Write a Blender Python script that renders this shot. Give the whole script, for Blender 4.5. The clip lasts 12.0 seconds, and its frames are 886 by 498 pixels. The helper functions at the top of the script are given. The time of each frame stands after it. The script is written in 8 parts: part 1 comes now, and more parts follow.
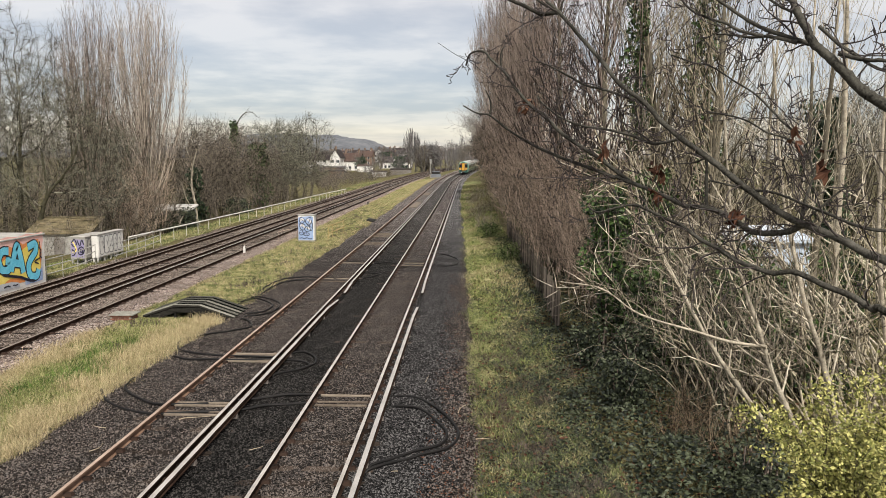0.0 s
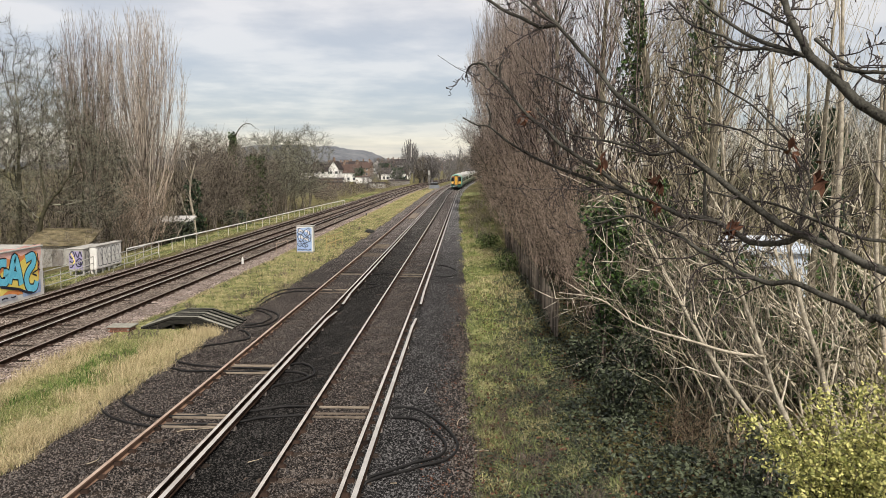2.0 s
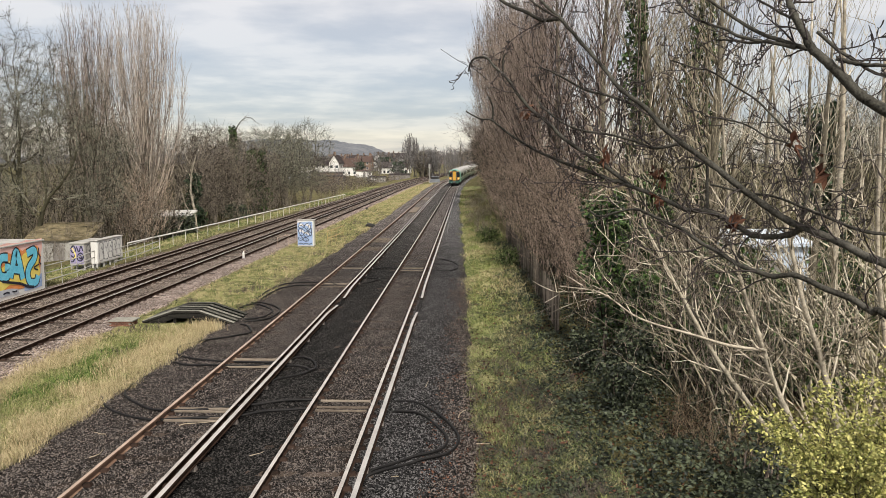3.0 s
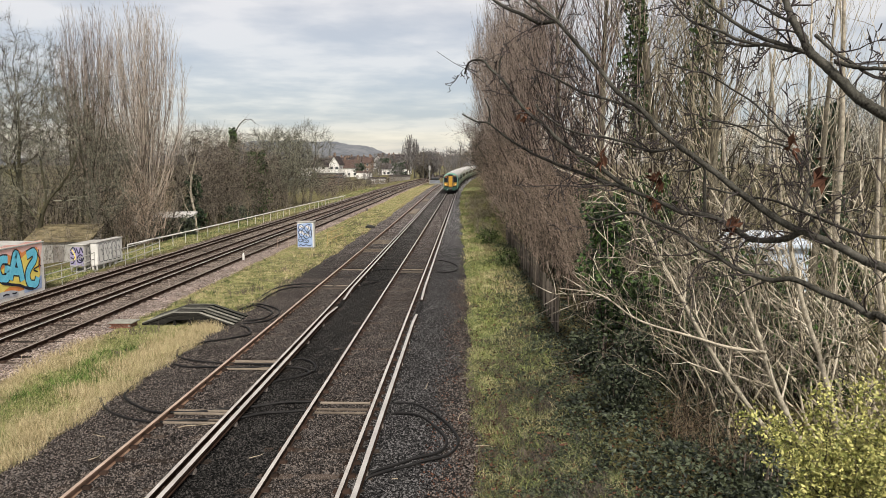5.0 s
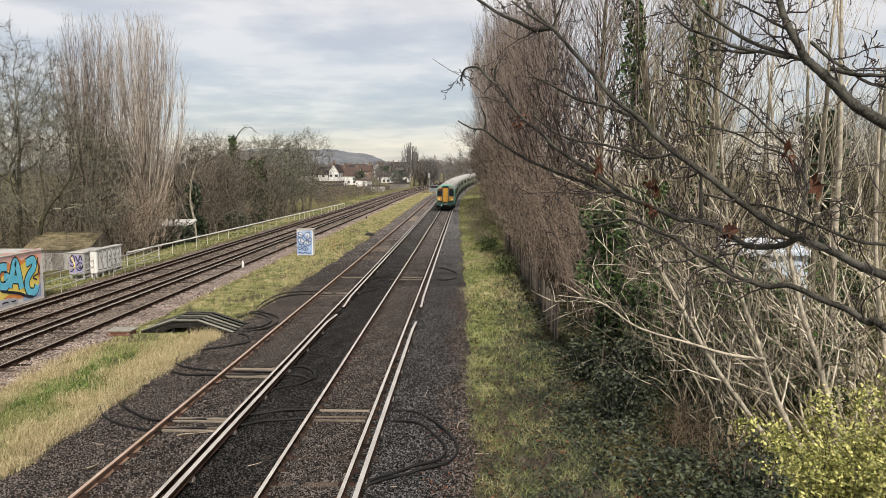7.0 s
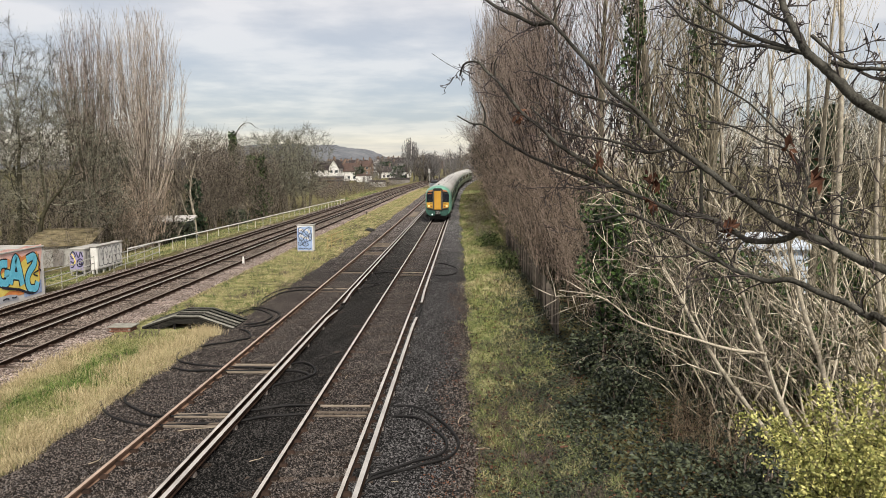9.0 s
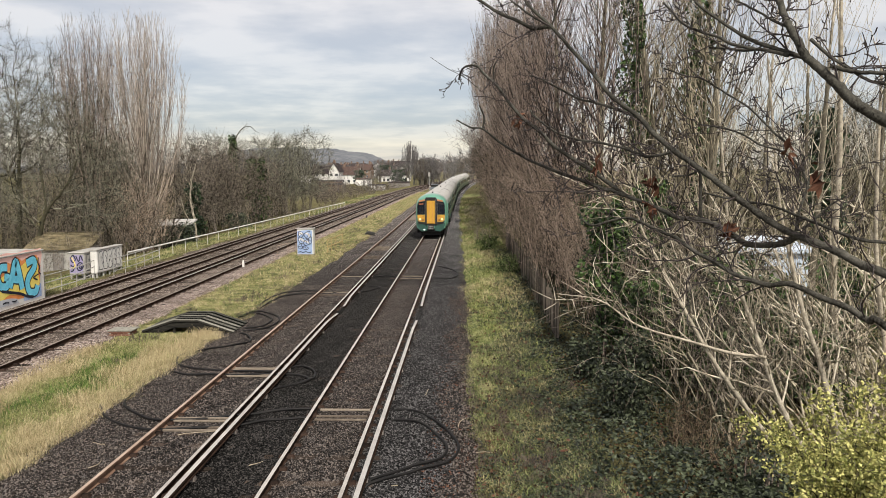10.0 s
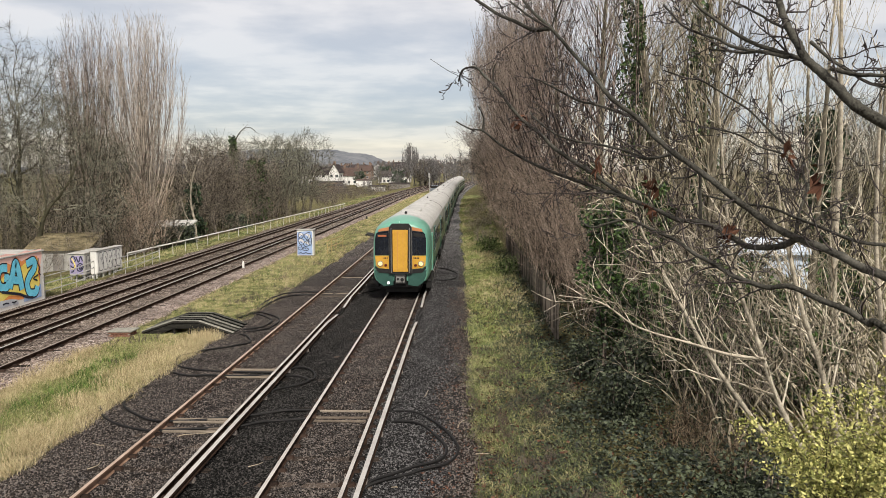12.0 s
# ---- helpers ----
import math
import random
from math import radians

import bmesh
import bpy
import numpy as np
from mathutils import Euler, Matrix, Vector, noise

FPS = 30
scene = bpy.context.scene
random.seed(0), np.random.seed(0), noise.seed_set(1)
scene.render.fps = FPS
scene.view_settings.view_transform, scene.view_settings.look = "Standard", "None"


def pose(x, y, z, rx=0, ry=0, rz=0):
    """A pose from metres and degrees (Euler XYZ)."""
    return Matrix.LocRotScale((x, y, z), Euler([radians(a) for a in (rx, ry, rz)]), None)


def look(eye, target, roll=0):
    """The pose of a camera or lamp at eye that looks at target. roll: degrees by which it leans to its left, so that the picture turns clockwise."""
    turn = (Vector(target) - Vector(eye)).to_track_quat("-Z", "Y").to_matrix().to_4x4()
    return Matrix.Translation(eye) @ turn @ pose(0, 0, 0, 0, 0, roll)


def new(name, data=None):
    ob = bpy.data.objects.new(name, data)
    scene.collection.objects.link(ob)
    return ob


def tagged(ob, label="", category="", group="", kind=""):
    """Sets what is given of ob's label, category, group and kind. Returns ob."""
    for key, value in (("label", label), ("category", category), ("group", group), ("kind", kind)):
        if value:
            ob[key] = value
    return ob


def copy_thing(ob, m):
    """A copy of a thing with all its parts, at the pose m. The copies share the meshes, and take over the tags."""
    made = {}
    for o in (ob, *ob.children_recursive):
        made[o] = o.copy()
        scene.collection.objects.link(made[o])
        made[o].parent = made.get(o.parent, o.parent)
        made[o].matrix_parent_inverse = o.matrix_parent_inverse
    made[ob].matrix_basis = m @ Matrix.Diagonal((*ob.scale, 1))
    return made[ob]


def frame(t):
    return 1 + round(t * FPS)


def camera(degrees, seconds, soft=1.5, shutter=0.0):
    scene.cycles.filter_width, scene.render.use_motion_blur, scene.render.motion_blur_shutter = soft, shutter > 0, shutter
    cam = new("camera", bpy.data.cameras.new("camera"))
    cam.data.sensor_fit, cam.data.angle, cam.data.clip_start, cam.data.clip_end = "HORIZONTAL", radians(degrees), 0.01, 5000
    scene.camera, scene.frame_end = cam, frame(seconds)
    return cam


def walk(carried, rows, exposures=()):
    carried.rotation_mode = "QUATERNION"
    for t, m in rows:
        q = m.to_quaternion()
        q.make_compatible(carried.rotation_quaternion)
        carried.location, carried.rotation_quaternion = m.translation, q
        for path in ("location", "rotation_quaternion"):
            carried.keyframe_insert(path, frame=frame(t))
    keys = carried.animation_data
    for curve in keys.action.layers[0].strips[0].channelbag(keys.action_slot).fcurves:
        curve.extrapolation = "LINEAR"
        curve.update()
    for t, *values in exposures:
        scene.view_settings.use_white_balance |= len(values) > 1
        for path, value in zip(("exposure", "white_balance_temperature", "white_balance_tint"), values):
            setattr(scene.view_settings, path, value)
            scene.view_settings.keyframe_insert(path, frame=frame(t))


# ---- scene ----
cam = camera(61.04, 12.0, soft=0.45)


def aim(t, tilt, turn, lean, x, y, z):
    return (t, pose(x, y, z, 90 - tilt, 0, turn) @ pose(0, 0, 0, 0, 0, lean))


# seconds, degrees of downward tilt, turn to the left and lean, and the eye
walk(cam, [aim(0.0, 6.984, 1.902, 0.219, -0.008, 0.013, 5.981), aim(0.5, 6.912, 1.869, 0.278, -0.013, -0.002, 5.980),
           aim(1.0, 6.650, 1.838, 0.312, -0.012, 0.015, 5.990), aim(1.5, 6.249, 1.791, 0.198, -0.008, 0.007, 5.981),
           aim(2.0, 6.151, 1.780, 0.103, -0.011, 0.004, 5.984), aim(2.5, 6.368, 1.854, 0.008, 0.001, 0.006, 5.986),
           aim(3.0, 6.609, 1.831, 0.033, -0.020, -0.003, 5.982), aim(5.0, 6.516, 1.844, -0.002, -0.005, 0.006, 5.997),
           aim(5.5, 6.441, 1.869, 0.033, 0.008, 0.009, 5.995), aim(6.0, 6.310, 1.850, -0.000, 0.000, 0.000, 5.990),
           aim(6.5, 6.119, 1.852, -0.003, 0.003, -0.003, 5.992), aim(7.0, 5.932, 1.809, -0.042, 0.004, -0.008, 5.991),
           aim(9.0, 6.288, 1.835, -0.201, 0.003, -0.005, 5.990), aim(9.5, 6.197, 1.837, -0.285, 0.007, 0.003, 5.996),
           aim(10.0, 6.023, 1.836, -0.229, 0.006, -0.005, 5.993), aim(10.5, 5.914, 1.834, -0.208, 0.010, 0.005, 5.997),
           aim(11.0, 5.951, 1.867, -0.152, 0.013, -0.002, 5.995), aim(11.5, 5.990, 1.859, -0.141, 0.010, -0.004, 5.994),
           aim(12.0, 5.933, 1.846, -0.153, 0.011, 0.001, 5.997)],
     exposures=[(0.0, 0.0), (12.0, 0.0)])

# ---- light ----
SUN_ELEV, SUN_FROM = 48.0, 163.0   # degrees; compass bearing of the sun, y is north


def make_world():
    w = bpy.data.worlds.new("overcast_sky")
    scene.world = w
    w.use_nodes = True
    nt = w.node_tree
    nt.nodes.clear()
    n, l = nt.nodes.new, nt.links.new
    out = n("ShaderNodeOutputWorld")
    sky = n("ShaderNodeTexSky")
    sky.sky_type, sky.sun_disc = "NISHITA", False
    sky.sun_elevation, sky.sun_rotation = radians(SUN_ELEV), radians(SUN_FROM)
    bg_sky = n("ShaderNodeBackground")
    bg_sky.inputs["Strength"].default_value = 0.05
    l(sky.outputs[0], bg_sky.inputs[0])
    co = n("ShaderNodeTexCoord")
    # clouds lie on a flat deck: direction divided by its height
    sep = n("ShaderNodeSeparateXYZ")
    l(co.outputs["Generated"], sep.inputs[0])
    up = n("ShaderNodeMath"); up.operation = "MAXIMUM"; up.inputs[1].default_value = 0.0
    l(sep.outputs["Z"], up.inputs[0])
    lift = n("ShaderNodeMath"); lift.operation = "ADD"; lift.inputs[1].default_value = 0.10
    l(up.outputs[0], lift.inputs[0])
    div = n("ShaderNodeVectorMath"); div.operation = "DIVIDE"
    comb = n("ShaderNodeCombineXYZ")
    for i in range(3):
        l(lift.outputs[0], comb.inputs[i])
    l(co.outputs["Generated"], div.inputs[0]); l(comb.outputs[0], div.inputs[1])
    noi = n("ShaderNodeTexNoise")
    noi.inputs["Scale"].default_value, noi.inputs["Detail"].default_value = 1.5, 7.0
    noi.inputs["Roughness"].default_value = 0.52
    l(div.outputs[0], noi.inputs["Vector"])
    ramp = n("ShaderNodeValToRGB")
    e = ramp.color_ramp.elements
    e[0].position, e[0].color = 0.36, (0.75, 0.675, 0.615, 1)
    e[1].position, e[1].color = 0.58, (1.12, 0.995, 0.875, 1)
    l(noi.outputs["Fac"], ramp.inputs[0])
    # a warm clear strip low over the horizon
    low = n("ShaderNodeMapRange")
    low.inputs["From Min"].default_value, low.inputs["From Max"].default_value = 0.036, 0.048
    low.inputs["To Min"].default_value, low.inputs["To Max"].default_value = 0.45, 0.0
    l(up.outputs[0], low.inputs["Value"])
    mix = n("ShaderNodeMix"); mix.data_type = "RGBA"
    mix.inputs["B"].default_value = (0.86, 0.77, 0.62, 1)
    l(low.outputs[0], mix.inputs["Factor"]); l(ramp.outputs[0], mix.inputs["A"])
    # a grey bank of cloud above it
    bank = n("ShaderNodeValToRGB")
    be = bank.color_ramp.elements
    be[0].position, be[0].color = 0.0, (0.6, 0.6, 0.6, 1)
    be[1].position, be[1].color = 0.26, (0, 0, 0, 1)
    for q, g in ((0.026, 0.5), (0.032, 0.12), (0.038, 0.25), (0.050, 0.95), (0.125, 0.7)):
        x = be.new(q); x.color = (g, g, g, 1)
    l(up.outputs[0], bank.inputs[0])
    mix2 = n("ShaderNodeMix"); mix2.data_type = "RGBA"
    mix2.inputs["B"].default_value = (0.43, 0.44, 0.50, 1)
    torn = n("ShaderNodeMapRange")
    torn.inputs["From Min"].default_value, torn.inputs["From Max"].default_value = 0.62, 0.38
    torn.inputs["To Min"].default_value, torn.inputs["To Max"].default_value = 0.6, 1.1
    l(noi.outputs["Fac"], torn.inputs["Value"])
    thick = n("ShaderNodeMath"); thick.operation = "MULTIPLY"; thick.use_clamp = True
    l(bank.outputs[0], thick.inputs[0]); l(torn.outputs[0], thick.inputs[1])
    l(thick.outputs[0], mix2.inputs["Factor"]); l(mix.outputs["Result"], mix2.inputs["A"])
    bg_cloud = n("ShaderNodeBackground")
    # the unseen sky overhead is dimmed, which deepens the shade below
    dome = n("ShaderNodeMapRange")
    dome.inputs["From Min"].default_value, dome.inputs["From Max"].default_value = 0.28, 1.0
    dome.inputs["To Min"].default_value, dome.inputs["To Max"].default_value = 0.675, 0.48
    l(up.outputs[0], dome.inputs["Value"]); l(dome.outputs[0], bg_cloud.inputs["Strength"])
    l(mix2.outputs["Result"], bg_cloud.inputs[0])
    add = n("ShaderNodeAddShader")
    l(bg_sky.outputs[0], add.inputs[0]); l(bg_cloud.outputs[0], add.inputs[1])
    l(add.outputs[0], out.inputs[0])


make_world()
sun = new("sun", bpy.data.lights.new("sun", "SUN"))
sun.data.energy, sun.data.angle, sun.data.color = 5.0, radians(7), (1.0, 0.935, 0.83)
az = radians(SUN_FROM)
sun_dir = Vector((math.sin(az) * math.cos(radians(SUN_ELEV)), math.cos(az) * math.cos(radians(SUN_ELEV)),
                  math.sin(radians(SUN_ELEV))))
sun.matrix_basis = look(sun_dir * 50, (0, 0, 0))


# ---- materials ----
def mat(name, dark, light, scale=6.0, fine=60.0, rough=0.8, metal=0.0, bump=0.3, depth=0.01, island=0.0, each=0.0,
        spec=0.4, stretch=(1, 1, 1), emit=0.0):
    m = bpy.data.materials.new(name)
    m.use_nodes = True
    nt = m.node_tree
    n, l = nt.nodes.new, nt.links.new
    p = nt.nodes["Principled BSDF"]
    p.inputs["Roughness"].default_value, p.inputs["Metallic"].default_value = rough, metal
    p.inputs["Specular IOR Level"].default_value = spec if rough < 0.75 else 0.06
    co = n("ShaderNodeTexCoord")
    mp = n("ShaderNodeMapping")
    mp.inputs["Scale"].default_value = stretch
    l(co.outputs["Object"], mp.inputs["Vector"])
    a, b = n("ShaderNodeTexNoise"), n("ShaderNodeTexNoise")
    for tex, s, d in ((a, scale, 4.0), (b, fine, 3.0)):
        tex.inputs["Scale"].default_value, tex.inputs["Detail"].default_value = s, d
        l(mp.outputs[0], tex.inputs["Vector"])
    mixv = n("ShaderNodeMath"); mixv.operation = "MULTIPLY_ADD"
    mixv.inputs[1].default_value = 0.55
    half = n("ShaderNodeMath"); half.operation = "MULTIPLY"; half.inputs[1].default_value = 0.45
    l(a.outputs["Fac"], mixv.inputs[0]); l(b.outputs["Fac"], half.inputs[0]); l(half.outputs[0], mixv.inputs[2])
    fac = mixv.outputs[0]
    if island or each:
        if island:
            g = n("ShaderNodeNewGeometry"); rnd = g.outputs["Random Per Island"]
        else:
            g = n("ShaderNodeObjectInfo"); rnd = g.outputs["Random"]
        mr = n("ShaderNodeMath"); mr.operation = "MULTIPLY_ADD"
        mr.inputs[1].default_value, mr.inputs[2].default_value = island or each, -(island or each) / 2
        l(rnd, mr.inputs[0])
        sm = n("ShaderNodeMath"); sm.operation = "ADD"
        l(fac, sm.inputs[0]); l(mr.outputs[0], sm.inputs[1])
        fac = sm.outputs[0]
    ramp = n("ShaderNodeValToRGB")
    e = ramp.color_ramp.elements
    e[0].position, e[0].color = 0.34, (*dark, 1)
    e[1].position, e[1].color = 0.66, (*light, 1)
    l(fac, ramp.inputs[0])
    l(ramp.outputs[0], p.inputs["Base Color"])
    if bump:
        bp = n("ShaderNodeBump")
        bp.inputs["Strength"].default_value, bp.inputs["Distance"].default_value = bump, depth
        l(b.outputs["Fac"], bp.inputs["Height"]); l(bp.outputs[0], p.inputs["Normal"])
    if emit:
        l(ramp.outputs[0], p.inputs["Emission Color"])
        p.inputs["Emission Strength"].default_value = emit
    return m


def gravel(name, tones, size=0.05, far_lift=1.0):
    """Crushed stone: cells of their own tone, with dark gaps and real relief. The last number pales the colour beyond
    the dark stretch by the bridge, for lit stone tops seen aslant.
    """
    m = bpy.data.materials.new(name)
    m.use_nodes = True
    nt = m.node_tree
    n, l = nt.nodes.new, nt.links.new
    p = nt.nodes["Principled BSDF"]
    p.inputs["Roughness"].default_value = 0.9
    p.inputs["Specular IOR Level"].default_value = 0.04
    co = n("ShaderNodeTexCoord")
    v = n("ShaderNodeTexVoronoi")
    v.inputs["Scale"].default_value = 1 / size
    l(co.outputs["Object"], v.inputs["Vector"])
    sep = n("ShaderNodeSeparateColor")
    l(v.outputs["Color"], sep.inputs[0])
    ramp = n("ShaderNodeValToRGB")
    cr = ramp.color_ramp
    while len(cr.elements) < len(tones):
        cr.elements.new(0.5)
    for i, c in enumerate(tones):
        cr.elements[i].position, cr.elements[i].color = i / (len(tones) - 1), (*c, 1)
    l(sep.outputs[0], ramp.inputs[0])
    big = n("ShaderNodeTexNoise")
    big.inputs["Scale"].default_value, big.inputs["Detail"].default_value = 0.7, 5.0
    l(co.outputs["Object"], big.inputs["Vector"])
    br = n("ShaderNodeMapRange")
    br.inputs["From Min"].default_value, br.inputs["From Max"].default_value = 0.3, 0.7
    br.inputs["To Min"].default_value, br.inputs["To Max"].default_value = 0.65, 1.25
    l(big.outputs["Fac"], br.inputs["Value"])
    mul = n("ShaderNodeVectorMath"); mul.operation = "SCALE"
    l(ramp.outputs[0], mul.inputs[0]); l(br.outputs[0], mul.inputs["Scale"])
    # shade in the joints between the stones is put into the colour
    gap = n("ShaderNodeMapRange")
    gap.inputs["From Min"].default_value, gap.inputs["From Max"].default_value = 0.42, 0.76
    gap.inputs["To Min"].default_value, gap.inputs["To Max"].default_value = 1.08, 0.14
    l(v.outputs["Distance"], gap.inputs["Value"])
    joint_shade = n("ShaderNodeVectorMath"); joint_shade.operation = "SCALE"
    l(mul.outputs[0], joint_shade.inputs[0]); l(gap.outputs[0], joint_shade.inputs["Scale"])
    col = joint_shade.outputs[0]
    # colour pales along y in place of lit stone tops seen at low angles
    if far_lift != 1.0:
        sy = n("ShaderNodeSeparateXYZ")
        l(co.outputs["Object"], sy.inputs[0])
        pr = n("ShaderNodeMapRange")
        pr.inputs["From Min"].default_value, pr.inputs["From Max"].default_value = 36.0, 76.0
        pr.inputs["To Min"].default_value, pr.inputs["To Max"].default_value = 1.0, far_lift
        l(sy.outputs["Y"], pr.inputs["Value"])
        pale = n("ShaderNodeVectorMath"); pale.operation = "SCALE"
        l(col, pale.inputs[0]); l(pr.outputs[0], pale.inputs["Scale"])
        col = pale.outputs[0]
    l(col, p.inputs["Base Color"])
    bp = n("ShaderNodeBump"); bp.invert = True
    bp.inputs["Strength"].default_value, bp.inputs["Distance"].default_value = 1.0, 0.05
    l(v.outputs["Distance"], bp.inputs["Height"]); l(bp.outputs[0], p.inputs["Normal"])
    return m


def turf(name, stops, scale=1.6, fine=26.0):
    """Close-grown grass: a ramp of tones over large patches and fine tufts, with relief."""
    m = bpy.data.materials.new(name)
    m.use_nodes = True
    nt = m.node_tree
    n, l = nt.nodes.new, nt.links.new
    p = nt.nodes["Principled BSDF"]
    p.inputs["Roughness"].default_value, p.inputs["Specular IOR Level"].default_value = 0.95, 0.03
    co = n("ShaderNodeTexCoord")
    a, b = n("ShaderNodeTexNoise"), n("ShaderNodeTexNoise")
    for tex, sc, d, r in ((a, scale, 5.0, 0.6), (b, fine, 4.0, 0.7)):
        tex.inputs["Scale"].default_value, tex.inputs["Detail"].default_value, tex.inputs["Roughness"].default_value = sc, d, r
        l(co.outputs["Object"], tex.inputs["Vector"])
    k = n("ShaderNodeMix"); k.inputs["Factor"].default_value = 0.45
    l(a.outputs["Fac"], k.inputs["A"]); l(b.outputs["Fac"], k.inputs["B"])
    ramp = n("ShaderNodeValToRGB")
    cr = ramp.color_ramp
    while len(cr.elements) < len(stops):
        cr.elements.new(0.5)
    for e, (q, c) in zip(cr.elements, stops):
        e.position, e.color = q, (*c, 1)
    l(k.outputs["Result"], ramp.inputs[0]); l(ramp.outputs[0], p.inputs["Base Color"])
    bp = n("ShaderNodeBump")
    bp.inputs["Strength"].default_value, bp.inputs["Distance"].default_value = 1.0, 0.08
    l(b.outputs["Fac"], bp.inputs["Height"]); l(bp.outputs[0], p.inputs["Normal"])
    return m


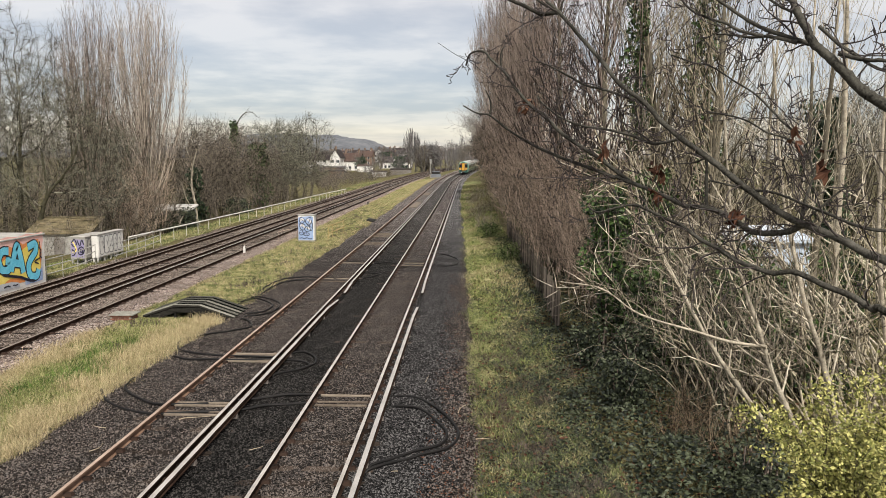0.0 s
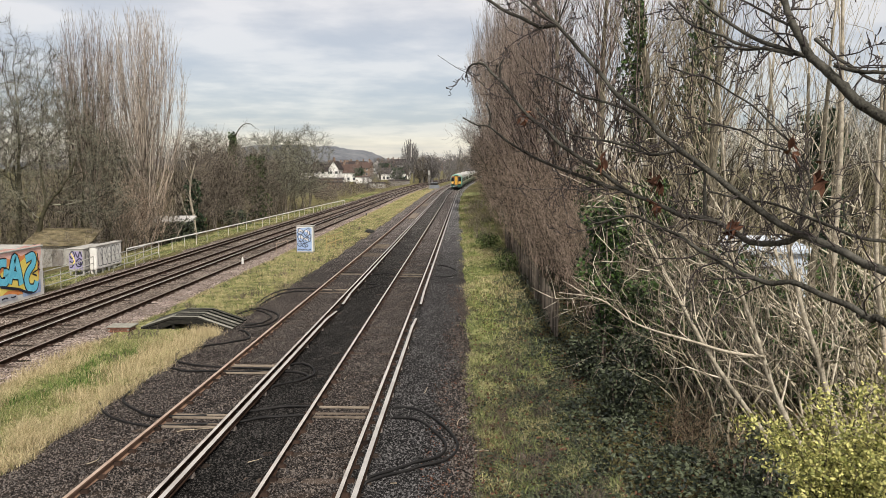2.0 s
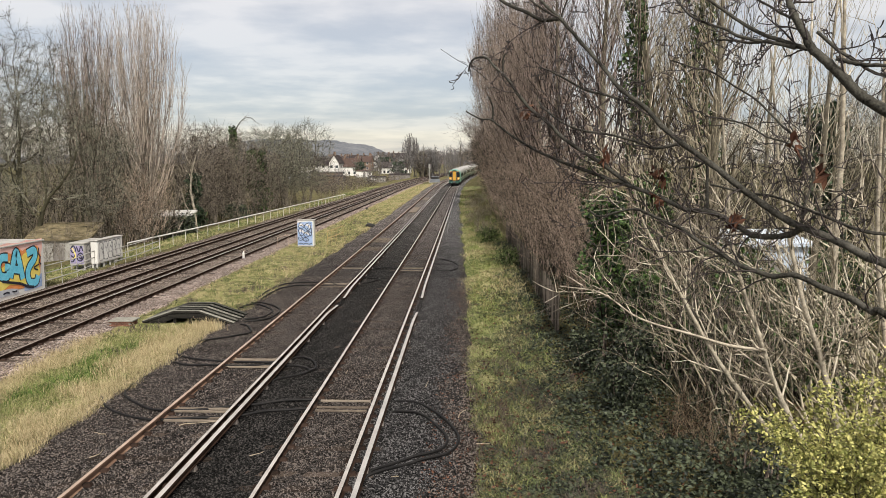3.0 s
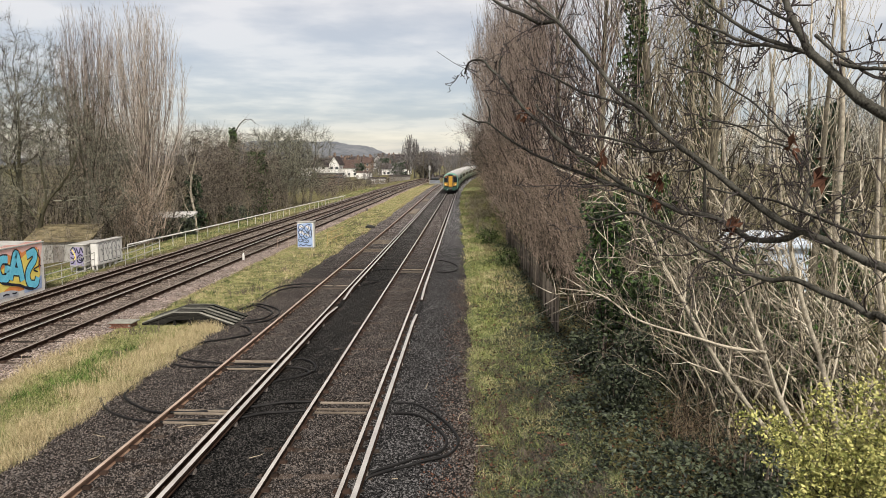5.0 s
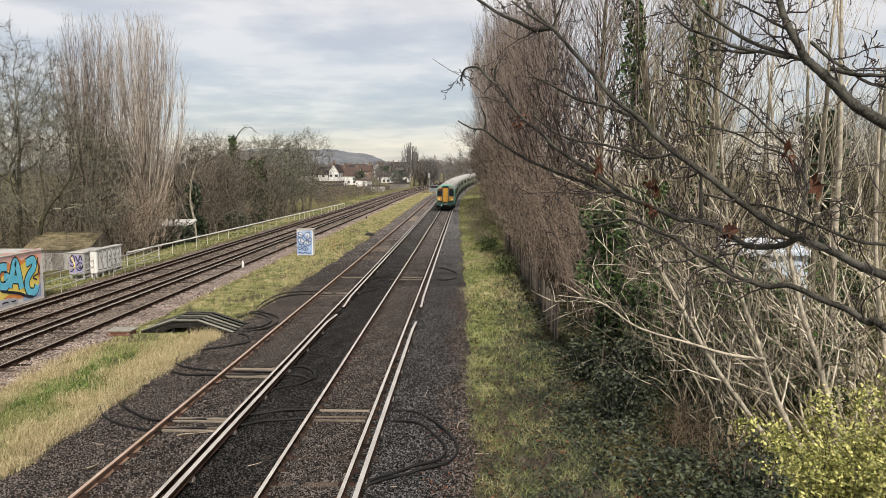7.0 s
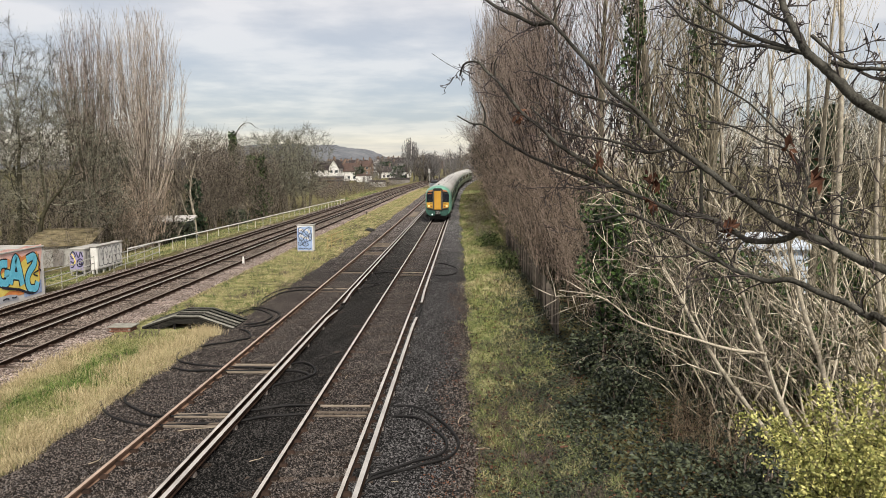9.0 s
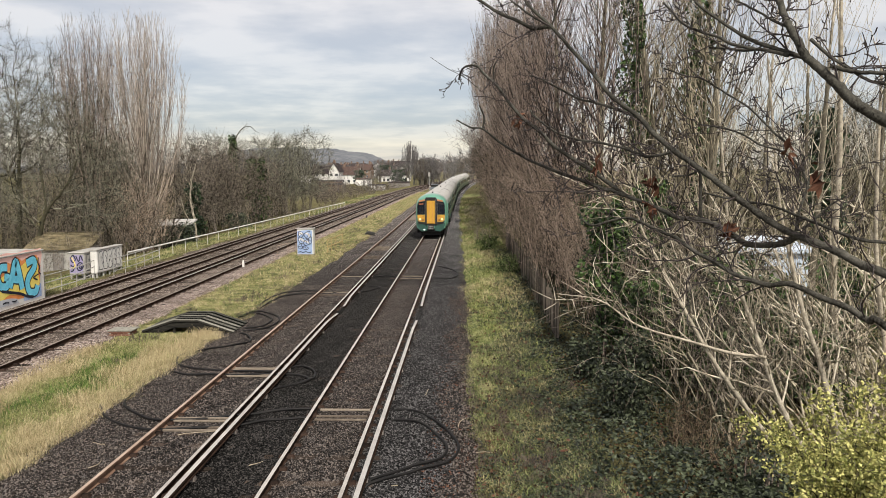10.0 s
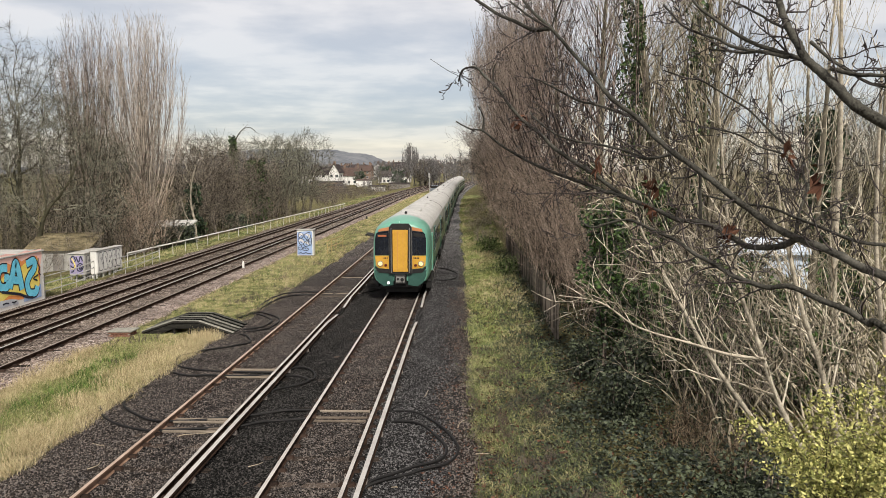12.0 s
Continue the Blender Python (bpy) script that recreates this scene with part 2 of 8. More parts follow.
M = {
    "turf_median": turf("pale_mixed_turf", [(0.36, (0.0522, 0.05225, 0.02436)), (0.45, (0.1305, 0.152, 0.05394)), (0.52, (0.261, 0.2489, 0.1087)), (0.60, (0.4176, 0.38, 0.2044))]),
    "turf_verge": turf("green_verge_turf", [(0.37, (0.02738, 0.03089, 0.01785)), (0.46, (0.1211, 0.1449, 0.05355)), (0.54, (0.2633, 0.2791, 0.119)), (0.62, (0.4633, 0.4396, 0.2499))]),
    "seed_keys": mat("withered_russet_seed_keys", (0.035, 0.016, 0.011), (0.17, 0.085, 0.055), 5, 30, 0.8, island=0.7, bump=0),
    "bark_hedge": mat("tan_brown_sucker_bark", (0.08, 0.062, 0.047), (0.53, 0.425, 0.335), 3, 30, 0.9, island=1.0, bump=0),
    "coupler_grey": mat("dull_grey_cast_steel", (0.16, 0.16, 0.155), (0.32, 0.315, 0.30), 4, 40, 0.5, 0.3, bump=0.1),
    # mint paint darkened in colour for the shade low on the train front
    "mint_dirty": mat("shaded_green_lower_valance", (0.018, 0.0585, 0.045), (0.036, 0.099, 0.08), 2.5, 20, 0.5, bump=0.05),
    "bracken": mat("tan_brown_dead_bracken", (0.03, 0.022, 0.016), (0.28, 0.215, 0.15), 3, 30, 0.9, island=1.0, bump=0),
    "grass_olive": mat("faded_olive_grass_blade", (0.13, 0.118, 0.055), (0.50, 0.455, 0.26), 0.9, 8, 0.85, island=0.8, bump=0),
    "bark_ash": mat("mottled_grey_cream_bark", (0.15, 0.13, 0.10), (0.56, 0.50, 0.40), 7, 45, 0.8, bump=0.5, depth=0.006),
    "train_pale": mat("white_train_door_paint", (0.50, 0.51, 0.47), (0.68, 0.69, 0.65), 0.8, 12, 0.35, bump=0.03),
    "bark_haze": mat("grey_mauve_twig_bark", (0.075, 0.061, 0.052), (0.42, 0.345, 0.292), 3, 30, 0.9, island=1.0, bump=0),
    # far twigs are greyed and cooled in colour, in place of haze
    "bark_far": mat("haze_greyed_brown_twigs", (0.085, 0.080, 0.079), (0.25, 0.236, 0.232), 0.5, 6, 0.95, island=0.9, bump=0),
    "bark_limb": mat("dark_mossy_limb_bark", (0.022, 0.021, 0.013), (0.12, 0.112, 0.075), 2, 20, 0.9, bump=0.4, depth=0.02),
    "bark_mauve": mat("mauve_brown_thorn_bark", (0.055, 0.044, 0.036), (0.44, 0.345, 0.275), 3, 30, 0.9, island=1.0, bump=0),
    "twig_near": mat("dark_purple_brown_twig", (0.012, 0.009, 0.009), (0.065, 0.05, 0.048), 9, 60, 0.6, bump=0),
    "bark_scrub": mat("grey_brown_scrub_bark", (0.03, 0.026, 0.021), (0.29, 0.25, 0.205), 3, 30, 0.9, island=1.0, bump=0),
    "dead_weed": mat("mauve_brown_dead_weed", (0.05419, 0.04141, 0.03634), (0.1806, 0.1442, 0.1251), 3, 30, 0.9, island=0.9, bump=0),
    "moss_roof": mat("mossy_brown_roof_sheet", (0.045, 0.04, 0.025), (0.27, 0.225, 0.14), 1.8, 14, 0.95, bump=0.5),
    "bark_mossy": mat("mossy_grey_bark", (0.034, 0.034, 0.026), (0.29, 0.28, 0.22), 3, 30, 0.9, island=0.9, bump=0),
    "twig_dry": mat("dry_bleached_twig", (0.25, 0.20, 0.14), (0.5, 0.43, 0.33), 5, 30, 0.8, bump=0),
    "oldwood_top": mat("silver_grey_plank_top", (0.05, 0.049, 0.043), (0.25, 0.245, 0.21), 3, 50, 0.85, each=0.4, stretch=(1, 7, 7), bump=0.6),
    "ballast_mid": gravel("brown_ballast_farther_tracks", [(0.045, 0.035, 0.029), (0.115, 0.09, 0.074), (0.21, 0.168, 0.14), (0.33, 0.27, 0.232), (0.56, 0.49, 0.44)], 0.05),
    "weed_green": mat("fresh_green_weed_leaf", (0.028, 0.062, 0.014), (0.15, 0.24, 0.06), 0.9, 8, 0.8, island=0.8, bump=0),
    "moss_green": mat("mossy_green_grass_blade", (0.0187, 0.0328, 0.01235), (0.187, 0.2296, 0.095), 0.9, 8, 0.8, island=0.8, bump=0),
    "paling": mat("grey_brown_weathered_paling", (0.05, 0.042, 0.035), (0.20, 0.17, 0.14), 4, 50, 0.9, each=0.6),
    "rail_dull": mat("dull_brown_rail_head", (0.16, 0.12, 0.10), (0.36, 0.30, 0.26), 2, 30, 0.45, 0.3, bump=0.1),
    "rail_tan": mat("brown_tan_rusted_rail", (0.10, 0.06, 0.042), (0.27, 0.175, 0.125), 3, 60, 0.8, bump=0.4),
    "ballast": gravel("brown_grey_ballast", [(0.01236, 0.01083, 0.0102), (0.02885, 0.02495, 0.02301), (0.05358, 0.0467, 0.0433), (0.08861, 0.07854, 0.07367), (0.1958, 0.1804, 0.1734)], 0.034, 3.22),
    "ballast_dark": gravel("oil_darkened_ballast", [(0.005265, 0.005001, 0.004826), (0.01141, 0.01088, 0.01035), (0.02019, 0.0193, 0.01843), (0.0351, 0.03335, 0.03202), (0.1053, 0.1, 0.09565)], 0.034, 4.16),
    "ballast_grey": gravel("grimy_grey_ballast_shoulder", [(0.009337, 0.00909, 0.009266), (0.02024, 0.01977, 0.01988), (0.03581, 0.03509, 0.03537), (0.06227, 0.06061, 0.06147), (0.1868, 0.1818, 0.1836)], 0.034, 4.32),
    "ballast_pink": gravel("pinkish_granite_ballast", [(0.10, 0.075, 0.064), (0.22, 0.167, 0.143), (0.34, 0.268, 0.231), (0.47, 0.386, 0.342), (0.70, 0.615, 0.567)], 0.05),
    "soil": mat("soil_thatch_and_moss", (0.03, 0.034, 0.013), (0.23, 0.20, 0.10), 3.0, 45, 0.95, bump=1.0, depth=0.06),
    "stone": mat("loose_ballast_stone", (0.02782, 0.02308, 0.01998), (0.1639, 0.1406, 0.1264), 3, 40, 0.9, island=0.9, bump=0),
    "stone_grey": mat("grey_loose_shoulder_stone", (0.0207, 0.02012, 0.0205), (0.1437, 0.1392, 0.1403), 3, 40, 0.85, island=1.0, bump=0),
    "stone_dark": mat("oil_darkened_loose_stone", (0.00936, 0.008798, 0.008424), (0.06739, 0.06271, 0.0599), 3, 40, 0.85, island=1.0, bump=0),
    "rail_rust": mat("rusty_rail_side", (0.010, 0.007, 0.005), (0.055, 0.033, 0.024), 3, 70, 0.85, spec=0.2, bump=0.4),
    "rail_brown": mat("tan_rusted_rail_head", (0.30, 0.21, 0.155), (0.52, 0.40, 0.32), 2, 40, 0.36, 0.15, bump=0.12),
    "rail_top": mat("polished_rail_head", (0.34, 0.31, 0.28), (0.60, 0.57, 0.535), 2, 30, 0.4, 0.25, bump=0.1),
    "cond_top": mat("grey_conductor_rail_head", (0.3168, 0.2948, 0.2772), (0.5456, 0.528, 0.5016), 1.5, 40, 0.45, 0.2, bump=0.1),
    "sleeper": mat("weathered_timber_sleeper", (0.014, 0.011, 0.009), (0.085, 0.066, 0.054), 3, 60, 0.9, each=0.5, stretch=(1, 6, 1), bump=0.6),
    "chair": mat("cast_iron_chair_rust", (0.012, 0.009, 0.0075), (0.048, 0.031, 0.024), 8, 80, 0.8, each=0.4),
    "porcelain": mat("dirty_porcelain_insulator", (0.10, 0.08, 0.07), (0.25, 0.22, 0.20), 8, 60, 0.5),
    "cable": mat("black_rubber_cable", (0.003, 0.003, 0.0035), (0.014, 0.013, 0.0125), 5, 60, 0.6, spec=0.25, bump=0.1),
    "strip": mat("weathered_timber_cable_guard", (0.10, 0.08, 0.065), (0.26, 0.22, 0.175), 4, 60, 0.85, each=0.3, stretch=(1, 8, 1)),
    "oldwood": mat("black_timber", (0.004, 0.004, 0.004), (0.04, 0.038, 0.033), 3, 50, 0.85, each=0.5, stretch=(1, 7, 7), bump=0.6),
    "brick": mat("dark_red_brick", (0.10, 0.045, 0.032), (0.24, 0.12, 0.085), 6, 60, 0.9, each=0.4),
    "slab": mat("lichen_grey_concrete", (0.16, 0.155, 0.13), (0.36, 0.35, 0.31), 5, 50, 0.9),
    "ochre": mat("rusting_ochre_paint", (0.26, 0.18, 0.07), (0.50, 0.38, 0.17), 5, 50, 0.7, bump=0.2),
    "galv": mat("dull_galvanised_tube", (0.30, 0.30, 0.28), (0.55, 0.54, 0.50), 6, 60, 0.55, 0.3, bump=0.1),
    "paint_white": mat("dirty_white_paint", (0.54, 0.53, 0.50), (0.82, 0.81, 0.78), 1.3, 30, 0.6, bump=0.15),
    "render_white": mat("white_rendered_house_wall", (0.60, 0.59, 0.57), (0.80, 0.79, 0.77), 0.6, 20, 0.85, bump=0.2),
    "tile_brown": mat("red_brown_roof_tiles", (0.06, 0.042, 0.037), (0.115, 0.08, 0.068), 0.8, 8, 0.9, bump=0.5, depth=0.05, stretch=(1, 1, 3)),
    "render_wall": mat("pale_rendered_wall", (0.42, 0.41, 0.39), (0.62, 0.61, 0.58), 0.6, 20, 0.85, bump=0.2),
    "paint_grey": mat("weathered_grey_sheet", (0.26, 0.25, 0.23), (0.46, 0.45, 0.42), 1.6, 30, 0.65, bump=0.2),
    "rust_roof": mat("rust_stained_roof_felt", (0.09, 0.065, 0.05), (0.24, 0.19, 0.16), 1.4, 30, 0.9, bump=0.4),
    "g_blue": mat("sky_blue_spray_paint", (0.10, 0.50, 0.72), (0.22, 0.70, 0.88), 2, 20, 0.5, bump=0),
    "g_pale": mat("blue_spray_paint_field", (0.20, 0.31, 0.56), (0.42, 0.53, 0.75), 2, 20, 0.55, bump=0),
    "g_yellow": mat("yellow_spray_paint", (0.80, 0.62, 0.08), (0.90, 0.76, 0.22), 2, 20, 0.5, bump=0),
    "g_orange": mat("orange_spray_paint", (0.70, 0.22, 0.06), (0.85, 0.36, 0.12), 2, 20, 0.5, bump=0),
    "g_pink": mat("salmon_pink_spray_paint", (0.80, 0.42, 0.37), (0.90, 0.66, 0.60), 2, 20, 0.5, bump=0),
    "g_black": mat("navy_black_spray_paint", (0.008, 0.010, 0.022), (0.02, 0.024, 0.045), 2, 20, 0.5, bump=0),
    "g_violet": mat("violet_spray_paint", (0.22, 0.19, 0.36), (0.38, 0.34, 0.50), 2, 20, 0.5, bump=0),
    "g_silver": mat("silver_grey_spray_paint", (0.42, 0.45, 0.50), (0.60, 0.62, 0.66), 2, 20, 0.45, bump=0),
    "tile_red": mat("brown_clay_roof_tiles", (0.065, 0.043, 0.037), (0.115, 0.078, 0.066), 0.8, 8, 0.9, bump=0.5, depth=0.05, stretch=(1, 1, 3)),
    "tile_dark": mat("dark_brown_roof_tiles", (0.028, 0.024, 0.024), (0.07, 0.058, 0.057), 0.8, 8, 0.9, bump=0.5, depth=0.05),
    "house_brick": mat("weathered_house_brick", (0.13, 0.085, 0.065), (0.27, 0.20, 0.155), 1.0, 12, 0.9),
    "pane": mat("dark_window_glass", (0.02, 0.025, 0.03), (0.06, 0.07, 0.085), 1, 5, 0.12, spec=0.6, bump=0),
    "concrete": mat("grey_concrete_fence", (0.14, 0.13, 0.12), (0.32, 0.30, 0.28), 2, 30, 0.9),
    "tarp": mat("pale_blue_sheeting", (0.42, 0.50, 0.62), (0.66, 0.73, 0.82), 1.5, 8, 0.5, bump=0.4, depth=0.04),
    "bark_tan": mat("pale_tan_poplar_shoots", (0.17, 0.142, 0.118), (0.56, 0.485, 0.415), 3, 30, 0.9, island=0.8, bump=0),
    "bark_brown": mat("brown_twig_bark", (0.035, 0.028, 0.025), (0.33, 0.262, 0.225), 3, 30, 0.9, island=1.1, bump=0),
    "bark_grey": mat("grey_green_bark", (0.022, 0.02, 0.015), (0.185, 0.165, 0.125), 3, 30, 0.9, island=0.9, bump=0),
    "bark_pale": mat("pale_cream_grey_smooth_bark", (0.20, 0.172, 0.125), (0.68, 0.615, 0.50), 4, 40, 0.8, island=0.5, bump=0.2),
    "bark_near": mat("grey_olive_lichened_bark", (0.012, 0.011, 0.009), (0.115, 0.11, 0.094), 6, 70, 0.75, bump=0.6, depth=0.006, spec=0.25),
    "bark_olive": mat("olive_tan_twig_bark", (0.08, 0.069, 0.048), (0.46, 0.405, 0.30), 3, 30, 0.9, island=0.8, bump=0),
    "ivy": mat("dark_ivy_leaf", (0.006, 0.016, 0.004), (0.06, 0.11, 0.025), 2, 20, 0.5, island=0.9, bump=0),
    "bramble": mat("dull_bramble_leaf", (0.0065, 0.01152, 0.006), (0.0715, 0.08704, 0.048), 1.5, 20, 0.6, island=0.9, bump=0),
    "leaf_lime": mat("yellow_green_spring_leaf", (0.17, 0.185, 0.045), (0.50, 0.475, 0.17), 2, 20, 0.55, island=0.9, bump=0),
    "leaf_dead": mat("withered_brown_leaf", (0.03, 0.014, 0.010), (0.15, 0.075, 0.05), 5, 30, 0.8, island=0.7, bump=0),
    "grass_green": mat("green_grass_blade", (0.06, 0.082, 0.024), (0.35, 0.385, 0.145), 0.9, 8, 0.8, island=0.7, bump=0),
    "grass_straw": mat("straw_coloured_dry_grass", (0.27, 0.215, 0.115), (0.64, 0.535, 0.335), 0.9, 8, 0.85, island=0.8, bump=0),
    # the ridge's blue-grey haze is put into its base colour
    "hill": mat("haze_tinted_wooded_hillside", (0.085, 0.093, 0.108), (0.20, 0.208, 0.222), 0.02, 0.16, 0.95, bump=0),
    "conifer": mat("dark_evergreen_needles", (0.01, 0.022, 0.01), (0.04, 0.07, 0.03), 2, 20, 0.7, island=0.8, bump=0),
    "mint": mat("mint_green_train_paint", (0.1058, 0.27, 0.2024), (0.1426, 0.3375, 0.2576), 0.8, 12, 0.35, bump=0.03),
    "dark_green": mat("dark_green_train_paint", (0.012, 0.05, 0.035), (0.025, 0.08, 0.055), 0.8, 12, 0.35, bump=0.03),
    "train_white": mat("grimy_pale_grey_train_paint", (0.24, 0.255, 0.215), (0.38, 0.395, 0.345), 0.8, 12, 0.3, bump=0.03),
    "lime": mat("dull_olive_train_paint", (0.10, 0.13, 0.07), (0.16, 0.19, 0.11), 0.8, 12, 0.4, bump=0.03),
    "roof_grey": mat("warm_grey_train_roof", (0.30, 0.295, 0.28), (0.52, 0.51, 0.49), 0.5, 9, 0.6, bump=0.1),
    "warn_yellow": mat("warning_yellow_train_end", (0.47, 0.25, 0.03), (0.60, 0.34, 0.05), 1.2, 14, 0.4, bump=0.03),
    "orange": mat("dull_orange_cantrail_stripe", (0.42, 0.17, 0.07), (0.52, 0.23, 0.10), 1.2, 14, 0.4, bump=0.03),
    "train_black": mat("black_train_underframe", (0.004, 0.004, 0.004), (0.018, 0.017, 0.016), 3, 30, 0.6, bump=0.2),
    "train_glass": mat("black_train_glazing", (0.006, 0.008, 0.012), (0.018, 0.022, 0.03), 1, 5, 0.08, spec=0.6, bump=0),
    "tail_red": mat("dark_red_lens", (0.06, 0.01, 0.008), (0.12, 0.02, 0.015), 2, 20, 0.3, bump=0),
    "lamp_warm": mat("lit_warm_headlamp", (1.0, 0.62, 0.25), (1.0, 0.74, 0.38), 1, 5, 0.3, bump=0, emit=0.5),
    "lamp_white": mat("lit_white_lamp", (0.9, 0.95, 1.0), (1, 1, 1), 1, 5, 0.3, bump=0, emit=1.0),
    "sign_orange": mat("amber_destination_display", (0.30, 0.09, 0.04), (0.4, 0.13, 0.06), 1, 5, 0.4, bump=0, emit=0.1),
    "car_silver": mat("blue_grey_painted_steel", (0.13, 0.145, 0.17), (0.24, 0.26, 0.29), 1, 9, 0.4, 0.1, bump=0.02),
}


# ---- building helpers ----
def np_mesh(name, V, F, mats, fmat=None, smooth=False):
    """A mesh from a vertex array (n, 3) and a face array (m, k)."""
    me = bpy.data.meshes.new(name)
    V, F = np.asarray(V, np.float32), np.asarray(F, np.int32)
    k = F.shape[1]
    me.vertices.add(len(V)); me.vertices.foreach_set("co", V.ravel())
    me.loops.add(F.size); me.loops.foreach_set("vertex_index", F.ravel())
    me.polygons.add(len(F)); me.polygons.foreach_set("loop_start", np.arange(0, F.size, k, dtype=np.int32))
    if fmat is not None:
        me.polygons.foreach_set("material_index", np.asarray(fmat, np.int32))
    me.polygons.foreach_set("use_smooth", np.full(len(F), smooth))
    for m in mats:
        me.materials.append(M[m])
    me.update(calc_edges=True)
    return me


def hang(name, me, parent=None, label=""):
    ob = new(name, me)
    ob.parent = parent
    if label:
        ob["label"] = label
    return ob


def part(name, bm, material, parent, label="", smooth=False):
    me = bpy.data.meshes.new(name)
    for f in bm.faces:
        f.smooth = smooth
    bmesh.ops.recalc_face_normals(bm, faces=bm.faces)
    bm.to_mesh(me); bm.free()
    for m in (material if isinstance(material, (list, tuple)) else [material]):
        me.materials.append(M[m])
    return hang(name, me, parent, label)


def thing(name, label, category, at=(0, 0, 0), turn=0.0, group="", kind=""):
    ob = new(name)
    ob.empty_display_size = 0.2
    ob.matrix_basis = pose(*at, 0, 0, turn)
    return tagged(ob, label, category, group, kind)


def add_box(bm, lo, hi, bevel=0.0, mi=0):
    lo, hi = Vector(lo), Vector(hi)
    r = bmesh.ops.create_cube(bm, size=1.0)
    vs = r["verts"]
    for v in vs:
        v.co = Vector([(lo[i] + hi[i]) / 2 + v.co[i] * (hi[i] - lo[i]) for i in range(3)])
    fs = {f for v in vs for f in v.link_faces}
    for f in fs:
        f.material_index = mi
    if bevel:
        es = list({e for v in vs for e in v.link_edges})
        bmesh.ops.bevel(bm, geom=es, offset=bevel, segments=1, affect="EDGES")
    return bm


def box(lo, hi, bevel=0.0):
    return add_box(bmesh.new(), lo, hi, bevel)


def add_poly(bm, pts, thick=(0, 0, 0), mi=0):
    """A flat polygon, extruded by a vector."""
    vs = [bm.verts.new(p) for p in pts]
    f = bm.faces.new(vs)
    f.material_index = mi
    if any(thick):
        r = bmesh.ops.extrude_face_region(bm, geom=[f])
        up = [g for g in r["geom"] if isinstance(g, bmesh.types.BMVert)]
        bmesh.ops.translate(bm, verts=up, vec=Vector(thick))
        for g in r["geom"]:
            if isinstance(g, bmesh.types.BMFace):
                g.material_index = mi
        for v in vs:
            for g in v.link_faces:
                g.material_index = mi
    return bm


def smooth_path(pts, n=6):
    """Catmull-Rom through a few points."""
    P = [Vector(p) for p in pts]
    P = [P[0] * 2 - P[1]] + P + [P[-1] * 2 - P[-2]]
    out = []
    for i in range(1, len(P) - 2):
        a, b, c, d = P[i - 1:i + 3]
        for j in range(n):
            t = j / n
            out.append(0.5 * (2 * b + (c - a) * t + (2 * a - 5 * b + 4 * c - d) * t * t + (3 * b - a - 3 * c + d) * t ** 3))
    return out + [P[-2]]


def tube_arrays(pts, radii, sides=6):
    P = np.array([tuple(p) for p in pts], float)
    R = np.asarray(radii, float)
    T = np.gradient(P, axis=0)
    T /= np.linalg.norm(T, axis=1)[:, None] + 1e-9
    # one reference axis for the whole tube, so that it does not twist
    ref = np.eye(3)[np.argmin(np.abs(T).max(axis=0))][None]
    U = np.cross(T, ref); U /= np.linalg.norm(U, axis=1)[:, None] + 1e-9
    W = np.cross(U, T)
    a = np.linspace(0, 2 * np.pi, sides, endpoint=False)
    ring = P[:, None] + R[:, None, None] * (np.cos(a)[None, :, None] * U[:, None] + np.sin(a)[None, :, None] * W[:, None])
    n = len(P)
    i, j = np.meshgrid(np.arange(n - 1), np.arange(sides), indexing="ij")
    j2 = (j + 1) % sides
    F = np.stack([i * sides + j, i * sides + j2, (i + 1) * sides + j2, (i + 1) * sides + j], -1).reshape(-1, 4)
    return ring.reshape(-1, 3), F


def join_arrays(items):
    V, F, o = [], [], 0
    for v, f in items:
        V.append(v); F.append(f + o); o += len(v)
    return np.concatenate(V), np.concatenate(F)


def tubes(name, lines, mat_name, parent=None, label="", sides=6):
    """lines: (points, radii) each; one mesh."""
    V, F = join_arrays([tube_arrays(p, r, sides) for p, r in lines])
    return hang(name, np_mesh(name, V, F, [mat_name], smooth=True), parent, label)


def seg_mesh(name, S, mats, sides=3):
    """Many thin tapered twigs: rows of p0, p1, r0, r1."""
    S = np.asarray(S, float)
    A, B, r0, r1 = S[:, :3], S[:, 3:6], S[:, 6], S[:, 7]
    D = B - A
    D /= np.linalg.norm(D, axis=1)[:, None] + 1e-9
    ref = np.where(np.abs(D[:, 2:3]) > 0.9, [[1.0, 0, 0]], [[0, 0, 1.0]])
    U = np.cross(D, ref); U /= np.linalg.norm(U, axis=1)[:, None] + 1e-9
    W = np.cross(U, D)
    a = np.linspace(0, 2 * np.pi, sides, endpoint=False)
    off = np.cos(a)[None, :, None] * U[:, None] + np.sin(a)[None, :, None] * W[:, None]
    V = np.concatenate([A[:, None] + off * r0[:, None, None], B[:, None] + off * r1[:, None, None]], 1).reshape(-1, 3)
    base = np.arange(len(S))[:, None] * (2 * sides)
    F = np.concatenate([np.stack([base[:, 0] + k, base[:, 0] + (k + 1) % sides, base[:, 0] + sides + (k + 1) % sides,
                                  base[:, 0] + sides + k], 1)[:, None] for k in range(sides)], 1).reshape(-1, 4)
    return np_mesh(name, V, F, mats, smooth=True)


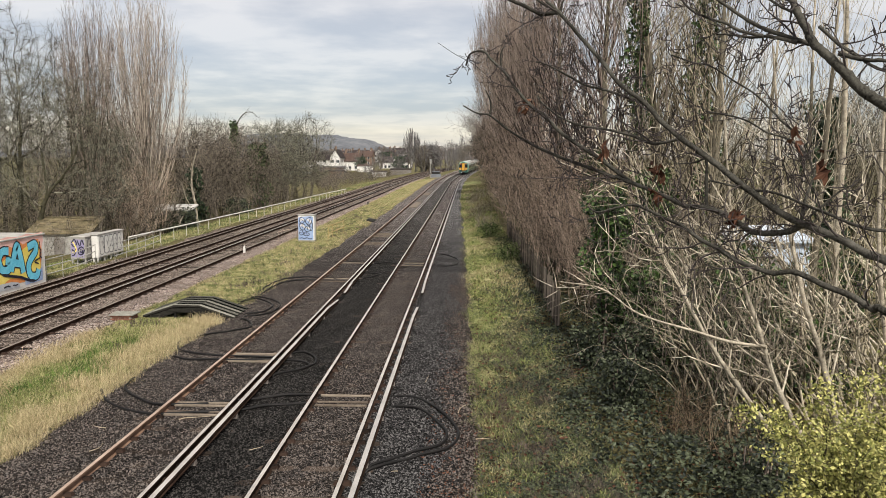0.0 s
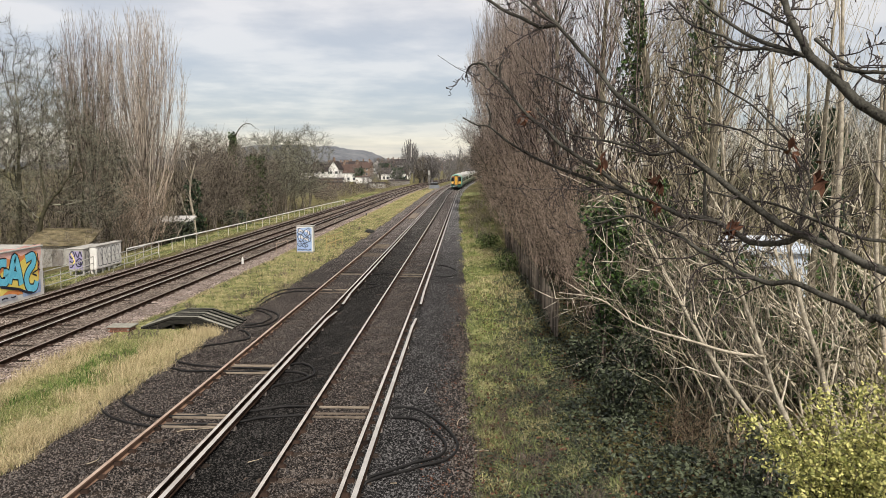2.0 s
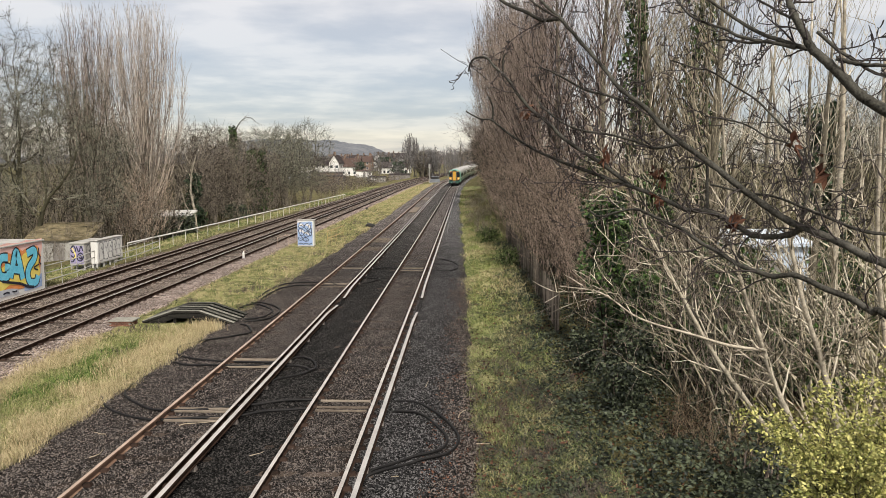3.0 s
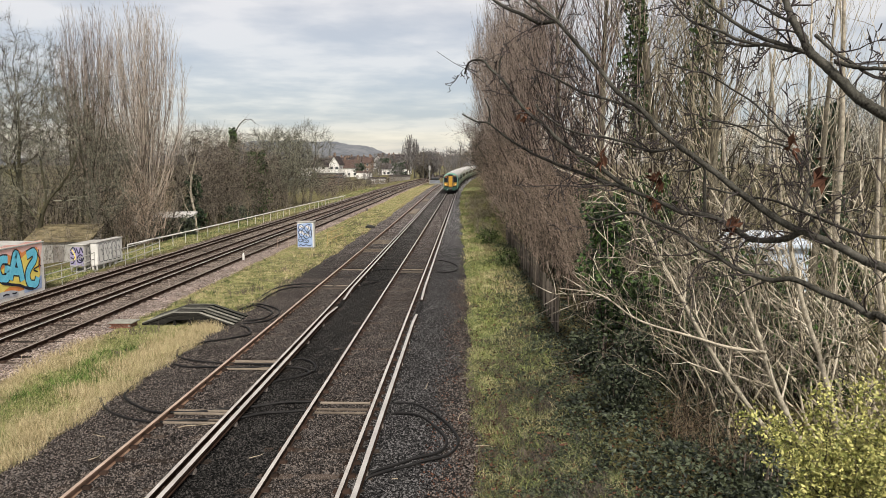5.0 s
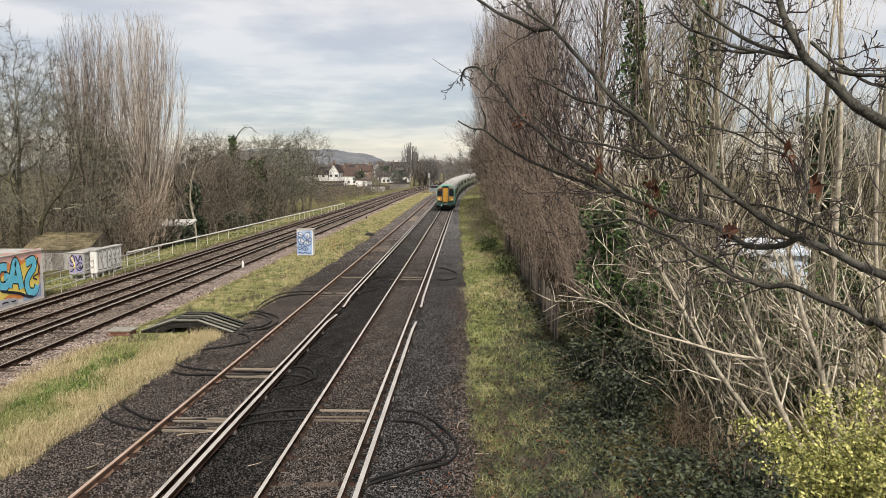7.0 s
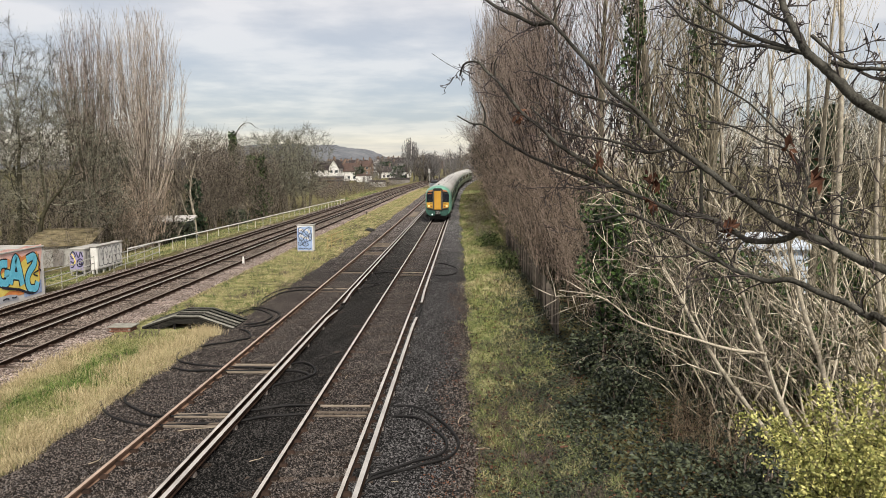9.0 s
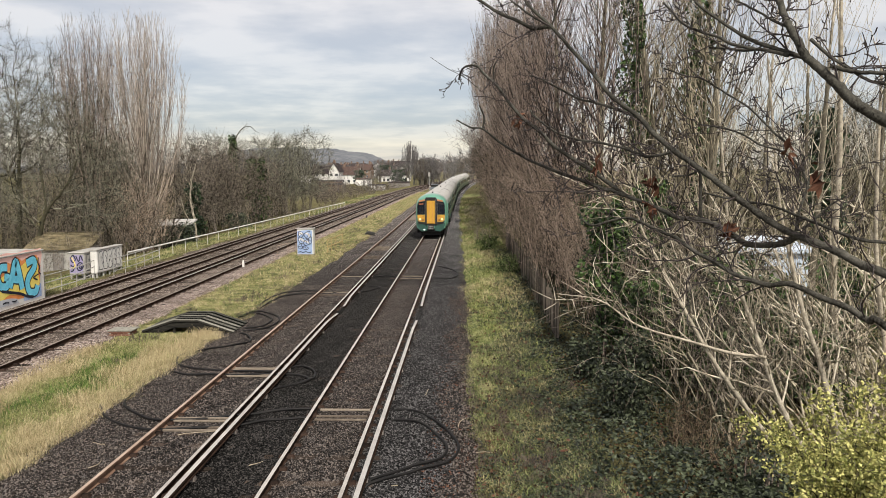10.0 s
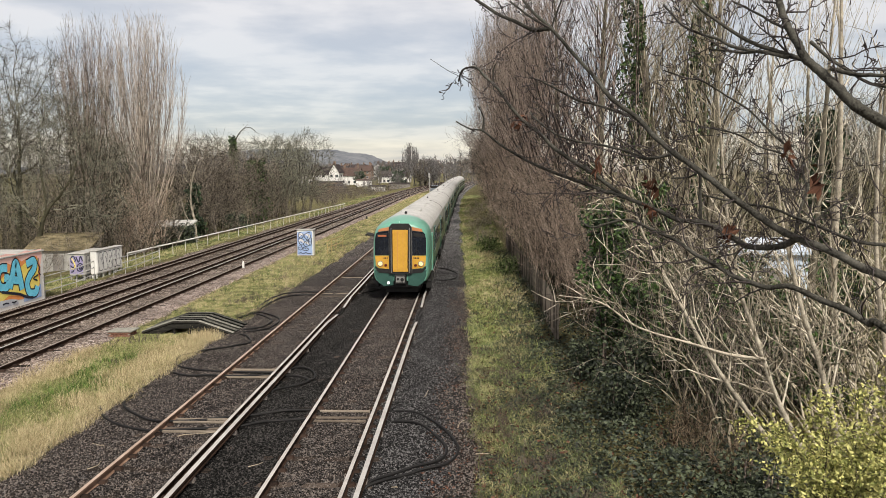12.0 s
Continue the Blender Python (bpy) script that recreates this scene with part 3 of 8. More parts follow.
def leaf_arrays(C, size, rng, flat=0.4, slim=0.6):
    """Small pointed leaves, one rhombus each, folded a little, at the centres C."""
    n = len(C)
    A = rng.normal(size=(n, 3)); A[:, 2] *= flat; A /= np.linalg.norm(A, axis=1)[:, None]
    B = np.cross(A, rng.normal(size=(n, 3))); B /= np.linalg.norm(B, axis=1)[:, None]
    s = (size * rng.uniform(0.6, 1.3, n))[:, None]
    Nn = np.cross(A, B)
    V = np.stack([C - A * s, C + B * s * slim + Nn * s * 0.2, C + A * s, C - B * s * slim + Nn * s * 0.2], 1).reshape(-1, 3)
    F = np.arange(n * 4).reshape(n, 4)
    F = np.concatenate([F[:, [0, 1, 2]], F[:, [0, 2, 3]]])
    return V, F


def leaves(name, C, size, mat_name, rng, parent=None, label="", flat=0.4, slim=0.6):
    V, F = leaf_arrays(np.asarray(C), size, rng, flat, slim)
    return hang(name, np_mesh(name, V, F, [mat_name]), parent, label)


# ---- lie of the land ----
def rise(y):
    """The line climbs gently away from the bridge."""
    y = np.maximum(np.asarray(y, float), 0)
    return np.where(y < 300, 2.0e-5 * y * y, 1.8 + 0.012 * (y - 300) * np.exp(-np.maximum(y - 300, 0) / 400))


def bend(y):
    """Sideways shift of the right-hand pair of tracks, which curves to the right far off."""
    s = np.maximum(np.asarray(y, float) - 140, 0)
    return s * s / 3000.0


def bend_left(y):
    y = np.asarray(y, float)
    return bend(y) * 0.75 + 0.35 * np.clip((y - 60) / 60, 0, 1)


def line_z(x, y):
    """Height of the formation: the left-hand pair of tracks climbs less."""
    return rise(y) * (1 - 0.5 * np.clip((-10 - np.asarray(x, float) + bend(y)) / 3, 0, 1))


TABLE = np.random.default_rng(99).uniform(0, 1, (256, 256))


def drift(x, y):
    """Smooth random values between 0 and 1, one metre to a cell."""
    x, y = np.asarray(x, float), np.asarray(y, float)
    i, j = np.floor(x).astype(int), np.floor(y).astype(int)
    u, v = x - i, y - j
    u, v = u * u * (3 - 2 * u), v * v * (3 - 2 * v)
    g = lambda a, b: TABLE[a % 256, b % 256]
    return (g(i, j) * (1 - u) + g(i + 1, j) * u) * (1 - v) + (g(i, j + 1) * (1 - u) + g(i + 1, j + 1) * u) * v


def lumps(x, y):
    return (0.06 * np.sin(x * 0.9 + 1.3) * np.sin(y * 0.31) + 0.04 * np.sin(x * 2.3 + y * 0.7) + 0.03 * np.sin(y * 1.7 - x * 0.4))


def land(x, y):
    x, y = np.asarray(x, float), np.asarray(y, float)
    z = line_z(x, y)
    # the left side falls away behind the railings; low valley with far hills beyond
    left = np.clip((-22.5 - x + bend_left(y)) / 6, 0, 1)
    z = z - left * 0.9 - np.clip((-40 - x) / 60, 0, 1) * 3.0
    side = np.clip((x - 1.0) / 3, 0, 1)
    z = z + side * 0.12
    far = np.clip((y - 700) / 1200, 0, 1)
    z = z + np.clip((y - 300) / 320, 0, 1) * 4.0 * np.clip((30 - x) / 60, 0, 1)
    z = z * (1 - far) + far * 2
    soft = np.clip((np.abs(x + 7) - 3) / 10, 0.15, 1)
    # the formation under the ballast is cut a little lower
    near, off = x - bend(y), x - bend_left(y)
    z = z - 0.14 * np.clip(np.minimum(near + 9.0, 0.3 - near) / 0.4, 0, 1) - 0.14 * np.clip(np.minimum(off + 20.2, -12.7 - off) / 0.4, 0, 1)
    return z + lumps(x, y) * soft * np.clip(1.4 - y / 200, 0.2, 1)


def ground_z(x, y):
    return float(land(x, y))


def sheet(name, xs, ys, height, mats, parent=None):
    X, Y = np.meshgrid(xs, ys, indexing="xy")
    Z = height(X, Y)
    V = np.stack([X, Y, Z], -1).reshape(-1, 3)
    nx, ny = len(xs), len(ys)
    i, j = np.meshgrid(np.arange(ny - 1), np.arange(nx - 1), indexing="ij")
    a = i * nx + j
    F = np.stack([a, a + 1, a + nx + 1, a + nx], -1).reshape(-1, 4)
    return hang(name, np_mesh(name, V, F, mats, smooth=True), parent)


xs = np.unique(np.concatenate([np.linspace(-2600, -200, 14), np.linspace(-200, -40, 20), np.linspace(-40, 16, 130),
                               np.linspace(16, 200, 20), np.linspace(200, 2600, 14)]))
ys = np.unique(np.concatenate([np.linspace(-60, -5, 10), np.linspace(-5, 60, 110), np.linspace(60, 300, 120), np.linspace(300, 4200, 40)]))
tagged(sheet("ground", xs, ys, land, ["soil"]), "rough trackside ground with soil, moss and grass", "ground", kind="structure")


def bed(name, x0, x1, shift, mat_name, label, top=0.02, wander=0.35, mid=None):
    """A ballast bed along the line with a ragged edge that dives into the ground. mid: strips of another tone in between."""
    ys = np.unique(np.concatenate([np.arange(-30, 70, 0.5), np.arange(70, 200, 2.5), np.arange(200, 520, 8)]))
    us = np.concatenate([[0, 0.02, 0.05, 0.1], np.linspace(0.16, 0.84, 40), [0.9, 0.95, 0.98, 1]])
    U, Y = np.meshgrid(us, ys, indexing="xy")
    e0 = wander * (np.sin(Y * 0.9) + np.sin(Y * 0.37 + 2) + 0.5 * np.sin(Y * 2.3)) / 2
    e1 = wander * (np.sin(Y * 0.8 + 1) + np.sin(Y * 0.29) + 0.5 * np.sin(Y * 2.1)) / 2
    X0, X1 = x0(Y) + shift(Y) + e0, x1(Y) + shift(Y) + e1
    X = X0 + (X1 - X0) * U
    edge = np.minimum(U, 1 - U)
    Z = line_z(X, Y) + top * np.clip(edge / 0.06, 0, 1) - 0.25 * np.clip((0.03 - edge) / 0.03, 0, 1) + 0.008 * np.sin(X * 7 + Y * 3) * np.sin(Y * 5)
    V = np.stack([X, Y, Z], -1).reshape(-1, 3)
    nx, ny = len(us), len(ys)
    i, j = np.meshgrid(np.arange(ny - 1), np.arange(nx - 1), indexing="ij")
    a = i * nx + j
    F = np.stack([a, a + 1, a + nx + 1, a + nx], -1).reshape(-1, 4)
    mats, fm = [mat_name], None
    if mid:
        xc = (X[:-1, :-1] + X[1:, 1:]) / 2 - shift((Y[:-1, :-1]))
        fm = np.zeros(xc.size, int)
        for k, (lo, hi, tone) in enumerate(mid):
            fm[((xc > lo) & (xc < hi)).ravel()] = k + 1
        mats = [mat_name] + [tone for lo, hi, tone in mid]
    ob = hang(name, np_mesh(name, V, F, mats, fm, smooth=True))
    return tagged(ob, label, "ballast", kind="structure")


def turf_sheet(name, x0, x1, y0, y1, shift, mat_name, label):
    """A skin of close turf over the ground, ragged at both sides."""
    ys = np.unique(np.concatenate([np.arange(y0, min(y1, 70), 0.35), np.arange(70, y1, 2.0)]))
    us = np.linspace(0, 1, 26)
    U, Y = np.meshgrid(us, ys, indexing="xy")
    rag = lambda k: 0.22 * (np.sin(Y * 1.1 + k) + np.sin(Y * 2.9 + 2 * k) * 0.7 + np.sin(Y * 6.1 + 3 * k) * 0.5)
    X0, X1 = x0(Y) + shift(Y) + rag(0.4), x1(Y) + shift(Y) + rag(1.9)
    X = X0 + (X1 - X0) * U
    edge = np.minimum(U, 1 - U)
    Z = land(X, Y) + 0.012 + 0.02 * drift(X * 2.3, Y * 1.9) * np.clip(edge / 0.1, 0, 1) - 0.12 * np.clip((0.05 - edge) / 0.05, 0, 1)
    V = np.stack([X, Y, Z], -1).reshape(-1, 3)
    nx, ny = len(us), len(ys)
    i, j = np.meshgrid(np.arange(ny - 1), np.arange(nx - 1), indexing="ij")
    a = i * nx + j
    F = np.stack([a, a + 1, a + nx + 1, a + nx], -1).reshape(-1, 4)
    tagged(hang(name, np_mesh(name, V, F, [mat_name], smooth=True)), label, "grass", kind="structure")


turf_sheet("turf_median", lambda y: -12.7 - 0.003 * y, lambda y: -9.55 + 0.012 * np.clip(y, 0, 60), 9, 185, lambda y: bend(y) * 0.88, "turf_median", "pale green and straw turf between the tracks")
turf_sheet("turf_verge", lambda y: 0.12 - 0.012 * np.minimum(y, 110), lambda y: 1.2 + 1.5 * np.clip((y - 20) / 25, 0, 1) + 0 * y, 19, 170, bend, "turf_verge", "mossy green turf on the trackside verge")
turf_sheet("turf_far", lambda y: -23.4 + 0 * y, lambda y: -20.7 + 0 * y, 26, 180, bend_left, "turf_median", "rough turf before the white railings")

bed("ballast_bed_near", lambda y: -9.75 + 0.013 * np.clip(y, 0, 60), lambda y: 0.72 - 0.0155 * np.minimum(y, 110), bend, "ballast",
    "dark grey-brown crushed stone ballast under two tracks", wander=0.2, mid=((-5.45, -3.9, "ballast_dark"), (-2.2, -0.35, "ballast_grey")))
bed("ballast_bed_far", lambda y: -20.6 + 0 * y, lambda y: -12.3 - 0.004 * y, bend_left, "ballast_pink",
    "brown ballast with a pinkish shoulder under two farther tracks", mid=((-20.3, -13.9, "ballast_mid"),))

# ---- tracks ----
RAIL_TOP = 0.17
TRACK_Y = np.unique(np.concatenate([np.arange(-30, 140, 3.0), np.arange(140, 520, 6.0)]))
HEAD = [(-0.039, 0.135), (-0.037, 0.168), (0.037, 0.168), (0.039, 0.135), (0.010, 0.120), (0.010, 0.035), (0.068, 0.015), (0.068, 0.0),
        (-0.068, 0.0), (-0.068, 0.015), (-0.010, 0.035), (-0.010, 0.120)]
COND = [(-0.052, 0.20), (-0.048, 0.245), (0.048, 0.245), (0.052, 0.20), (0.016, 0.185), (0.016, 0.145), (0.06, 0.135), (0.06, 0.115),
        (-0.06, 0.115), (-0.06, 0.135), (-0.016, 0.145), (-0.016, 0.185)]


def sweep(name, profile, x, shift, ys, mats, drop=None, parent=None, label=""):
    """A rail: a profile drawn along the line. Its top face has the second material."""
    ys = np.asarray(ys, float)
    P = np.array(profile)
    k, n = len(P), len(ys)
    X = x + shift(ys)[:, None] + P[None, :, 0]
    d = np.zeros(n) if drop is None else drop(ys)
    Z = line_z(x + shift(ys), ys)[:, None] + P[None, :, 1] + d[:, None]
    V = np.stack([X, np.repeat(ys[:, None], k, 1), Z], -1).reshape(-1, 3)
    i, j = np.meshgrid(np.arange(n - 1), np.arange(k), indexing="ij")
    j2 = (j + 1) % k
    F = np.stack([i * k + j, i * k + j2, (i + 1) * k + j2, (i + 1) * k + j], -1).reshape(-1, 4)
    fm = np.where(j.ravel() == 1, 1, 0)
    ob = hang(name, np_mesh(name, V, F, mats, fm), parent, label)
    return ob


def block_mesh(name, lo, hi, mats, taper=0.0):
    x0, y0, z0 = lo; x1, y1, z1 = hi
    t = taper
    V = [(x0, y0, z0), (x1, y0, z0), (x1, y1, z0), (x0, y1, z0), (x0 + t, y0 + t, z1), (x1 - t, y0 + t, z1), (x1 - t, y1 - t, z1), (x0 + t, y1 - t, z1)]
    F = [(0, 3, 2, 1), (4, 5, 6, 7), (0, 1, 5, 4), (1, 2, 6, 5), (2, 3, 7, 6), (3, 0, 4, 7)]
    return np_mesh(name, V, F, mats)


SLEEPER = block_mesh("sleeper", (-1.25, -0.125, -0.08), (1.25, 0.125, 0.0), ["sleeper"], 0.012)
CHAIR = block_mesh("rail_chair", (-0.17, -0.075, 0), (0.17, 0.075, 0.06), ["chair"], 0.03)
POT = block_mesh("insulator", (-0.07, -0.07, 0), (0.07, 0.07, 0.10), ["porcelain"], 0.015)


def track(cx, shift, tops, cond_x, cond_runs, label, near_parts, cond_mat="cond_top"):
    tr = thing("railway_track", label, "railway track", kind="structure")
    for s, top in zip((-1, 1), tops):
        sweep("rail", HEAD, cx + s * 0.745, shift, TRACK_Y, ["rail_tan" if top == "rail_brown" else "rail_rust", top], parent=tr,
              label="rusty running rail" if top == "rail_brown" else "running rail with a polished head")
    rng = random.Random(int(-cx * 10))
    spacing, y, i = 0.66, -12.0, 0
    rest = []
    while y < 330:
        x = cx + float(shift(y))
        z = float(line_z(x, y)) + 0.018 + rng.uniform(-0.010, 0.008)
        m = Matrix.Translation((x + rng.uniform(-0.03, 0.03), y, z)) @ Matrix.Rotation(rng.uniform(-0.012, 0.012), 4, "Z")
        if i < near_parts:
            ob = hang("sleeper", SLEEPER, tr); ob.matrix_basis = m
            for s in (-1, 1):
                c = hang("rail_chair", CHAIR, tr)
                c.matrix_basis = Matrix.Translation((x + s * 0.745, y, z - 0.002))
        else:
            rest.append((x, y, z))
        y += spacing; i += 1
    C = np.array(rest)
    if len(C):
        base = np.array([v.co for v in SLEEPER.vertices]); f = np.array([p.vertices[:] for p in SLEEPER.polygons])
        cb = np.array([v.co for v in CHAIR.vertices])
        items = [((C[:, None] + base[None]).reshape(-1, 3), (np.arange(len(C))[:, None, None] * 8 + f[None]).reshape(-1, 4))]
        V, F = join_arrays(items)
        tagged(hang("far_sleepers", np_mesh("far_sleepers", V, F, ["sleeper"]), tr), "far-off timber sleepers", kind="stuff")
        items = [((C[:, None] + cb[None] + [s * 0.745, 0, 0]).reshape(-1, 3), (np.arange(len(C))[:, None, None] * 8 + f[None]).reshape(-1, 4)) for s in (-1, 1)]
        V, F = join_arrays(items)
        tagged(hang("far_chairs", np_mesh("far_chairs", V, F, ["chair"]), tr), "far-off rail chairs", kind="stuff")
    for a, b, ramp_a, ramp_b in cond_runs:
        ys = np.unique(np.concatenate([np.linspace(a, a + 2.5, 6), np.linspace(b - 2.5, b, 6), TRACK_Y[(TRACK_Y > a + 2.5) & (TRACK_Y < b - 2.5)]]))
        drop = lambda q: -0.13 * (np.clip((a + 2.2 - q) / 2.2, 0, 1) * ramp_a + np.clip((q - b + 2.2) / 2.2, 0, 1) * ramp_b)
        sweep("conductor_rail", COND, cond_x, shift, ys, ["rail_rust", cond_mat], drop, tr, "grey-topped conductor rail on insulators")
        y = a + 1.6
        while y < min(b - 1, 110):
            p = hang("insulator", POT, tr)
            p.matrix_basis = Matrix.Translation((cond_x + float(shift(y)), y, float(line_z(cond_x + float(shift(y)), y)) + 0.018))
            y += 2.64
    return tr


track(-6.35, bend, ("rail_brown", "rail_top"), -5.32, [(-30, 30.3, 0, 1), (31.9, 500, 1, 0)],
      "railway track with a rusty outer rail and timber sleepers", 130)
track(-3.02, bend, ("rail_top", "rail_top"), -1.96, [(-30, 28.9, 0, 1), (32.0, 500, 1, 0)],
      "railway track with polished rails and timber sleepers", 130)
track(-14.78, bend_left, ("rail_top", "rail_dull"), -15.88, [(-30, 500, 0, 0)],
      "farther railway track on pinkish ballast", 120, "rail_dull")
track(-17.85, bend_left, ("rail_dull", "rail_dull"), -18.98, [(-30, 500, 0, 0)],
      "farthest railway track beside the white railings", 120, "rail_dull")

# ---- train ----
HALF = 10.05
SIDE = [(1.28, 0.80), (1.37, 1.0), (1.40, 1.25), (1.40, 1.66), (1.40, 2.16), (1.385, 2.68), (1.33, 3.00)]
ROOF = [(1.33, 3.00), (1.25, 3.21), (1.03, 3.42), (0.66, 3.60), (0.27, 3.69), (0.0, 3.70)]


def loft(stations, prof, mats_rows=None, mirror=True, cap=()):
    """stations: (y, x scale, z scale about the floor, z shift)."""
    full = prof + [(-x, z) for x, z in reversed(prof) if x > 0] if mirror else prof
    bm = bmesh.new()
    rings = []
    for y, sx, sz in stations:
        rings.append([bm.verts.new((x * sx, y, 0.92 + (z - 0.92) * sz)) for x, z in full])
    for a, b in zip(rings, rings[1:]):
        for i in range(len(full) - 1):
            f = bm.faces.new((a[i], a[i + 1], b[i + 1], b[i]))
            if mats_rows:
                row = i if i < len(prof) - 1 else 2 * (len(prof) - 1) - 1 - i
                f.material_index = mats_rows[min(max(row, 0), len(mats_rows) - 1)]
    for c in cap:
        bm.faces.new(rings[c])
    return bm


def side_shell(ya, yb, rows):
    bm = bmesh.new()
    for s in (-1, 1):
        a = [bm.verts.new((s * x, ya, z)) for x, z in SIDE]
        b = [bm.verts.new((s * x, yb, z)) for x, z in SIDE]
        for i in range(len(SIDE) - 1):
            f = bm.faces.new((a[i], a[i + 1], b[i + 1], b[i]) if s > 0 else (a[i], b[i], b[i + 1], a[i + 1]))
            f.material_index = rows[i]
    return bm


def wheelset(parent, y):
    for s in (-1, 1):
        bm = bmesh.new()
        bmesh.ops.create_cone(bm, cap_ends=True, segments=20, radius1=0.42, radius2=0.40, depth=0.13,
                              matrix=Matrix.Translation((s * 0.76, y, 0.42)) @ Matrix.Rotation(s * math.pi / 2, 4, "Y"))
        part("wheel", bm, "train_black", parent, smooth=False)


def coach(label, front):
    c = thing("train_coach", label, "train coach", group="coaches of the passenger train")
    y1 = HALF - 2.2 if front else HALF
    body = part("body_side", side_shell(-HALF, y1, [0, 0, 1, 1, 2, 2]), ["dark_green", "lime", "train_white"], c,
                "white and green coach side")
    part("roof", loft([(-HALF, 1, 1), (y1, 1, 1)], ROOF), "roof_grey", c, "light grey curved roof", smooth=True)
    bm = bmesh.new()
    add_box(bm, (-1.30, -HALF, 0.85), (1.30, y1, 0.95))
    part("underframe", bm, "train_black", c)
    bm = bmesh.new()
    vs = [bm.verts.new((x, -HALF, z)) for x, z in SIDE + ROOF[1:]] + [bm.verts.new((-x, -HALF, z)) for x, z in reversed((SIDE + ROOF[1:])[:-1])]
    bm.faces.new(vs)
    part("coach_end", bm, "train_black", c)
    if not front:
        bm = bmesh.new()
        vs = [bm.verts.new((x, HALF, z)) for x, z in SIDE + ROOF[1:]] + [bm.verts.new((-x, HALF, z)) for x, z in reversed((SIDE + ROOF[1:])[:-1])]
        bm.faces.new(vs)
        part("coach_end", bm, "train_black", c)
    part("gangway", box((-0.55, -HALF - 0.3, 1.0), (0.55, -HALF, 3.3), 0.06), "train_black", c, "black rubber gangway bellows")
    # windows and doors along both sides
    for s in (-1, 1):
        for a, b in ((-8.9, -7.5), (-7.2, -5.8), (-2.6, -1.1), (-0.8, 0.7), (1.0, 2.5), (5.5, 6.7)):
            part("window", box((s * 1.375, a, 1.82), (s * 1.412, b, 2.62), 0.01), "train_glass", c)
        for a in (-4.9, 3.5):
            d = part("door", box((s * 1.372, a, 1.0), (s * 1.416, a + 1.5, 2.9), 0.012), "dark_green", c, "dark green sliding door")
            part("door_panel", box((s * 1.378, a + 0.03, 1.66), (s * 1.420, a + 1.47, 2.82), 0.01), "train_pale", d, "white upper half of the door")
            for k in (0.12, 0.84):
                part("door_window", box((s * 1.38, a + k, 1.75), (s * 1.426, a + k + 0.54, 2.68), 0.01), "train_glass", d)
        if front:
            part("cab_door", box((s * 1.372, 6.95, 1.0), (s * 1.414, 7.65, 2.8), 0.012), "mint", c, "mint green cab door")
    # roof fittings
    for a, w, h in ((-6.5, 0.55, 0.04), (-3.0, 0.5, 0.03), (2.0, 0.55, 0.04)):
        part("roof_unit", box((-w, a, 3.55), (w, a + 1.6, 3.67 + h), 0.04), "roof_grey", c)
    part("aerial", box((-0.06, 6.6, 3.66), (0.06, 6.9, 3.82), 0.02), "train_black", c)
    for y in (-7.0, 7.0):
        bg = part("bogie", box((-1.12, y - 1.7, 0.45), (1.12, y + 1.7, 0.78), 0.06), "train_black", c)
        for dy in (-1.3, 1.3):
            wheelset(bg, y + dy)
        for s in (-1, 1):
            part("axle_box", box((s * 1.13, y - 1.6, 0.3), (s * 1.26, y + 1.6, 0.62), 0.05), "train_black", bg)
    for a, b in ((-4.8, -2.2), (-1.7, 0.6), (1.2, 4.6)):
        part("equipment_box", box((-1.2, a, 0.28), (1.2, b, 0.86), 0.04), "train_black", c)
    if front:
        cab(c)
    # the body is a little narrower than its full loading width
    for ob in [o for o in c.children if o.type == "MESH" and not o.name.startswith("bogie")]:
        for me in {o.data for o in [ob] + list(ob.children)}:
            for v in me.vertices:
                v.co.x *= 0.95
    return c


def disc(x, y, z, r, depth, segments=20):
    bm = bmesh.new()
    bmesh.ops.create_cone(bm, cap_ends=True, segments=segments, radius1=r, radius2=r * 0.9, depth=depth,
                          matrix=Matrix.Translation((x, y, z)) @ Matrix.Rotation(-math.pi / 2, 4, "X"))
    return bm


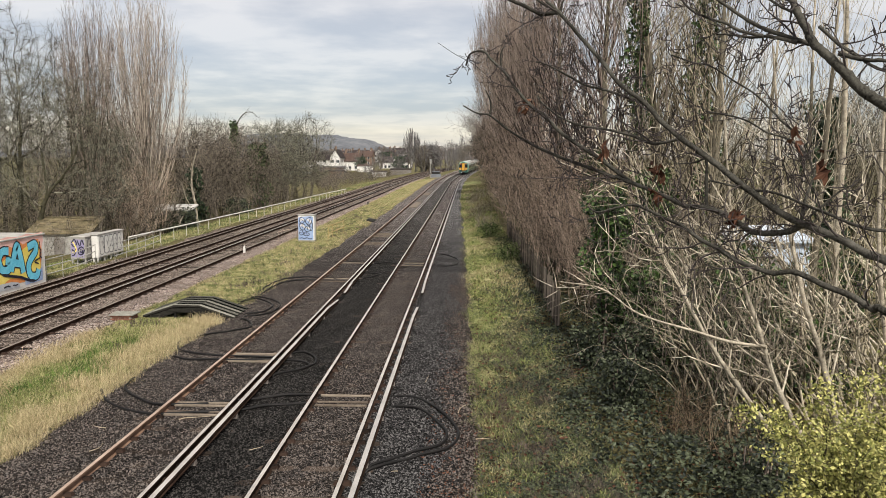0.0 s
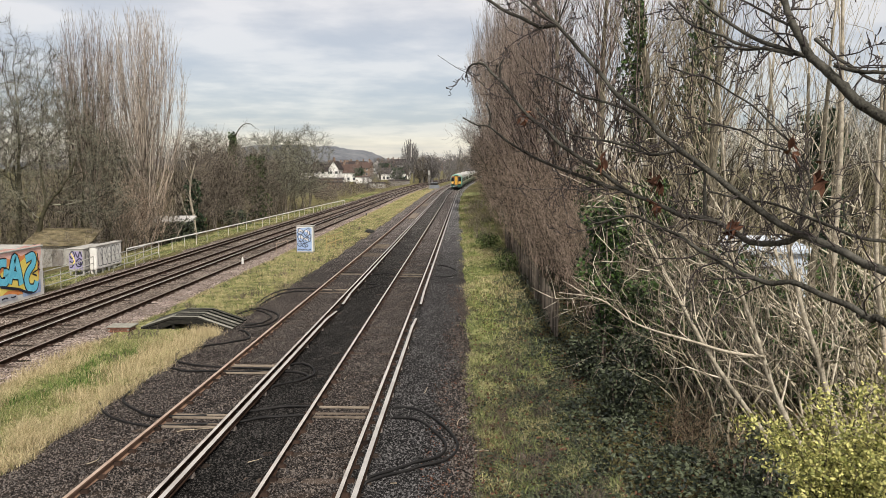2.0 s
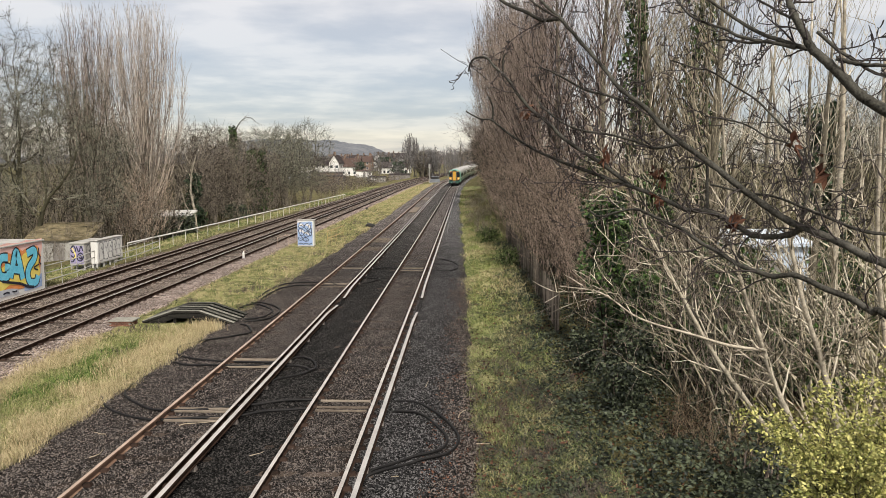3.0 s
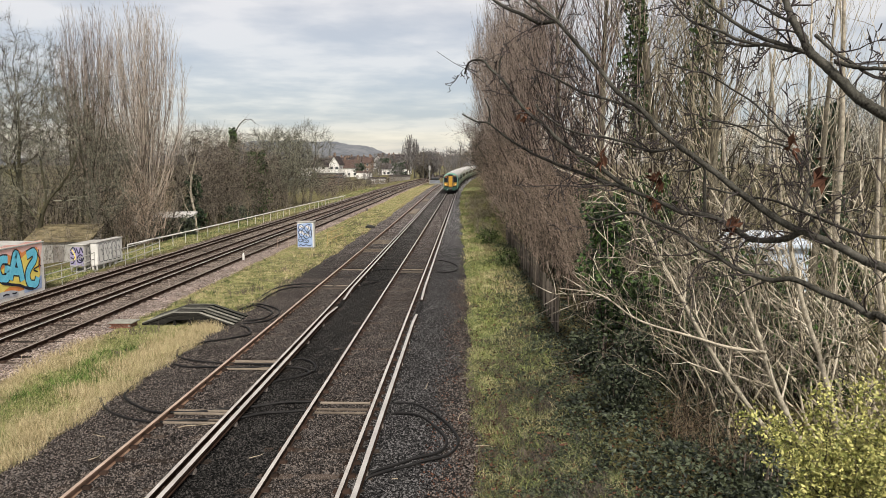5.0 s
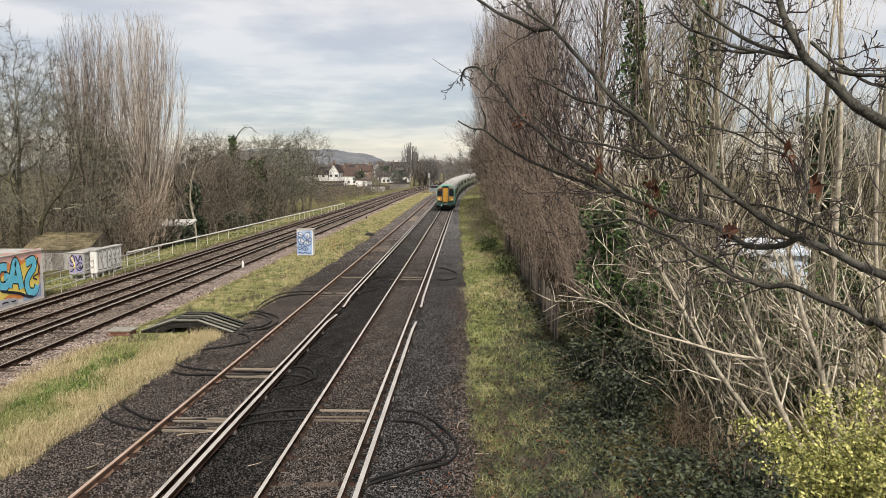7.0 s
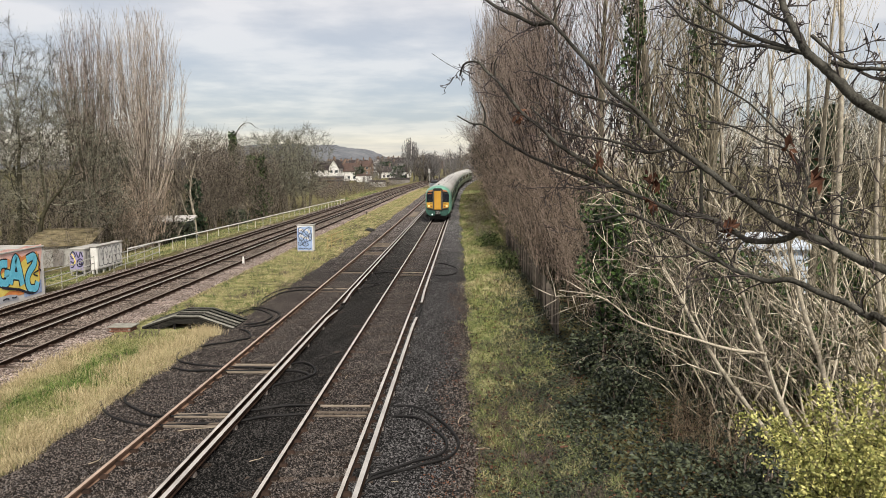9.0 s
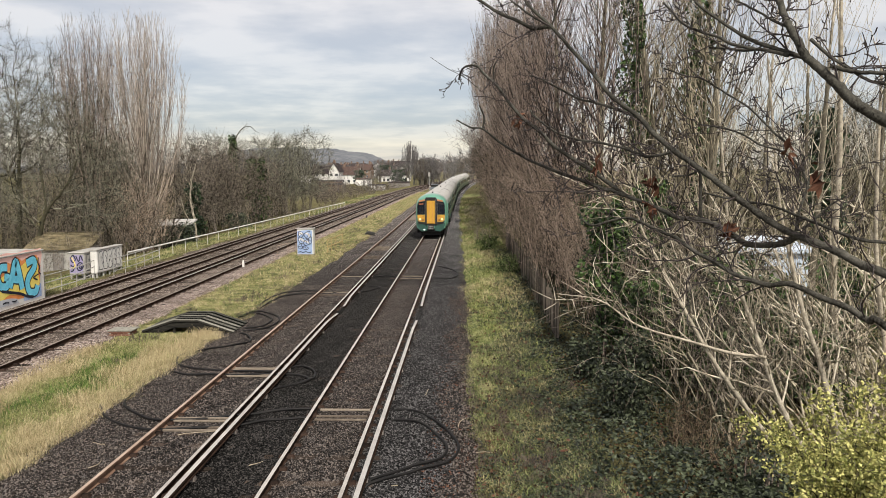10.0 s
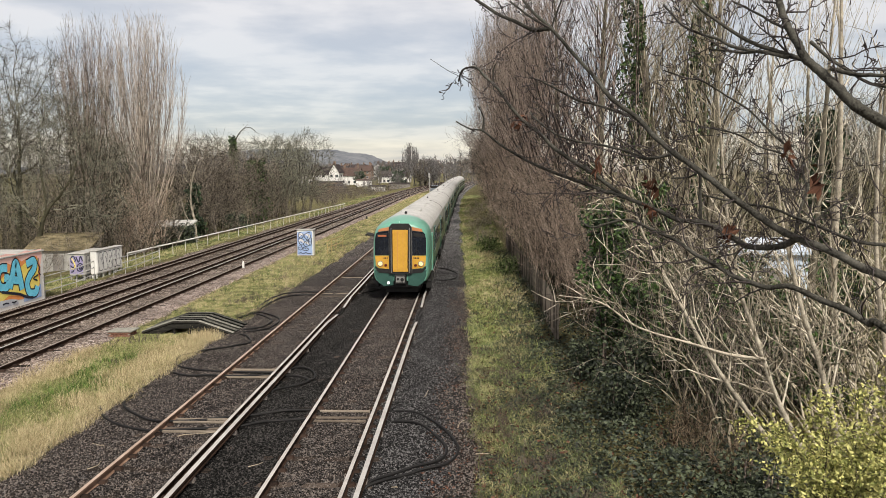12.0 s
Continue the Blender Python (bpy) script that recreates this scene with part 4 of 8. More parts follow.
def cab(c):
    a = HALF - 2.2
    st = [(a, 1, 1), (a + 0.9, 0.995, 1.0), (a + 1.5, 0.98, 0.985), (a + 1.88, 0.955, 0.955), (a + 2.05, 0.925, 0.925), (a + 2.11, 0.90, 0.90)]
    part("cab_shell", loft(st, SIDE + ROOF[1:], cap=(-1,)), "mint", c, "mint green rounded cab front", smooth=True)
    yf = a + 2.11
    for s in (-1, 1):
        # orange band, windscreen, headlamp panel, black moulding and valance each side of the gangway door
        part("nose_trim", add_poly(bmesh.new(), [(s * 0.54, yf, 3.13), (s * 1.02, yf, 3.06), (s * 0.97, yf, 3.19), (s * 0.54, yf, 3.28)], (0, 0.012, 0)), "orange", c, "orange band over the windscreen")
        part("windscreen", add_poly(bmesh.new(), [(s * 0.54, yf, 1.99), (s * 1.155, yf, 1.99), (s * 1.15, yf, 2.75), (s * 1.10, yf, 2.97), (s * 1.03, yf, 3.05), (s * 0.54, yf, 3.12)], (0, 0.02, 0)), "train_glass", c, "dark windscreen")
        part("sun_blind", add_poly(bmesh.new(), [(s * 0.62, yf, 2.86), (s * 1.08, yf, 2.80), (s * 1.05, yf, 2.95), (s * 0.62, yf, 3.02)], (0, 0.024, 0)), "train_black", c)
        p = part("headlamp_panel", add_poly(bmesh.new(), [(s * 0.54, yf, 1.36), (s * 0.98, yf, 1.40), (s * 1.12, yf, 1.52), (s * 1.15, yf, 1.97), (s * 0.54, yf, 1.97)], (0, 0.03, 0)), "warn_yellow", c, "yellow headlamp panel")
        part("lamp_bezel", disc(s * 0.93, yf + 0.035, 1.60, 0.135, 0.03), "coupler_grey", p)
        part("headlamp", disc(s * 0.93, yf + 0.06, 1.60, 0.095, 0.03), "lamp_warm", p, "lit headlamp")
        part("tail_lamp", disc(s * 0.70, yf + 0.04, 1.53, 0.065, 0.03), "tail_red", p, "unlit red tail lamp")
        for k in range(4 if s < 0 else 3):
            part("number_bar", box((s * 0.62 + k * 0.075 * s, yf + 0.03, 1.83), (s * 0.62 + (k * 0.075 + 0.05) * s, yf + 0.034, 1.89)), "train_black", p)
        part("black_moulding", add_poly(bmesh.new(), [(s * 0.54, yf, 1.16), (s * 1.0, yf, 1.20), (s * 1.15, yf, 1.40), (s * 1.16, yf, 1.50), (s * 1.0, yf, 1.38), (s * 0.54, yf, 1.34)], (0, 0.045, 0)), "train_black", c)
        part("wiper", box((s * 0.74, yf + 0.02, 2.0), (s * 0.76, yf + 0.035, 2.65)), "train_black", c)
        part("wiper_arm", add_poly(bmesh.new(), [(s * 0.75, yf + 0.02, 2.3), (s * 0.77, yf + 0.02, 2.3), (s * 0.97, yf + 0.02, 2.02), (s * 0.95, yf + 0.02, 2.0)], (0, 0.015, 0)), "train_black", c)
        part("valance", add_poly(bmesh.new(), [(s * 0.36, yf - 0.10, 0.62), (s * 0.78, yf - 0.10, 0.56), (s * 1.02, yf - 0.10, 0.74), (s * 1.15, yf - 0.10, 1.05), (s * 1.17, yf - 0.10, 1.3), (s * 0.36, yf - 0.10, 1.3)], (0, 0.12, 0)), "mint_dirty", c, "grimy green lower valance")
        part("mirror", box((s * 1.20, yf - 0.45, 2.3), (s * 1.27, yf - 0.38, 2.6), 0.01), "train_black", c)
        part("gangway_side", add_poly(bmesh.new(), [(s * 0.42, yf + 0.13, 1.2), (s * 0.42, yf + 0.13, 3.25), (s * 0.56, yf + 0.02, 3.25), (s * 0.56, yf + 0.02, 1.2)], (0, 0.02, 0)), "coupler_grey", c, "worn grey edge of the gangway")
    bm = bmesh.new()
    add_poly(bm, [(-0.54, yf - 0.02, 1.14), (0.54, yf - 0.02, 1.14), (0.54, yf - 0.02, 3.28), (0.40, yf - 0.02, 3.44), (-0.40, yf - 0.02, 3.44), (-0.54, yf - 0.02, 3.28)], (0, 0.14, 0))
    part("gangway_frame", bm, "train_black", c, "black gangway surround")
    d = part("gangway_door", box((-0.37, yf + 0.12, 1.24), (0.37, yf + 0.155, 3.16), 0.015), "warn_yellow", c, "yellow end door")
    for x in (-0.13, 0.13):
        part("door_seam", box((x - 0.008, yf + 0.15, 1.3), (x + 0.008, yf + 0.159, 3.1)), "orange", d)
    part("grab_rail", box((-0.345, yf + 0.155, 1.4), (-0.33, yf + 0.18, 3.0)), "train_black", d)
    part("front_buffer_beam", box((-1.0, yf - 0.5, 0.45), (1.0, yf - 0.14, 1.2), 0.05), "train_black", c)
    cp = part("coupler", box((-0.28, yf - 0.1, 0.68), (0.28, yf + 0.26, 1.12), 0.04), "train_black", c)
    part("coupler_plate", box((-0.21, yf + 0.26, 0.78), (0.21, yf + 0.28, 1.05), 0.02), "coupler_grey", cp, "worn steel coupler face")
    part("coupler_cone", disc(-0.09, yf + 0.29, 0.90, 0.085, 0.04, 14), "train_black", cp)
    part("coupler_pocket", disc(0.11, yf + 0.285, 0.93, 0.06, 0.03, 14), "train_black", cp)
    part("snowplough", box((-0.8, yf - 0.7, 0.2), (0.8, yf - 0.5, 0.5), 0.03), "train_black", c)
    part("marker_lamp", disc(0.60, yf + 0.05, 0.72, 0.07, 0.05, 14), "lamp_white", c, "lit white lamp low on the front")
    part("top_lamp", box((-0.10, yf - 0.16, 3.43), (0.10, yf - 0.06, 3.50), 0.02), "lamp_white", c, "small white lamp over the door")
    part("destination_display", box((0.66, yf + 0.024, 2.84), (1.02, yf + 0.032, 2.92)), "sign_orange", c, "amber lit destination display")
    # the screens and lamp panels reach out to thin corner pillars
    for ob in [o for o in c.children_recursive if o.type == "MESH"]:
        if ob.name.split(".")[0] in ("nose_trim", "windscreen", "sun_blind", "headlamp_panel", "lamp_bezel", "headlamp", "tail_lamp", "black_moulding", "destination_display", "valance"):
            for v in ob.data.vertices:
                v.co.x += math.copysign(max(0.0, abs(v.co.x) - 0.54) * 0.12, v.co.x)


COACHES = [coach("leading train coach with a yellow end door and mint green cab", True)]
COACHES.append(coach("intermediate train coach with grey roof and dark green doors", False))
for _ in range(6):
    COACHES.append(copy_thing(COACHES[1], pose(0, 0, 0)))


def on_line(y):
    return Vector((-3.02 + float(bend(y)), y, RAIL_TOP - 0.005 + float(rise(y))))


def front_at(t):
    """Distance of the train's nose from the bridge at t seconds."""
    return 33.9 + 14.65 * (12.0 - t)


# ---- trackside things ----
def rail_fence(name, pts, height, rails, post_gap, label, r=0.024, mat_name="galv", post_r=0.7):
    f = thing(name, label, "railing")
    P = [Vector((x, y, ground_z(x, y))) for x, y in pts]
    for k in rails:
        tubes("rail", [([p + Vector((0, 0, height * k)) for p in P], [r * 1.1] * len(P))], mat_name, f)
    for a, b in zip(P, P[1:]):
        n = max(1, round((b - a).length / post_gap))
        for i in range(n + (b == P[-1])):
            q = a.lerp(b, i / n)
            tubes("post", [([q - Vector((0, 0, 0.15)), q + Vector((0, 0, height))], [r * post_r, r * post_r])], mat_name, f)
    return f


rail_fence("railing", [(-21.2, 46.0), (-21.0, 60), (-20.4, 80), (-19.9, 100), (-19.5, 118), (-19.4, 119)], 0.85, (1.0,), 2.4,
           "long low white-painted handrail on posts beside the tracks", 0.048, "paint_white", 0.4)
rail_fence("railing", [(-20.3, 32.0), (-20.2, 35), (-20.25, 38.0), (-20.4, 40.2)], 1.1, (0.35, 0.68, 1.0), 1.5, "galvanised tube railing before graffitied equipment buildings")
rail_fence("railing", [(-19.95, 41.5), (-20.0, 44.5), (-20.4, 49)], 1.1, (0.35, 0.68, 1.0), 1.4, "galvanised tube railing beside grey equipment cabinets")
rail_fence("railing", [(-9.95, 53.0), (-9.75, 55.4), (-9.6, 57.6)], 1.0, (0.5, 1.0), 1.6, "short rusty yellow handrail beside a graffitied cabinet", 0.034, "ochre")
rail_fence("railing", [(-13.3, 52.0), (-12.6, 52.3)], 0.85, (1.0,), 0.8, "thin rusty handrail in the grass", 0.02, "rail_brown")


def stroke(bm, pts, width, nrm, lift, mi=0):
    """A sprayed band: a strip along a smooth path in the plane (u, v) of a wall."""
    o, u, v = nrm
    P = smooth_path([(a, b, 0) for a, b in pts], 5)
    L, R = [], []
    for i, p in enumerate(P):
        d = (P[min(i + 1, len(P) - 1)] - P[max(i - 1, 0)]).normalized()
        s = Vector((-d.y, d.x, 0)) * width / 2
        for lst, q in ((L, p + s), (R, p - s)):
            lst.append(bm.verts.new(o + u * q.x + v * q.y + u.cross(v) * lift))
    for i in range(len(P) - 1):
        bm.faces.new((L[i], L[i + 1], R[i + 1], R[i])).material_index = mi


def patch(bm, pts, nrm, lift, mi=0):
    o, u, v = nrm
    f = bm.faces.new([bm.verts.new(o + u * a + v * b + u.cross(v) * lift) for a, b in pts])
    f.material_index = mi


def equipment_building():
    """Low flat-roofed building, its long side covered in coloured graffiti; it goes on out of view."""
    z = ground_z(-20.4, 33) - 0.1
    b = thing("equipment_building", "low flat-roofed trackside building sprayed with colourful graffiti", "equipment building", (-20.0, 34.6, z))
    part("wall", box((-2.4, -8, 0), (0, 0, 2.34), 0.02), "paint_white", b, "white wall covered with graffiti")
    part("roof", box((-2.5, -8.1, 2.34), (0.05, 0.06, 2.42), 0.02), "paint_grey", b, "thin grey flat roof")
    w = (Vector((0, -6.2, -z)), Vector((0, 1, 0)), Vector((0, 0, 1)))
    bm = bmesh.new()
    patch(bm, [(0, 1.4), (5.3, 1.6), (6.0, 1.7), (6.12, 2.1), (6.1, 2.42), (5.2, 2.40), (4.9, 2.46), (4.2, 2.38), (3.4, 2.47), (2.6, 2.40), (0, 2.46)], w, 0.006)
    part("graffiti_pink", bm, "g_pink", b)
    bm = bmesh.new()
    patch(bm, [(0, 1.7), (2.7, 1.95), (3.3, 2.1), (3.7, 1.95), (4.1, 2.25), (4.5, 2.0), (5.0, 2.12), (5.7, 2.12), (5.95, 1.6), (5.8, 0.7), (5.4, 0.3), (3, 0.35), (0, 0.4)], w, 0.010)
    part("graffiti_orange", bm, "g_orange", b)
    bm = bmesh.new()
    patch(bm, [(0, 1.2), (2.6, 1.3), (3.6, 1.7), (4.3, 1.72), (4.75, 1.9), (5.45, 2.03), (5.8, 1.95), (5.72, 1.3), (5.8, 0.9), (5.7, 0.45), (5.4, 0.28), (4.7, 0.3),
               (4.4, 0.5), (3.4, 0.62), (2.9, 0.45), (0, 0.4)], w, 0.014)
    part("graffiti_yellow", bm, "g_yellow", b)
    shapes = [[(3.40, 1.84), (2.95, 1.86), (2.69, 1.54), (2.84, 1.11), (3.30, 1.03), (3.44, 1.36), (3.15, 1.44)],
              [(3.50, 0.92), (3.74, 1.48), (4.02, 2.02), (4.24, 1.48), (4.40, 0.74)], [(3.78, 1.27), (4.3, 1.16)],
              [(4.82, 1.84), (5.40, 1.93), (5.42, 1.58), (5.0, 1.25), (4.80, 0.92), (4.95, 0.52), (5.42, 0.45), (5.6, 0.72)],
              [(1.3, 1.6), (1.8, 0.9), (2.3, 1.6), (2.4, 0.9)]]
    for nm, m, wd, lift in (("graffiti_outline", "g_black", 0.45, 0.018), ("graffiti_fill", "g_blue", 0.33, 0.024)):
        bm = bmesh.new()
        for k, s in enumerate(shapes):
            stroke(bm, s, wd, w, lift + k * 0.0008)
        part(nm, bm, m, b)
    bm = bmesh.new()
    stroke(bm, [(5.78, 2.0), (5.72, 1.75), (5.86, 1.55), (5.75, 1.35), (5.9, 1.2)], 0.07, w, 0.030)
    stroke(bm, [(5.72, 1.24), (5.3, 1.12), (5.62, 0.98)], 0.07, w, 0.031)
    part("graffiti_line", bm, "g_black", b)
    bm = bmesh.new()
    stroke(bm, [(2.9, 0.86), (3.5, 0.72), (4.2, 0.56), (4.7, 0.36), (5.2, 0.25)], 0.12, w, 0.032)
    part("graffiti_shadow", bm, "g_black", b)
    bm = bmesh.new()
    patch(bm, [(4.5, 0.16), (5.9, 0.18), (5.92, 0.8), (5.5, 0.62), (4.9, 0.5), (4.5, 0.44)], w, 0.016)
    part("graffiti_pale", bm, "g_pale", b)
    bm = bmesh.new()
    patch(bm, [(2.0, 0.2), (4.1, 0.15), (4.0, 0.36), (3.5, 0.46), (2.0, 0.5)], w, 0.017)
    part("graffiti_tag", bm, "g_silver", b)
    bm = bmesh.new()
    stroke(bm, [(2.9, 0.30), (3.15, 0.33), (3.36, 0.29)], 0.07, w, 0.034)
    stroke(bm, [(3.55, 0.31), (3.75, 0.28), (3.92, 0.30)], 0.06, w, 0.035)
    part("graffiti_line", bm, "g_black", b)


def relay_cabinet(x, y, wx, wy, h, label, side_mat, tag_mat, tag_end):
    z = ground_z(x, y) - 0.03
    c = thing("equipment_cabinet", label, "cabinet", (x, y, z))
    part("plinth", box((0.03, 0.03, 0), (wx - 0.03, wy - 0.03, 0.06), 0.01), "slab", c)
    for k in range(5):
        for x in (0.02, wx - 0.10):
            yy = 0.04 + k * (wy - 0.16) / 4
            part("leg", box((x, yy, 0.05), (x + 0.08, yy + 0.08, 0.34), 0.008), side_mat, c)
    part("body", box((0, 0, 0.32), (wx, wy, h - 0.06), 0.02), side_mat, c)
    part("lid", box((-0.05, -0.05, h - 0.06), (wx + 0.05, wy + 0.05, h), 0.015), "paint_grey", c, "weathered grey lid")
    n = max(2, round(wy / 0.75))
    for i in range(n):
        a, b = 0.05 + i * (wy - 0.1) / n, 0.05 + (i + 1) * (wy - 0.1) / n - 0.03
        d = part("door", box((wx - 0.01, a, 0.38), (wx + 0.025, b, h - 0.14), 0.008), side_mat, c)
        part("handle", box((wx + 0.025, b - 0.1, h * 0.5), (wx + 0.05, b - 0.07, h * 0.5 + 0.14)), "train_black", d)
    rng = random.Random(int(y * 7))
    w = (Vector((wx + 0.026, 0.1, 0.3)), Vector((0, 1, 0)), Vector((0, 0, 1)))
    bm = bmesh.new()
    u, k = 0.12, 0
    a, t = 0.22, h - 0.52
    for k in range(5):
        d = (wy - 0.45) / 5
        e = u + d * 0.82
        q = rng.uniform(-0.06, 0.06)
        # one fat outlined letter: its outer loop and its eye
        stroke(bm, [(u, a), (u - 0.04, (a + t) / 2 + q), (u + 0.03, t), (e - 0.1, t + 0.05), (e, t - 0.2), (e - 0.12, (a + t) / 2), (e + 0.02, a + 0.15), (e - 0.1, a - 0.03), (u, a)],
               0.036, w, 0.004 + 0.0005 * k)
        stroke(bm, [(u + 0.18, t - 0.3 + q), (u + 0.26, t - 0.2), (u + 0.3, t - 0.36)], 0.03, w, 0.0045 + 0.0005 * k)
        u += d
    part("graffiti", bm, tag_mat, c)
    if tag_end:
        w = (Vector((0.05, -0.002, 0.25)), Vector((1, 0, 0)), Vector((0, 0, 1)))
        bm = bmesh.new()
        patch(bm, [(0.0, 0.16), (wx - 0.12, 0.14), (wx - 0.11, h - 0.42), (0.3, h - 0.40), (0.02, h - 0.5)], w, 0.004)
        part("graffiti_patch", bm, "g_violet", c)
        bm = bmesh.new()
        for k, s in enumerate(([(0.04, 0.95), (0.2, 1.14), (0.32, 0.9), (0.16, 0.75), (0.05, 0.9)], [(0.36, 1.1), (0.5, 0.8), (0.62, 1.12), (0.72, 0.85)],
                               [(0.42, 0.62), (0.6, 0.74), (0.74, 0.55), (0.6, 0.32), (0.42, 0.36), (0.42, 0.6)], [(0.04, 0.6), (0.2, 0.5), (0.3, 0.65), (0.18, 0.3), (0.04, 0.25)],
                               [(0.52, 0.56), (0.6, 0.6), (0.64, 0.46), (0.55, 0.42), (0.52, 0.54)])):
            stroke(bm, s, 0.065, w, 0.010 + 0.001 * k)
        part("graffiti_line", bm, "g_black", c)
        bm = bmesh.new()
        stroke(bm, [(0.12, 1.02), (0.22, 0.85), (0.3, 0.6), (0.2, 0.42), (0.08, 0.45)], 0.06, w, 0.018)
        part("graffiti_line", bm, "g_yellow", c)
    return c


def blue_cabinet():
    """Tall location cabinet in the grass between the two pairs of tracks."""
    z = ground_z(-11.3, 52.2) - 0.05
    c = thing("location_cabinet", "tall white trackside cabinet painted with blue graffiti", "cabinet", (-11.32, 52.05, z))
    part("plinth", box((-0.58, 0, 0), (0.58, 0.62, 0.15), 0.01), "slab", c)
    part("body", box((-0.57, 0.01, 0.14), (0.57, 0.6, 1.9), 0.025), "paint_white", c, "dirty white steel body")
    part("cap", box((-0.62, -0.04, 1.9), (0.62, 0.66, 1.97), 0.02), "paint_grey", c)
    w = (Vector((-0.57, 0.008, 0.14)), Vector((1, 0, 0)), Vector((0, 0, 1)))
    bm = bmesh.new()
    patch(bm, [(0.02, 0.06), (1.06, 0.04), (1.07, 1.64), (0.9, 1.72), (0.3, 1.67), (0.02, 1.62)], w, 0.004)
    part("graffiti_field", bm, "g_pale", c)
    bm = bmesh.new()
    k = 0
    # fat rounded letters that run into one another, each an outline with an eye or a notch
    rng = random.Random(8)
    for i, (u, v, ru, rv) in enumerate(((0.27, 1.42, 0.21, 0.22), (0.76, 1.36, 0.25, 0.30), (0.30, 0.98, 0.25, 0.26), (0.68, 0.84, 0.22, 0.24), (0.92, 0.98, 0.13, 0.30), (0.22, 0.56, 0.17, 0.17), (0.58, 0.46, 0.22, 0.14))):
        lean = rng.uniform(0, 6)
        ring = [(u + ru * (0.85 + 0.2 * math.sin(3 * q + i)) * math.cos(q + lean), v + rv * (0.9 + 0.16 * math.sin(2 * q + i * 2)) * math.sin(q + lean)) for q in [k * 0.58 for k in range(11)]]
        stroke(bm, [(min(max(x, 0.05), 1.03), y) for x, y in ring], 0.05, w, 0.010 + 0.0012 * i)
        a = rng.uniform(0, 6)
        notch = [(u + ru * f * math.cos(a + g), v + rv * f * math.sin(a + g)) for f, g in ((0.95, 0.0), (0.35, 0.3), (0.15, 2.2), (0.45, 3.4))]
        stroke(bm, notch, 0.04, w, 0.0105 + 0.0012 * i)
    stroke(bm, [(0.10, 0.14), (0.25, 0.20), (0.42, 0.12), (0.60, 0.20), (0.8, 0.12), (1.0, 0.18)], 0.05, w, 0.02)
    part("graffiti_line", bm, "g_black", c)
    bm = bmesh.new()
    stroke(bm, [(0.14, 1.36), (0.27, 1.5), (0.4, 1.4)], 0.13, w, 0.007)
    stroke(bm, [(0.62, 1.5), (0.8, 1.42), (0.9, 1.25)], 0.14, w, 0.0072)
    stroke(bm, [(0.16, 1.0), (0.3, 1.1), (0.45, 0.95), (0.7, 0.9), (0.85, 0.8)], 0.12, w, 0.0074)
    part("graffiti_highlight", bm, "paint_white", c)


